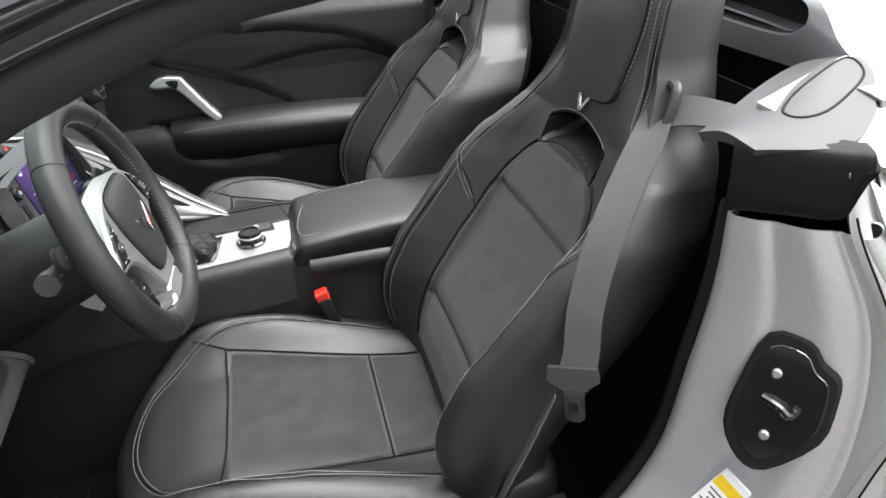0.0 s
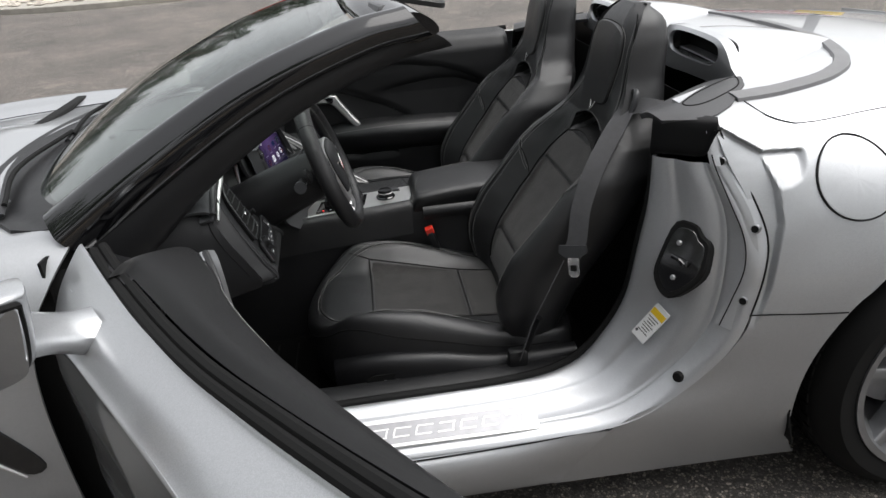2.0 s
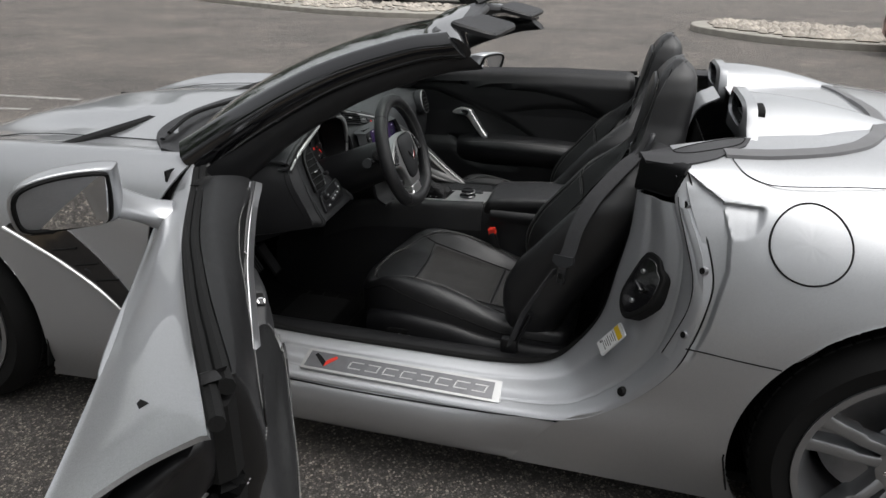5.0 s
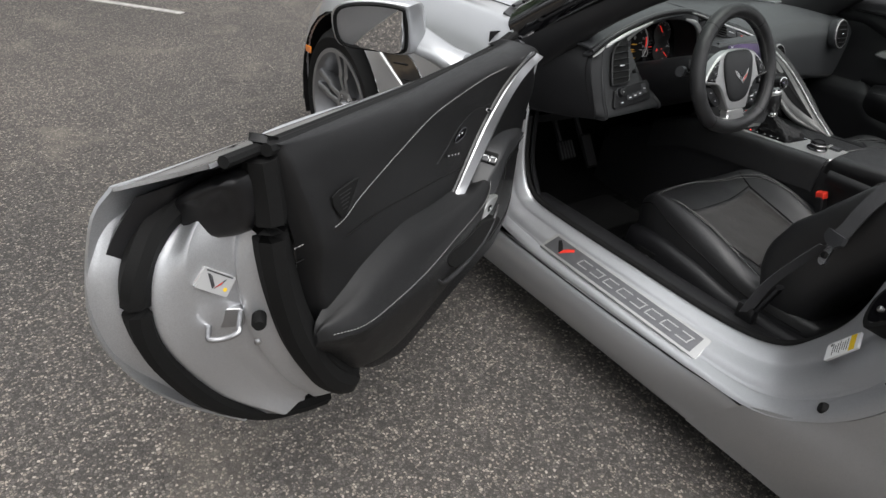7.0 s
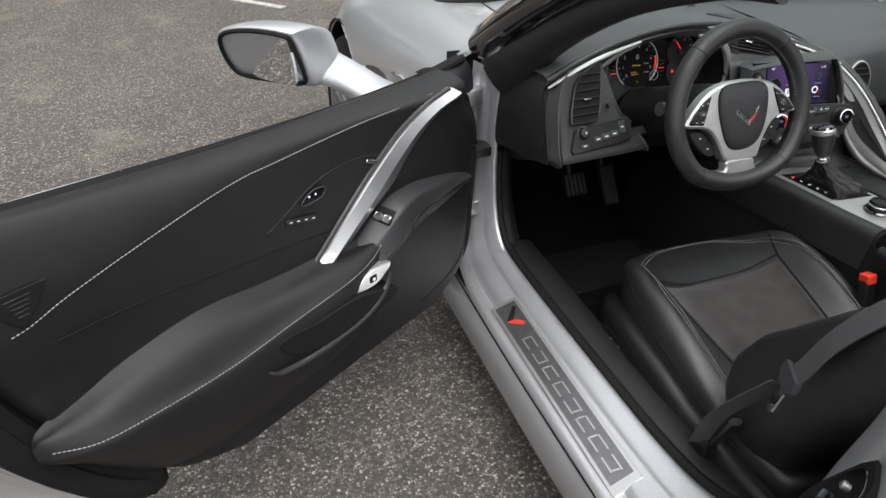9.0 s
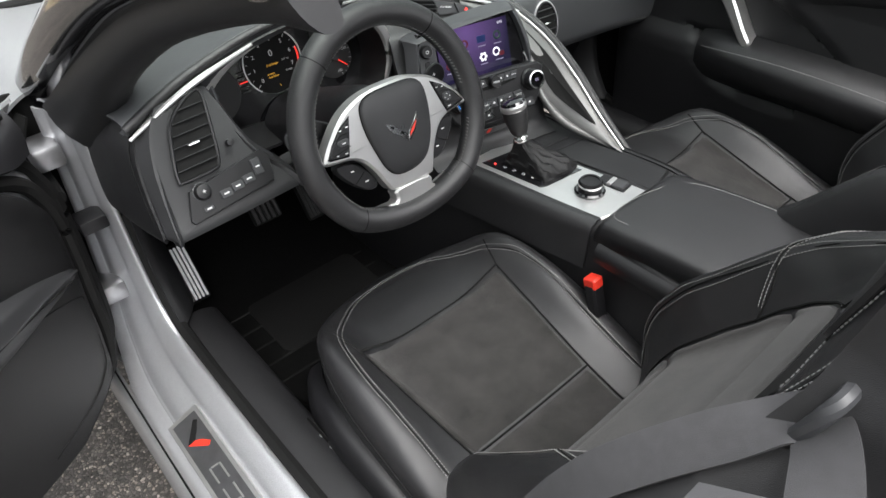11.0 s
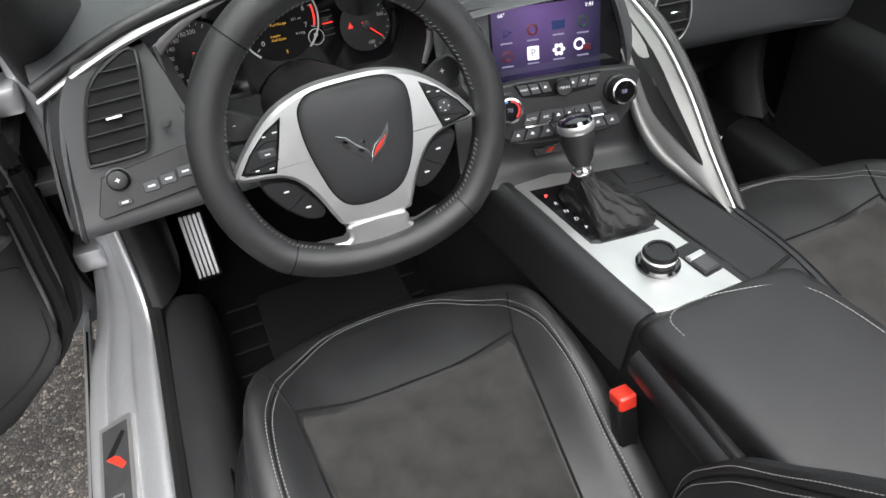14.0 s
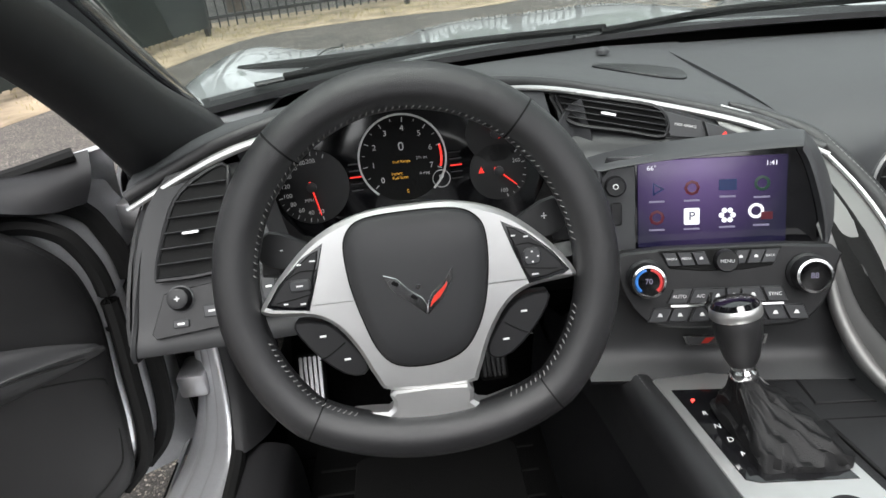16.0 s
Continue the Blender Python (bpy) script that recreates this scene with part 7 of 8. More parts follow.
for p in ((-.776, .556, .869), (-.845, .505, .741), (-.869, .525, .588)):
    sm_ = frame_at(p, JT, (.2, -.1, .95))
    sc = lathe("jamb_screw", [(.0100, -.006), (.0100, .0042), (.0088, .0052), (.0078, .0046)], sm_, STEEL, car, "recessed screw with a bright rim", 16)
    lathe("screw_head", [(.0076, .0048), (.0045, .0046), (.0040, .0015), (0, .0015)], sm_, RUBBER, sc, "dark screw head", 16)
lathe("door_bumper", [(.013, -.01), (.013, .012), (.010, .018), (0, .019)], frame_at((-.842, .634, .393), (-.75, -.62, .2), (.3, -.1, .9)), RUBBER, car, "black rubber door bumper", 18)

# sill plate: bright frame, dark brushed field, plain bars for the lettering, small winged mark
S0, S1, S2, S3 = Vector((-.752, 1.527, .3095)), Vector((-.757, .953, .3045)), Vector((-.811, .952, .2735)), Vector((-.815, 1.537, .2815))
PMX = frame_at((S0 + S1 + S2 + S3) / 4, (S1 - S0), ((S0 + S1) / 2 - (S2 + S3) / 2))
if PMX.col[2][2] < 0:
    PMX = PMX @ Matrix.Rotation(math.pi, 4, "X")
sp_ = prism("sill_plate", [(-.293, -.034), (.288, -.034), (.292, -.03), (.288, .034), (-.284, .034), (-.288, .03)], .0062, PMX, SATIN, car, "brushed steel sill plate", .001, base=-.02)
FIELD = mat("brushed grey field", (0.24, 0.24, 0.25), 0.34, 0.9, grain=0.1, scale=700, var=0.1, vscale=40)
prism("plate_field", [(-.283, -.026), (.270, -.026), (.270, .026), (-.276, .026)], .0068, PMX, FIELD, sp_, "dark brushed field", .0004)
for k in range(8):
    x0 = -.150 + k * .052
    for y0, y1 in ((-.012, -.0085), (.0085, .012)):
        prism("plate_mark", [(x0 + y0 * .3, y0), (x0 + .038 + y0 * .3, y0), (x0 + .038 + y1 * .3, y1), (x0 + y1 * .3, y1)], .0074, PMX, SATIN, sp_, "bright plain bar", .0003)
    u0 = x0 + (.034 if k % 3 == 1 else 0)
    prism("plate_mark", [(u0 - .0036, -.0075), (u0 + .0004, -.0075), (u0 + .0048, .0075), (u0 + .0008, .0075)], .0074, PMX, SATIN, sp_, "bright plain bar", .0003)
prism("plate_wing", [(-.225, -.020), (-.262, .014), (-.255, .021), (-.238, .010), (-.222, -.004)], .0074, PMX, RUBBER, sp_, "black wing mark", .0003)
prism("plate_wing", [(-.225, -.020), (-.19, .012), (-.196, .020), (-.214, .008), (-.224, -.004)], .0074, PMX, RED, sp_, "red wing mark", .0003)
tube("sill_gap", [(-.735, 1.70, .3165), (-.733, 1.3, .3155), (-.733, 1.0, .3165), (-.74, .86, .325)], .0014, RUBBER, car, "dark sill joint", sides=5)
tube("rocker_gap", [(-.834, 1.80, .262), (-.838, 1.4, .2525), (-.8395, 1.0, .258), (-.845, .85, .272)], .002, RUBBER, car, "dark rocker joint", sides=5)

# fender vent behind the front wheel, with a bright blade and a small badge
g = FG[-1]
VT = [(2.385, .650), (2.235, .676), (2.13, .60), (2.04, .50), (1.99, .42), (2.03, .405), (2.115, .485), (2.22, .56)]
bm = bmesh.new()
ctr = np.mean(VT, 0)
vv = cr(np.array(VT), 4, True)
rows_ = [[bm.verts.new((near(g, y, z) - e, y, z)) for y, z in ctr + (vv - ctr) * t] for t, e in ((1, .0), (.99, .004), (.6, .0045), (.05, .0045))]
for u, v in zip(rows_, rows_[1:]):
    for j in range(len(u)):
        bm.faces.new([u[j], u[(j + 1) % len(u)], v[(j + 1) % len(u)], v[j]])
fv = obj("fender_vent", bm, GLOSS, car, "black fender vent")
tube("vent_blade", [(near(g, y, z) - .006, y, z) for y, z in ((2.385, .650), (2.30, .605), (2.22, .556), (2.115, .48), (2.03, .40))], [.007, .006, .005, .005, .003], SATIN, fv, "bright vent blade", sides=8)
for k in range(4):
    y, z = 2.30 - .06 * k, .635 - .042 * k
    tube("vent_slat", [(near(g, y, z) - .005, y, z), (near(g, y - .07, z + .01) - .006, y - .07, z + .01)], .003, RUBBER, fv, "", sides=6)
tube("fender_badge", [(near(g, y, z) - .004, y, z) for y, z in ((2.17, .70), (2.12, .705), (2.07, .70), (2.02, .698))], [.006, .009, .004, .002], CHROME, car, "small bright fender badge", flat=.5, sides=8)
for s in (-1, 1):
    prism("side_marker", rrect(.05, .03, .008), .006, frame_at((s * .908, 2.995, .50), (0, s, 0), (0, 0, 1)), ORANGE, car, "amber side marker", .002)
    tube("hood_gap", [(s * .565, 2.02, .8475), (s * .545, 2.3, .838), (s * .525, 2.6, .82), (s * .50, 2.85, .776), (s * .45, 3.1, .708)], .0016, RUBBER, car, "dark panel gap", sides=5)

# cowl, wipers, header fittings
for x0, x1 in ((-.60, .02), (-.02, .58)):
    arm_ = tube("wiper_arm", [(x0, 2.0 + .12 * (1 - abs(x0)), .862), ((x0 + x1) / 2, 2.150, .868), (x1, 2.145 - .10 * abs(x1), .868)], .008, PLASTIC, car, "black wiper arm", flat=.6)
    tube("wiper_blade", [(x0 + .05, 2.02 + .10 * (1 - abs(x0)), .868), ((x0 + x1) / 2, 2.135, .876), (x1 + .02, 2.125 - .10 * abs(x1), .874)], .006, RUBBER, arm_, "black wiper blade")
for s in (-1, 1):
    hv = prism("header_pad", [(.0 * s, -.035), (s * .5, -.045), (s * .54, -.02), (s * .5, .02), (0, .035)], .02, Matrix.Translation((s * .02, 1.215, 1.222)) @ Matrix.Rotation(radians(s * 4), 4, "Y"), GREYPLASTIC, car, "grey header pad", .008, 2)
    vis = prism("sun_visor", rrect(.36, .13, .03), .016, frame_at((s * .33, 1.13, 1.20 if s > 0 else 1.195), (1, 0, 0), (0, .97, .22)), VINYL, car, "black sun visor", .006)
tube("roof_latch", [(-.03, 1.22, 1.245), (.02, 1.18, 1.262), (.06, 1.13, 1.268), (.09, 1.10, 1.262)], [.008, .010, .012, .010], PLASTIC, car, "black roof latch handle")
prism("rear_view_mirror", rrect(.24, .065, .025), .02, frame_at((-.02, 1.36, 1.15), (-1, .06, 0), (0, .1, .99)), PLASTIC, car, "black rear-view mirror", .006, base=-.015)

# ---- passenger door inside ----
def line_z(y, pts):
    return float(np.interp(y, [p[0] for p in pts][::-1], [p[1] for p in pts][::-1]))


PU = [(1.68, .862), (1.387, .871), (1.253, .868), (1.087, .860), (.956, .838), (.871, .808), (.814, .778), (.70, .70)]
PM = [(1.27, .749), (1.129, .781), (1.06, .791), (1.0, .797), (.94, .796), (.892, .791), (.826, .766), (.70, .69)]
PL = [(1.56, .845), (1.498, .826), (1.406, .793), (1.303, .757), (1.199, .711), (1.093, .648), (1.0, .59)]
PP = [(1.60, .68), (1.50, .64), (1.454, .595), (1.42, .545), (1.394, .521), (1.34, .505), (1.30, .5), (1.177, .498), (1.155, .508), (1.141, .530), (1.12, .60)]


def step(v, w):
    v = min(1.0, max(0.0, v / w + .5))
    return v * v * (3 - 2 * v)


def trim_x(y, z):
    """Inner face of the passenger door's trim: rolled top, creases, recess round the pull, pocket."""
    x = float(np.interp(z, (.32, .45, .56, .64, .74, .82, .88, .915, .93), (.69, .685, .68, .69, .698, .696, .70, .722, .76)))
    u, m_, l_ = line_z(y, PU), line_z(y, PM), line_z(y, PL)
    x -= .012 * step(z - u, .016) * (z < .92)
    x += .004 * math.exp(-((z - u) / .004) ** 2)
    x += .012 * step(m_ - z, .018) * step(1.20 - y, .12) * step(z - l_, .03)
    x += .020 * step(l_ - z, .016) * step(y - 1.08, .08) * step(z - .60, .04)
    p_ = line_z(y, PP)
    x += .034 * step(z - p_, .014) * step(.625 - z, .03) * step(y - 1.135, .02) * step(1.60 - y, .03)
    return x + (.02 if y in (1.68, .70) else 0)


PI = [[(trim_x(y, z), y, z - .03 * max(0, y - 1.0) / .7 * step(z - .875, .02)) for y in (1.68, *np.linspace(1.665, .715, 64), .70)] for z in (.32, *np.linspace(.34, .60, 40), *np.linspace(.606, .91, 60), .918, .925, .93)]
obj("passenger_trim_panel", sheet_bm(np.array(PI), .02), VINYL, pdoor, "black passenger door trim panel with pressed creases")
PA = [[(.70 - w * p, y, z + q) for p, q in ((0, .02), (.05, .022), (.085, .0), (.09, -.03), (.06, -.08), (0, -.11))] for y, z, w in ((1.44, .60, .45), (1.36, .615, .8), (1.2, .62, 1), (1.0, .615, 1), (.85, .605, .8), (.78, .60, .4))]
obj("passenger_armrest", rings_bm(PA, 4, 3), LEATHER, pdoor, "black leather armrest")
stitches([(.612, y, z) for y, z in ((1.40, .622), (1.2, .632), (1.0, .628), (.84, .616))], pdoor, r=.0008)
PHM = frame_at((.672, 1.39, .70), (0, -1, 0), (.10, 0, .995))
ph = prism("pull_handle", [(1.39 - y, z - .70) for y, z in ((1.466, .742), (1.435, .762), (1.386, .758), (1.370, .738), (1.322, .670), (1.298, .640), (1.314, .628), (1.343, .656), (1.388, .712), (1.412, .730), (1.45, .732))], .020, PHM, SATIN, pdoor, "satin metal door pull", .005, 3, base=-.035)
prism("lock_button", [(1.39 - y, z - .70) for y, z in ((1.425, .750), (1.392, .750), (1.400, .728))], .022, PHM, GLOSS, ph, "black triangular lock button", .001, 2)
for lift in (.004, -.004):
    stitches([(trim_x(y, line_z(y, PU) + lift) - .0015, y, line_z(y, PU) + lift) for y in np.linspace(1.66, .76, 40)], pdoor, n=2, r=.0007, up=(-1, 0, 0))
tube("passenger_belt_seal", [(.77, 1.80, .868), (.772, 1.4, .892), (.77, 1.0, .922), (.755, .68, .942)], .009, RUBBER, pdoor, "black rubber belt seal")


# ---- door mirrors ----
def mirror(place, parent):
    """place maps (a along the door, b outward, z) to the world."""
    GL = [(.46, .145, .962), (.49, .215, .966), (.515, .275, .955), (.512, .305, .925), (.488, .312, .865), (.465, .295, .842), (.43, .225, .836), (.405, .165, .836), (.408, .148, .86), (.44, .138, .94)]
    gl = np.array(GL)
    c = gl.mean(0)
    rings = []
    for t, da, dz in ((.93, .0, 0), (1.06, -.002, 0), (1.12, -.02, 0), (1.10, -.06, 0), (.92, -.105, -.004), (.60, -.14, -.012), (.2, -.155, -.016)):
        rings.append([place(*(c + (p - c) * t + (da, 0, dz))) for p in gl])
    hs = obj("door_mirror", rings_bm(rings, 4, 3), SILVER, parent, "silver door mirror")
    g_ = [[place(*(c + (p - c) * t + (.003, 0, 0))) for p in gl] for t in (.02, .5, .93)]
    obj("mirror_rim", tube_bm(cr(np.array([place(*(c + (p - c) * .95 + (.003, 0, 0))) for p in gl]), 4, True), .005, 6, True), RUBBER, parent, "black mirror rim")
    bm = bmesh.new()
    lay = [[bm.verts.new(place(*(c + (p - c) * (.45, .93, .93) + (e - .004, 0, 0)))) for p in cr(gl, 4, True)] for e in (-.002, .004)]
    for j in range(len(lay[0])):
        bm.faces.new([lay[0][j], lay[0][(j + 1) % len(lay[0])], lay[1][(j + 1) % len(lay[0])], lay[1][j]])
    bm.faces.new(lay[1])
    bm.faces.new(lay[0][::-1])
    obj("mirror_glass", bm, MIRROR, parent, "mirror glass", smooth=False)
    st = [[place(a + x * w, b + y * .4 * w, z + q * w) for x, y, q in ((-1, 0, -.6), (-.6, .3, .5), (.3, .3, .7), (1, 0, .2), (.7, -.2, -.6), (-.2, -.2, -.9))] for a, b, z, w in ((.262, .04, .785, .056), (.272, .08, .80, .05), (.30, .12, .832, .046), (.345, .155, .866, .05), (.385, .175, .885, .056))]
    obj("mirror_stalk", rings_bm(st, 4, 3), SILVER, parent, "silver mirror stalk")


mirror(dl, door)
mirror(lambda a, b, z: (.765 + b, 1.83 - a, z), pdoor)

# ---- driver's door details ----
stitches([on_panel(a, z, .0015) for a, z in ((1.236, .766), (1.156, .781), (1.08, .80), (.95, .826), (.8, .848), (.7, .849), (.6, .851), (.5, .854), (.4, .857), (.31, .863))], door, r=.001, up=(.49, -.87, .1))
# thin black tube draws the shade along the panel's fold
tube("panel_crease_shade", [on_panel(a, z, .0) for a, z in ((1.224, .731), (1.12, .738), (.99, .726), (.85, .702), (.69, .676), (.60, .661))], .0016, RUBBER, door, "black line for the shade in a crease", sides=6)
SPL = [(.275, .862), (.34, .842), (.40, .806), (.45, .764), (.51, .713), (.59, .648), (.65, .60), (.69, .574)]
SPR = [(.24, .848), (.29, .828), (.335, .788), (.38, .738), (.41, .698), (.48, .663), (.55, .625), (.65, .558)]
sl, sr = cr(np.array(SPL), 4), cr(np.array(SPR), 4)
bb = [panel_b(p[0], p[1]) - .004 for p in sl]
g_ = np.stack([[dl(*(p * (1 - t) + q * t)[:1], b - e, (p * (1 - t) + q * t)[1]) for p, q, b in zip(sl, sr, bb)] for t, e in ((0, -.012), (.06, .002), (.35, .012), (.7, .004), (1, -.012))], 1)
obj("door_spear_trim", sheet_bm(g_, .006, True), ALLOY, door, "satin aluminium spear trim")
tube("spear_edge", [dl(a + .006, panel_b(a, z) - .002, z + .004) for a, z in SPL], .006, LEATHER, door, "black leather edge", sides=8)
# switch pod: a sloping shelf that runs from the armrest to the front edge
pr = []
for a, zi, bi, br, zr, bl, zl, zb in ((.132, .600, -.06, -.085, .595, -.092, .588, .575), (.15, .615, -.07, -.094, .608, -.102, .595, .57), (.22, .640, -.09, -.110, .632, -.118, .606, .57), (.30, .662, -.095, -.128, .648, -.134, .610, .57), (.37, .673, -.10, -.137, .658, -.142, .614, .565), (.44, .666, -.105, -.150, .650, -.158, .602, .55), (.49, .637, -.106, -.148, .616, -.163, .572, .54), (.54, .603, -.106, -.146, .585, -.160, .56, .53), (.60, .592, -.10, -.125, .575, -.135, .555, .53)):
    pr.append([dl(a, b, z) for b, z in ((-.05, zb), (-.05, zi - .004), (bi + .012, zi), (bi - .004, zi - .001), (br + .006, zr + .004), (br, zr), (br - .004, zr - .007), (bl, zl + .006), (bl, zl), (bl + .02, zb))])
obj("switch_pod", rings_bm(pr, 3, 3), SWITCHGREY, door, "charcoal window switch pod")
# the pod's fold gets its shade from a thin black tube too
tube("pod_crease_shade", [dl(a, b, z) for a, b, z in ((.16, -.106, .592), (.26, -.126, .607), (.355, -.1415, .612), (.40, -.152, .602), (.433, -.1625, .577))], .0016, RUBBER, door, "black line for the shade in a crease", sides=6)
qx, qy = Vector(dl(-.011, -.037, -.006)) - Vector(dl(0, 0, 0)), Vector(dl(-.031, -.003, .019)) - Vector(dl(0, 0, 0))
qm = frame_at(dl(.466, -.1275, .640), qx, qy)
if qm.col[2][2] < 0:
    qm = frame_at(dl(.466, -.1275, .640), -qx, qy)
qm = qm @ Matrix.Translation((0, 0, .004)) @ Matrix.Scale(.62, 4)
prism("switch_recess", rrect(.066, .056, .006), .0015, qm, RUBBER, door, "dark switch recess", .0006, base=-.02)
for k in (-1, 1):
    w_ = prism("window_switch", rrect(.026, .024, .004, cx=k * .016, cy=-.014), .010, qm, GREYPLASTIC, door, "window switch with a bright lip", .002)
    tube("switch_lip", [qm @ Vector((k * .016 + x, y, .0105)) for x, y in ((-.011, -.024), (-.011, -.003), (.011, -.003), (.011, -.024))], .0024, CHROME, door, "bright switch lip", n=3, sides=6)
# door release with bright bezel and lock button
lmx = dframe(.555, -.172, .555)
prism("release_bezel", [(-.051, -.011), (-.034, .005), (0, .019), (.052, .012), (.037, -.007), (.008, -.02), (-.029, -.019)], .005, lmx, SATIN, door, "satin release bezel", .002, 2, base=-.04)
prism("lock_button", rrect(.020, .016, .004, cx=.0, cy=-.002), .0075, lmx, RUBBER, door, "black lock button", .002)
prism("lock_mark", rrect(.006, .006, .001, cx=.0, cy=-.002), .0089, lmx, WHITE, door, "", .0003)
# black plate proud of the armrest, standing in for the pocket's shade
PO = [(.520, .545), (.553, .549), (.611, .541), (.707, .541), (.786, .519), (.825, .501), (.803, .482), (.726, .472), (.624, .477), (.565, .493), (.530, .520)]
prism("pull_pocket_shade", [(a - .66, z - .51) for a, z in PO], .003, dframe(.66, -.184, .51), RUBBER, door, "black plate for the shade of the pull pocket", .002, 3, base=-.06)
tube("pocket_lip", [dl(a, -.183, z) for a, z in ((.830, .499), (.803, .479), (.726, .469), (.624, .474), (.563, .490), (.526, .520), (.512, .548))], [.003, .006, .007, .007, .007, .006, .003], LEATHER, door, "rounded leather pocket lip", n=5, sides=8)
# map pocket line, speaker, memory buttons, small lamp
tube("lower_seam", [on_panel(a, z, .001) for a, z in ((.134, .585), (.20, .59), (.32, .57))], .0014, RUBBER, door, "dark seam", sides=5)
tube("pocket_seam", [on_panel(a, z, .001) for a, z in ((.27, .583), (.159, .55), (.149, .516), (.161, .412), (.183, .379), (.234, .351), (.34, .33))], .0016, RUBBER, door, "dark seam", sides=5)
spf = dframe(1.14, 0, .82)
spf.translation = Vector(on_panel(1.14, .82, .003))
prism("door_speaker", [(-.034, .018), (.03, .024), (.036, .016), (.002, -.028), (-.012, -.026)], .0025, spf, RUBBER, door, "small black speaker grille", .001, 3)
for k in range(5):
    prism("speaker_slot", rrect(.034 - .005 * k, .0018, .0005, cx=.0, cy=.014 - .007 * k), .003, spf, PLASTIC, door, "", .0003)
mf = dframe(.64, 0, .755)
tube("switch_field_edge", [on_panel(a, z, .0008) for a, z in ((.466, .778), (.498, .784), (.535, .788), (.570, .787), (.60, .783), (.631, .775), (.66, .763), (.687, .749), (.715, .737), (.741, .726))], .0014, DOORLEATHER, door, "fine raised edge round the switch field", n=3, sides=6)
tri = [(.606, .764), (.622, .768), (.638, .767), (.652, .760), (.662, .752), (.659, .745), (.640, .7445), (.618, .747), (.610, .752)]
mf.translation = Vector(on_panel(.635, .757, .002))
prism("mirror_switch", [(.635 - a, z - .757) for a, z in tri], .004, mf, GLOSS, door, "black mirror switch", .001, 3)
tube("mirror_switch_rim", [mf @ Vector((.635 - a, z - .757, .0042)) for a, z in tri], .0011, GREYPLASTIC, door, "grey rim of the mirror switch", n=3, sides=6, closed=True)
for k in (-.009, .006):
    prism("mirror_switch_mark", disc(.0022, 10, k, .001), .0046, mf, WHITE, door, "", .0002)
mf.translation = Vector(on_panel(.666, .719, .003))
mf = mf @ Matrix.Rotation(radians(-14 if (mf @ Vector((1, 0, 0)) - mf.translation).x > 0 else 14), 4, "Z")
prism("memory_bar", rrect(.072, .011, .002), .003, mf, PLASTIC, door, "black memory buttons", .001)
for k in range(4):
    prism("memory_mark", rrect(.006, .002, .0006, cx=-.026 + .0175 * k), .0034, mf, WHITE, door, "", .0002)
    prism("memory_gap", rrect(.0012, .010, .0003, cx=-.0347 + .0175 * (k + 1)), .0033, mf, RUBBER, door, "", .0001)
mf = dframe(.64, 0, .755)
mf.translation = Vector(on_panel(.482, .768, .003))
prism("door_lamp", rrect(.034, .008, .003), .003, mf @ Matrix.Rotation(radians(-24), 4, "Z"), CHROME, door, "small bright lamp", .001)
# rear end of the door: sticker, striker and bumper on the slanted jamb
en = (Vector((DA[0], DA[1], 0)) * .78 - Vector((DA[1], -DA[0], 0)) * .62).normalized()
eu = Vector((0, 0, 1))
ex = eu.cross(en).normalized()


def end_frame(a, b, z):
    m = Matrix((ex, eu, en)).transposed().to_4x4()
    m.translation = dl(a, b, z)
    return m


stm = frame_at((-1.8765, 1.1455, .725), (.040, .004, -.032), (-.003, .004, .040)) @ Matrix.Translation((0, 0, .003)) @ Matrix.Scale(.78, 4)
STICKER = mat("dulled white sticker", (.38, .38, .38), .6)
prism("door_sticker", rrect(.076, .044, .003), .003, stm, STICKER, door, "white sticker with a small wing mark", .0004, base=-.012)
for q in ([(-.026, .012), (-.02, .013), (.0, -.010), (-.002, -.014)], [(-.018, .012), (-.014, .010), (.002, -.008), (-.002, -.009)]):
    prism("sticker_mark", q, .0034, stm, GREYPLASTIC, door, "", .0002)
prism("sticker_mark", [(.0, -.013), (.016, .010), (.020, .013), (.014, -.001), (.003, -.012)], .0034, stm, GREYPLASTIC, door, "", .0002)
prism("sticker_mark", [(.002, -.010), (.014, .006), (.012, -.002)], .0037, stm, RED, door, "red wing mark", .0002)
prism("sticker_line", rrect(.062, .003, .0005, cy=.018), .0034, stm, GREYPLASTIC, door, "", .0002)
prism("sticker_seal", disc(.0045, 14, .026, -.008), .0034, stm, YELLOW, door, "yellow seal", .0002)
sk_ = end_frame(1.305, -.036, .645)
prism("striker_plate", rrect(.056, .036, .008), .003, sk_, STEEL, door, "steel striker plate", .001, base=-.012)
tube("striker_loop", [sk_ @ Vector(p) for p in ((.022, .008, 0), (.022, .006, .03), (.020, .0, .042), (.0, -.008, .044), (-.022, -.010, .042), (-.026, -.010, .03), (-.026, -.008, 0))], .0048, STEEL, door, "bright striker loop", n=4, sides=10)
for dx, dz in ((-.055, .022), (.045, -.055)):
    lathe("jamb_screw", [(.006, 0), (.006, .003), (.003, .005), (0, .005)], sk_ @ Matrix.Translation((dx, dz, -.002)), STEEL, door, "steel screw", 12)
lathe("door_bumper", [(.012, -.01), (.012, .012), (.009, .018), (0, .018)], end_frame(1.279, -.080, .642), RUBBER, door, "black rubber bumper", 16)
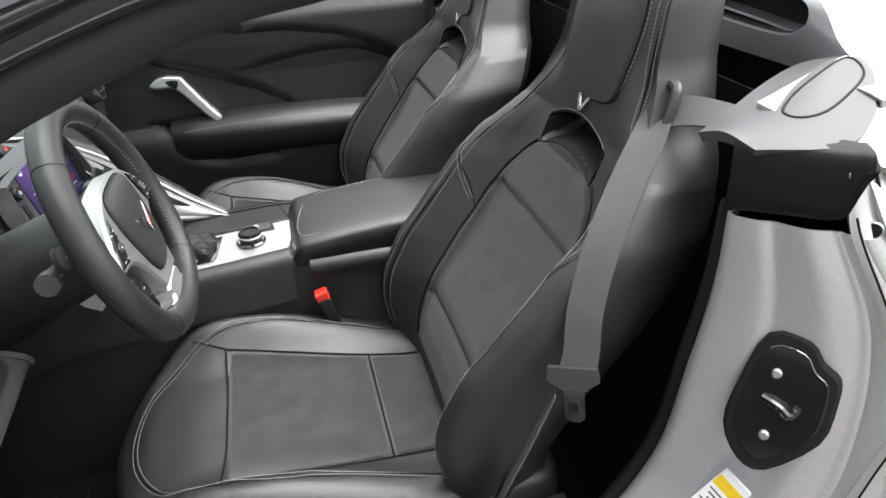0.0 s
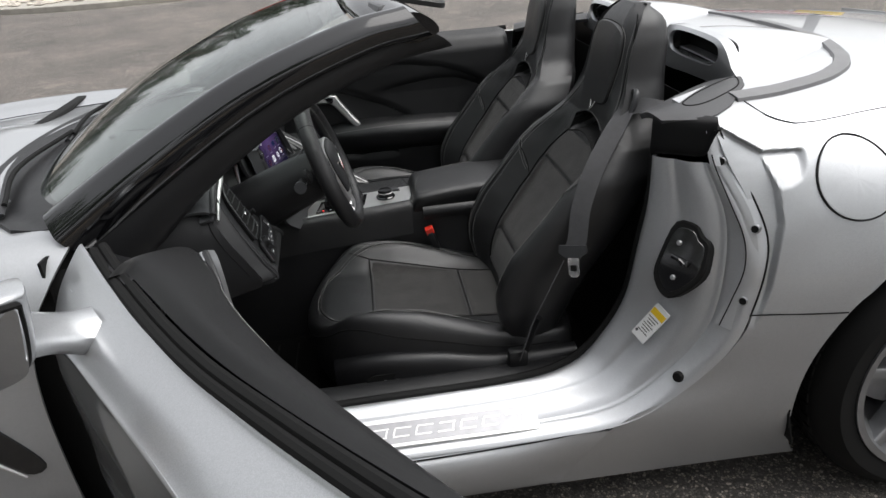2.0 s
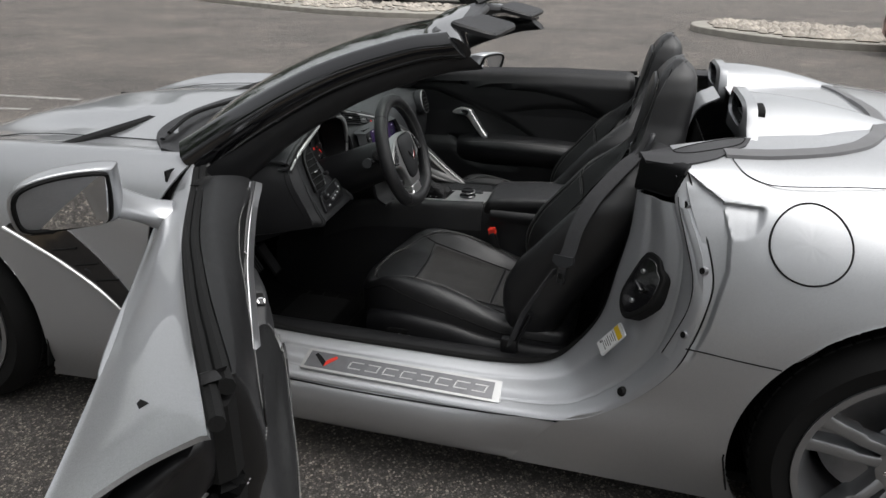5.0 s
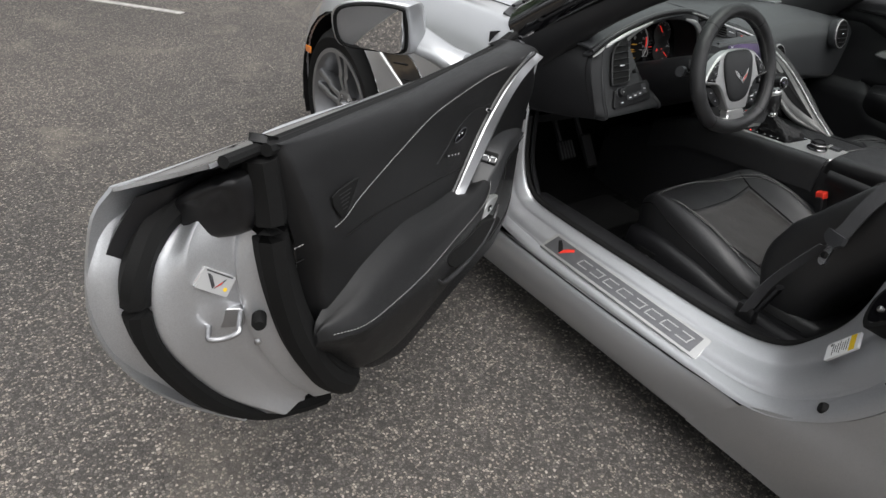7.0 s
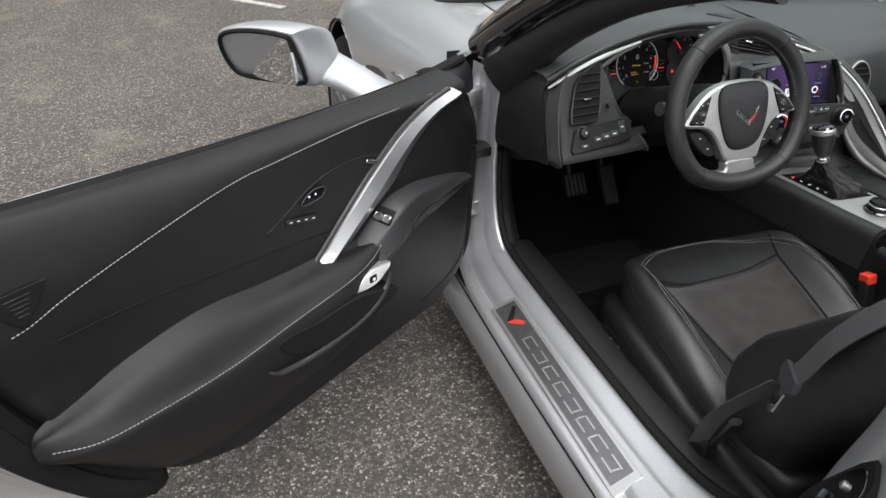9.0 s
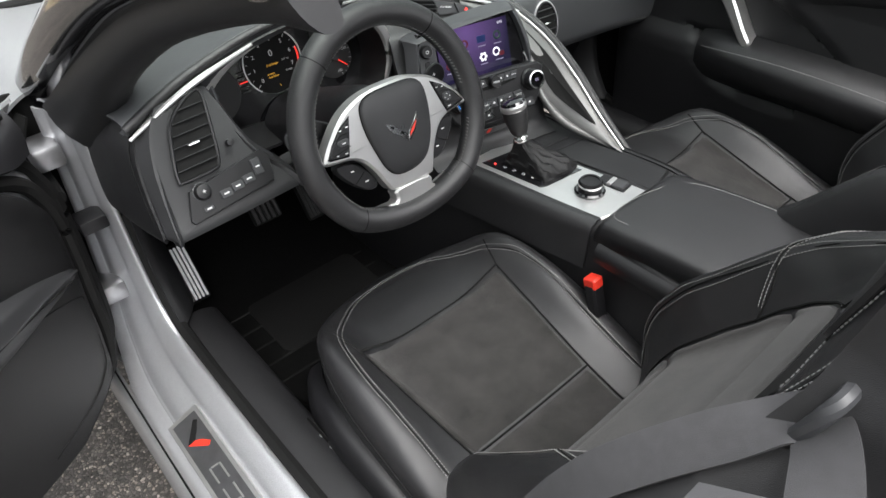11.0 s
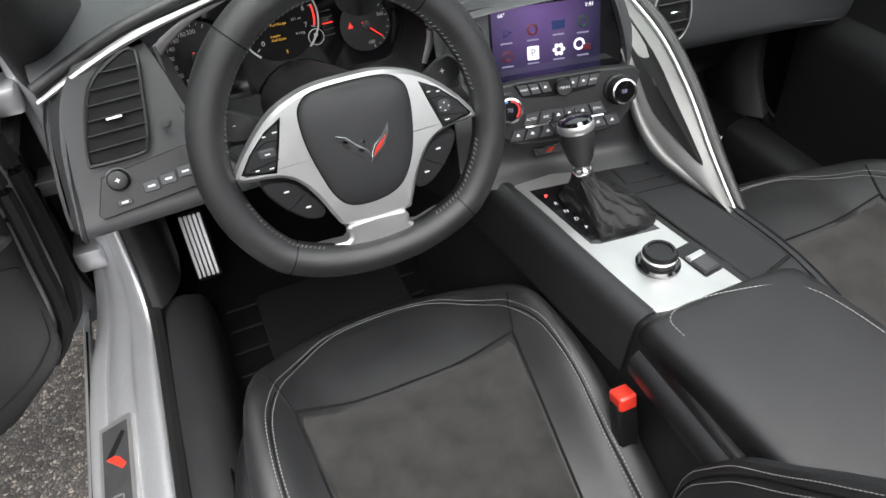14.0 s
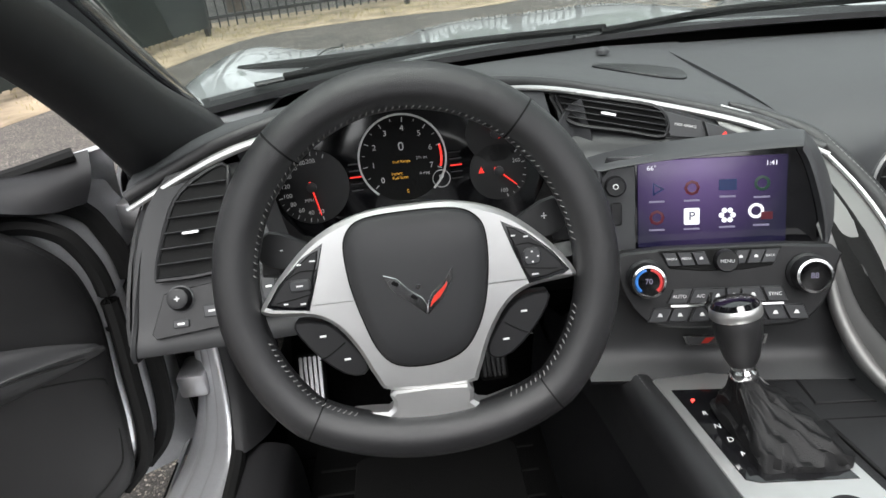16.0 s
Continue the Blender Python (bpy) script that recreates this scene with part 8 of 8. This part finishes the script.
# front end: painted shell between two rubber seals
FE = ((.325, .20, .165, .125), (.36, .155, .128, .085), (.42, .141, .106, .070), (.52, .133, .096, .062), (.62, .123, .090, .058), (.69, .125, .090, .060), (.735, .138, .100, .074), (.765, .16, .113, .086), (.79, .20, .155, .10), (.80, .26, .24, .16))
sheet("door_front_shell", drows([[(o - .045, .105 if z < .72 else .06, z), (o - .02, .04, z), (o, .0, z), (s_ - .012, -.03, z), (s_ + .004, -.046, z), (p - .012, -.056, z), (p + .008, -.058, z), (p + .04, -.05, z)] for z, p, s_, o in FE]), JAMB, door, "silver painted door front", nu=4, nv=3)
tube("front_weatherstrip", [dl((p + s_) / 2 - .002, -.066, z) for z, p, s_, o in FE], .013, RUBBER, door, "black rubber weatherstrip")
tube("front_weatherstrip", [dl((o + s_) / 2 - .006, -.022, z) for z, p, s_, o in FE], .017, RUBBER, door, "black rubber weatherstrip")
sheet("corner_cover", drows([[(.06, .0, .846), (.14, .0, .842), (.26, -.01, .842)], [(.07, -.03, .82), (.14, -.05, .83), (.26, -.06, .85)], [(.09, -.05, .79), (.15, -.08, .80), (.25, -.115, .845)]]), PLASTIC, door, "black corner cover", thick=.006)
for z in (.42, .74):
    obj("door_hinge", box_bm((-.765, 1.835, z), (.05, .07, .045), .008, 2), STEEL, car, "steel door hinge")
chk = box("check_strap", (-.748, 1.80, .60), (.05, .05, .028), PLASTIC, car, "black door check strap", .004)
tube("check_arm", [(-.75, 1.80, .60), (-.80, 1.79, .602), dl(.12, -.06, .60)], .008, PLASTIC, chk, "black check arm", flat=.5)
tube("door_wiring", [(-.735, 1.86, .70), (-.775, 1.89, .69), dl(.06, -.03, .68)], .014, RUBBER, car, "ribbed black wiring boot")
sheet("hinge_well", [[(-.70, 1.815, z), (-.735, 1.86, z), (-.765, 1.895, z), (-.80, 1.90, z)] for z in (.28, .5, .7, .83)], RUBBER, car, "dark hinge well", thick=.006)

# ---- surroundings ----
DIRT = mat("dry dirt verge", (0.30, 0.24, 0.17), 0.95, grain=0.6, scale=60, var=0.35, vscale=3, spec=0.2)
CONCRETE = mat("concrete kerb", (0.36, 0.34, 0.30), 0.85, grain=0.3, scale=90, var=0.15, vscale=4)
PALELINE = mat("worn white line", (0.34, 0.33, 0.31), 0.8, grain=0.5, scale=150, var=0.35, vscale=18)
STONES = mat("pale landscaping stone", (0.42, 0.38, 0.33), 0.8, grain=0.4, scale=40, var=0.4, vscale=3)
IRON = mat("black painted iron", (0.012, 0.012, 0.012), 0.4, grain=0.1, scale=200, var=0.1, vscale=10)
SCREENCLOTH = mat("dark green privacy screen", (0.012, 0.018, 0.016), 0.85, grain=0.5, scale=500, var=0.3, vscale=1.5)
BARK = mat("tree bark", (0.11, 0.085, 0.065), 0.95, grain=1.0, scale=25, var=0.3, vscale=6)
LEAF = mat("green leaves", (0.055, 0.10, 0.03), 0.6, var=0.45, vscale=1.2)
PINE = mat("dark green needles", (0.022, 0.042, 0.016), 0.75, var=0.45, vscale=0.8)
TINT = mat("dark car glass", (0.01, 0.012, 0.014), 0.06, coat=1.0)
TAILRED = mat("tail lamp red", (0.4, 0.01, 0.01), 0.15, coat=1.0)


def slab(name, outline, h, material, label, cat, kind="", n=4, base=0.0):
    return tagged(prism(name, outline, h, Matrix.Identity(4), material, None, "", .015, n, base=base), label, cat, kind=kind)


def rocks(name, pts, size, seed, label):
    rnd = random.Random(seed)
    bm = bmesh.new()
    for x, y, z in pts:
        r = size * rnd.uniform(.5, 1.3)
        ax = [rnd.uniform(.7, 1.3) for _ in range(3)]
        v = [bm.verts.new((x + r * ax[0] * a * rnd.uniform(.8, 1.2), y + r * ax[1] * b * rnd.uniform(.8, 1.2), z + r * .7 * c)) for a, b, c in ((1, 0, 0), (.3, 1, 0), (-.9, .6, .1), (-.8, -.7, 0), (.4, -1, .1), (.2, .1, 1), (0, 0, -.6))]
        for i in range(5):
            bm.faces.new([v[i], v[(i + 1) % 5], v[5]])
            bm.faces.new([v[(i + 1) % 5], v[i], v[6]])
    return tagged(obj(name, bm, STONES, None, "", smooth=False), label, "stones", kind="stuff")


def inside(p, poly):
    c = False
    for (x0, y0), (x1, y1) in zip(poly, poly[1:] + poly[:1]):
        if (y0 > p[1]) != (y1 > p[1]) and p[0] < (x1 - x0) * (p[1] - y0) / (y1 - y0) + x0:
            c = not c
    return c


rnd = random.Random(4)
for poly in ([(15.7, 3.5), (15.4, 5.7), (15.5, 8.5), (17.6, 12.4), (23, 21), (30, 31), (34, 30), (27, 20), (22.4, 15), (19.2, 10), (18.6, 6), (17.6, 3.8), (16.7, 3.2)], [(14.2, -.75), (12.4, -2.0), (11.9, -3.5), (12.2, -4.5), (13.5, -6.5), (16, -9.5), (17.5, -8.5), (14.6, -5.0), (15.9, -2.9), (16.4, -1.1), (15.6, -.6)]):
    slab("kerb", poly, .13, CONCRETE, "pale concrete kerb of a planted island", "kerb", "structure")
    c = np.mean(poly, 0)
    inner = [tuple(c + (np.array(p) - c) * .90) for p in poly]
    xs, ys = zip(*inner)
    pts = []
    while len(pts) < 1100:
        p = (rnd.uniform(min(xs), max(xs)), rnd.uniform(min(ys), max(ys)))
        if inside(p, inner):
            pts.append((*p, .15))
    rocks("island_stones", pts, .11, 7, "pale stones on a planted island")
# worn parking lines
for (x0, y0), (x1, y1), w in (((3.3, 8.6), (3.5, 6.1), .10), ((2.65, 7.9), (2.95, 6.2), .08), ((16.6, 9.6), (15.6, 10.1), .10), ((-1.25, 6.5), (-.70, 5.85), .09), ((.9, 8.2), (1.07, 6.05), .09), ((7.6, -5.5), (4.5, -10), .10), ((8.6, 12.5), (6.0, 12.9), .10)):
    d = np.array((x1 - x0, y1 - y0))
    nn = np.array((-d[1], d[0])) / np.linalg.norm(d) * w / 2
    slab("parking_line", [(x0 + nn[0], y0 + nn[1]), (x0 - nn[0], y0 - nn[1]), (x1 - nn[0], y1 - nn[1]), (x1 + nn[0], y1 + nn[1])], .004, PALELINE, "worn white parking line", "line", "structure", 0, .0)
# verge along the fence
VA = [(-9.5, -9), (-6.2, -1.5), (-3.75, 5.2), (-2.95, 7.1), (-2.25, 9.0), (-1.6, 9.45), (-.4, 9.55), (.8, 9.5), (2.0, 10.4), (5, 13), (10, 17.2), (20, 26)]
VB = [(16, 30), (8, 21), (3, 15.5), (.5, 12.0), (-1.5, 11.2), (-3.2, 11.0), (-4.2, 9.0), (-5.2, 5.2), (-8.5, -1), (-12, -9)]
slab("verge", VA + VB, .02, DIRT, "dry dirt verge below the fence", "verge", "structure", 3)
grass = bmesh.new()
for _ in range(2600):
    k = rnd.randrange(2, 9)
    t = rnd.random()
    p = np.array(VA[k]) * (1 - t) + np.array(VA[k + 1]) * t + np.array((-.8, .6)) * rnd.uniform(.1, 1.6)
    h, w = rnd.uniform(.02, .07), .004
    a = rnd.uniform(0, 6.28)
    q = [grass.verts.new((p[0] + w * math.cos(a) * e, p[1] + w * math.sin(a) * e, z)) for e, z in ((-1, .018), (1, .018))] + [grass.verts.new((p[0] + rnd.uniform(-.03, .03), p[1] + rnd.uniform(-.03, .03), .02 + h))]
    grass.faces.new(q)
tagged(obj("dry_grass", grass, mat("dry grass", (0.30, 0.25, 0.12), 0.8, var=0.4, vscale=5), None, "", smooth=False), "thin dry grass and litter on the verge", "grass", kind="stuff")


# iron fence in two runs, pickets as pieces of each panel


def fence(p0, p1, posts, screen, label):
    p0, p1 = np.array(p0), np.array(p1)
    d = (p1 - p0)
    L = np.linalg.norm(d)
    u = d / L
    ang = math.atan2(u[1], u[0])
    m = Matrix.Translation((*p0, 0)) @ Matrix.Rotation(ang, 4, "Z")
    root = tagged(new("iron_fence"), label, "fence")
    root.matrix_world = m
    for z in (.22, 1.55, 1.85):
        r = obj("rail", box_bm((L / 2, 0, z), (L, .035, .04), .004, 1), IRON, root)
    me = bpy.data.meshes.new("post")
    b = box_bm((0, 0, 1.0), (.065, .065, 2.0), .006, 1)
    b.to_mesh(b_ := me)
    b.free()
    me.materials.append(IRON)
    for k in range(posts + 1):
        o = new("post", me)
        o.parent = root
        o.location = (L * k / posts, 0, 0)
    pk = bpy.data.meshes.new("picket")
    b = box_bm((0, 0, 1.0), (.019, .019, 1.8), .003, 1)
    b.to_mesh(pk)
    b.free()
    pk.materials.append(IRON)
    n = min(int(L / .105), 290)
    for k in range(n):
        o = new("picket", pk)
        o.parent = root
        o.location = (L * (k + .5) / n, 0, 0)
    if screen:
        a, e = screen
        sheet("privacy_screen", [[(x, -.045 + .012 * math.sin(x * 3 + z * 2), z) for x in np.linspace(a * L, e * L, 14)] for z in (.12, .8, 1.5, 1.95)], SCREENCLOTH, root, "dark green privacy screen", nu=2, nv=2, thick=.004, flip=True)
    return root


fence((-9.9, -8.5), (-2.75, 9.7), 9, (.845, 1.0), "black iron picket fence, partly screened")
fence((-2.75, 9.7), (2.2, 11.3), 2, None, "black iron picket fence")
fence((2.2, 11.3), (15.5, 24.0), 7, None, "black iron picket fence")


# trees: tapered trunk, limbs, crown of small leaves
def tree(x, y, h, r, seed, leaf, n, label, conifer=False):
    rd = random.Random(seed)
    root = tagged(new("tree"), label, "tree")
    root.location = (x, y, 0)
    lean = (rd.uniform(-.3, .3), rd.uniform(-.3, .3))
    trunk = [(0, 0, -.05), (lean[0] * .2, lean[1] * .2, h * .3), (lean[0] * .6, lean[1] * .6, h * .6), (lean[0], lean[1], h * .95)]
    bm = tube_bm(cr(np.array(trunk), 4), [h * .022, h * .017, h * .011, h * .003], 8)
    limbs = []
    for k in range(9):
        z = h * rd.uniform(.35, .8)
        a = rd.uniform(0, 6.28)
        q = r * rd.uniform(.5, .9) * (1 if not conifer else (1.1 - z / h) * 1.6)
        e = (q * math.cos(a), q * math.sin(a), z + h * (rd.uniform(.03, .16) if not conifer else -.03))
        limbs.append(e)
        tube_bm(cr(np.array([(lean[0] * z / h, lean[1] * z / h, z), (e[0] * .5, e[1] * .5, (z + e[2]) / 2 + .1), e]), 3), [h * .008, h * .005, h * .002], 5, bm=bm)
    obj("trunk", bm, BARK, root)
    bm = bmesh.new()
    cl = []
    for k in range(34):
        if conifer:
            z = h * rd.uniform(.12, .98)
            rr = r * (1.05 - z / h)
            a = rd.uniform(0, 6.28)
            cl.append((rr * math.cos(a) * rd.uniform(.4, 1), rr * math.sin(a) * rd.uniform(.4, 1), z, r * .33))
        else:
            e = limbs[k % 9]
            cl.append((e[0] * rd.uniform(.2, 1.1) + rd.uniform(-.3, .3) * r, e[1] * rd.uniform(.2, 1.1) + rd.uniform(-.3, .3) * r, e[2] + rd.uniform(-.10, .16) * h, r * rd.uniform(.22, .4)))
    for k in range(n):
        c = cl[rd.randrange(len(cl))]
        v = Vector((rd.gauss(0, 1), rd.gauss(0, 1), rd.gauss(0, .7))).normalized() * c[3] * rd.uniform(.5, 1.1)
        p = Vector(c[:3]) + v
        s_ = h * rd.uniform(.010, .022)
        t1 = Vector((rd.gauss(0, 1), rd.gauss(0, 1), rd.gauss(0, 1))).normalized()
        t2 = t1.orthogonal().normalized()
        bm.faces.new([bm.verts.new(p + t1 * s_ * a + t2 * s_ * .6 * b) for a, b in ((-1, 0), (0, -1), (1, 0), (0, 1))])
    obj("crown", bm, leaf, root, smooth=False)
    return root


rnd = random.Random(11)
for k in range(20):
    t = k / 19
    tree(44 + 14 * t + rnd.uniform(-3, 3), 46 - 38 * t + rnd.uniform(-2, 2), rnd.uniform(8, 12), rnd.uniform(2.6, 3.6), 50 + k, PINE, 2600, "dark green conifer in a belt of trees", k % 3 != 2)
for k, (x, y, h) in enumerate(((-4.5, 10.6, 6.5), (-3.0, 12.6, 7.0), (-.5, 12.3, 6.0), (1.6, 13.6, 6.5), (-6.4, 6.8, 6.5), (-8.6, 2.5, 7), (-10.5, -3, 7.5), (6, 18, 8), (-13, -9, 8))):
    tree(x, y, h, h * .33, 90 + k, LEAF, 4200, "leafy green tree behind the fence")


# ---- parked cars ----
def parked(x, y, heading, paint, label, kind="sedan"):
    """A parked car; heading in degrees, its length along its own x."""
    root = tagged(new("parked_car"), label, "car", "parked cars")
    root.matrix_world = Matrix.Translation((x, y, 0)) @ Matrix.Rotation(radians(heading), 4, "Z")
    hh, wid, L, wb, R = {"sedan": (1.46, .91, 4.8, 2.8, .33), "suv": (1.78, .97, 4.8, 2.9, .39), "coupe": (1.37, .95, 4.8, 2.85, .35)}[kind]
    belt_, nose = hh * .64, (.70 if kind != "suv" else .98)
    prof = [(-L / 2, .38, belt_ * .96), (-L / 2 + .08, .25, belt_ * 1.0), (-wb / 2 - .3, .24, belt_ * 1.04), (-.5, .22, belt_), (wb * .3, .22, belt_ * .98), (wb / 2 + .35, .24, nose * 1.02), (L / 2 - .12, .26, nose * .9), (L / 2, .36, nose * .75)]
    rings = []
    for px, z0, z1 in prof:
        e = .80 if abs(px) > L / 2 - .03 else (.94 if abs(px) > L / 2 - .2 else 1)
        rings.append([(px, wid * e * a, z0 + (z1 - z0) * b) for a, b in ((-.85, 0), (-.99, .25), (-1, .6), (-.94, .9), (-.8, 1), (0, 1.04), (.8, 1), (.94, .9), (1, .6), (.99, .25), (.85, 0), (0, -.02))])
    body = obj("body", rings_bm(rings, 5, 2), paint, root)
    rear = {"sedan": (-1.75, -1.0), "suv": (-2.25, -2.0), "coupe": (-1.9, -.9)}[kind]
    gh = []
    for px, k in ((rear[0], 0), (rear[1], .9), (-.1, 1), (.45, .96), (1.25 if kind != "suv" else 1.2, 0)):
        top = belt_ - .02 + (hh - belt_) * k
        wt = wid * (.92 - .16 * k)
        gh.append([(px, -wid * .93, belt_ - .04), (px, -wt, top - .05 * k), (px, -wt * .8, top), (px, wt * .8, top), (px, wt, top - .05 * k), (px, wid * .93, belt_ - .04)])
    obj("greenhouse", rings_bm(gh, 5, 2), TINT, root, "dark glass")
    rf = [[(px, y_, z_) for y_, z_ in ((-wid * .755, hh - .045), (-wid * .6, hh + .004), (0, hh + .016), (wid * .6, hh + .004), (wid * .755, hh - .045))] for px in (rear[1] - .1, -.3, .3, .62)]
    sheet("roof", rf, paint, root, thick=.02)
    for sgn in (-1, 1):
        for a, b in (((1.22, belt_ - .03), (.55, hh - .04)), ((-.15, belt_ - .03), (-.2, hh - .03)), ((rear[0] + .1, belt_), (rear[1], hh - .05))):
            tube("roof_pillar", [(a[0], sgn * wid * .94, a[1]), (b[0], sgn * wid * .775, b[1])], .035, paint, root, n=2)
        for px in (-wb / 2, wb / 2):
            wm = frame_at((px, sgn * (wid - .10), R), (1, 0, 0), (0, 0, 1)) if sgn < 0 else frame_at((px, sgn * (wid - .10), R), (-1, 0, 0), (0, 0, 1))
            tyre = lathe("wheel", [(R * .66, -.1), (R * .95, -.11), (R, -.07), (R, .07), (R * .95, .11), (R * .66, .105)], wm, RUBBER, root, n=28)
            lathe("rim", [(R * .68, .10), (R * .66, .108), (R * .62, .09), (R * .2, .06), (R * .16, .085), (0, .085)], wm, STEEL, tyre, "grey alloy rim", 28, cap=False)
            for k in range(5):
                obj("rim_spoke", box_bm((R * .38, 0, .092), (R * .5, R * .14, .02), .004, 1, wm @ Matrix.Rotation(2 * math.pi * k / 5, 4, "Z")), CHROME, tyre)
            lathe("arch_shadow", [(R * 1.17, -.02), (R * 1.17, .0), (0, .0)], wm @ Matrix.Translation((0, 0, .085 - .10)), RUBBER, root, n=24)
        box("head_lamp", (L / 2 - .22, sgn * wid * .72, nose * .80), (.34, .24, .12), CHROME, root, bevel=.04)
        box("tail_lamp", (-L / 2 + .10, sgn * wid * .74, belt_ * .86), (.22, .26, .14), TAILRED, root, bevel=.04)
        box("side_mirror", (.95, sgn * (wid + .10), belt_ + .05), (.13, .2, .12), paint, root, bevel=.04)
        tube("sill_trim", [(-wb / 2 + .42, sgn * (wid * .985), .30), (wb / 2 - .42, sgn * (wid * .985), .30)], .02, CHROME, root)
        for dx in (-.25, .75):
            box("door_handle", (dx, sgn * (wid * .985), belt_ * .84), (.16, .03, .03), CHROME, root, bevel=.01)
    return root


parked(23.0, 7.8, 92, paint_mat("black car paint", (.008, .012, .010), .2, .2), "black four-door sedan parked beyond the island")
parked(46.5, 18.5, 110, paint_mat("pale silver paint", (.50, .48, .44)), "pale silver sedan parked by the trees")
parked(30.5, 5.2, 85, paint_mat("orange red paint", (.55, .035, .012), .2, .25), "orange-red coupe parked in the lot", "coupe")
parked(41.5, 3.4, 92, paint_mat("maroon paint", (.10, .008, .015), .3, .3), "maroon car parked far across the lot")
parked(11.55, -5.95, 109, paint_mat("deep red paint", (.16, .008, .008), .3, .25), "deep red sport utility vehicle parked in the lot", "suv")
for k, (x, y) in enumerate(((70, 3), (72, -1.5), (74, -6))):
    parked(x, y, 90, paint_mat("dark grey paint", (.04, .04, .045)), "dark car far across the lot")
bol = tagged(new("bollard"), "yellow painted concrete bollard base", "bollard")
bol.location = (8.1, -5.75, 0)
lathe("base", [(.34, 0), (.34, .75), (.30, .80), (0, .80)], Matrix.Identity(4), YELLOW, bol, n=28)
lathe("pole", [(.10, .80), (.09, 5.0), (0, 5.0)], Matrix.Identity(4), PLASTIC, bol, n=16)
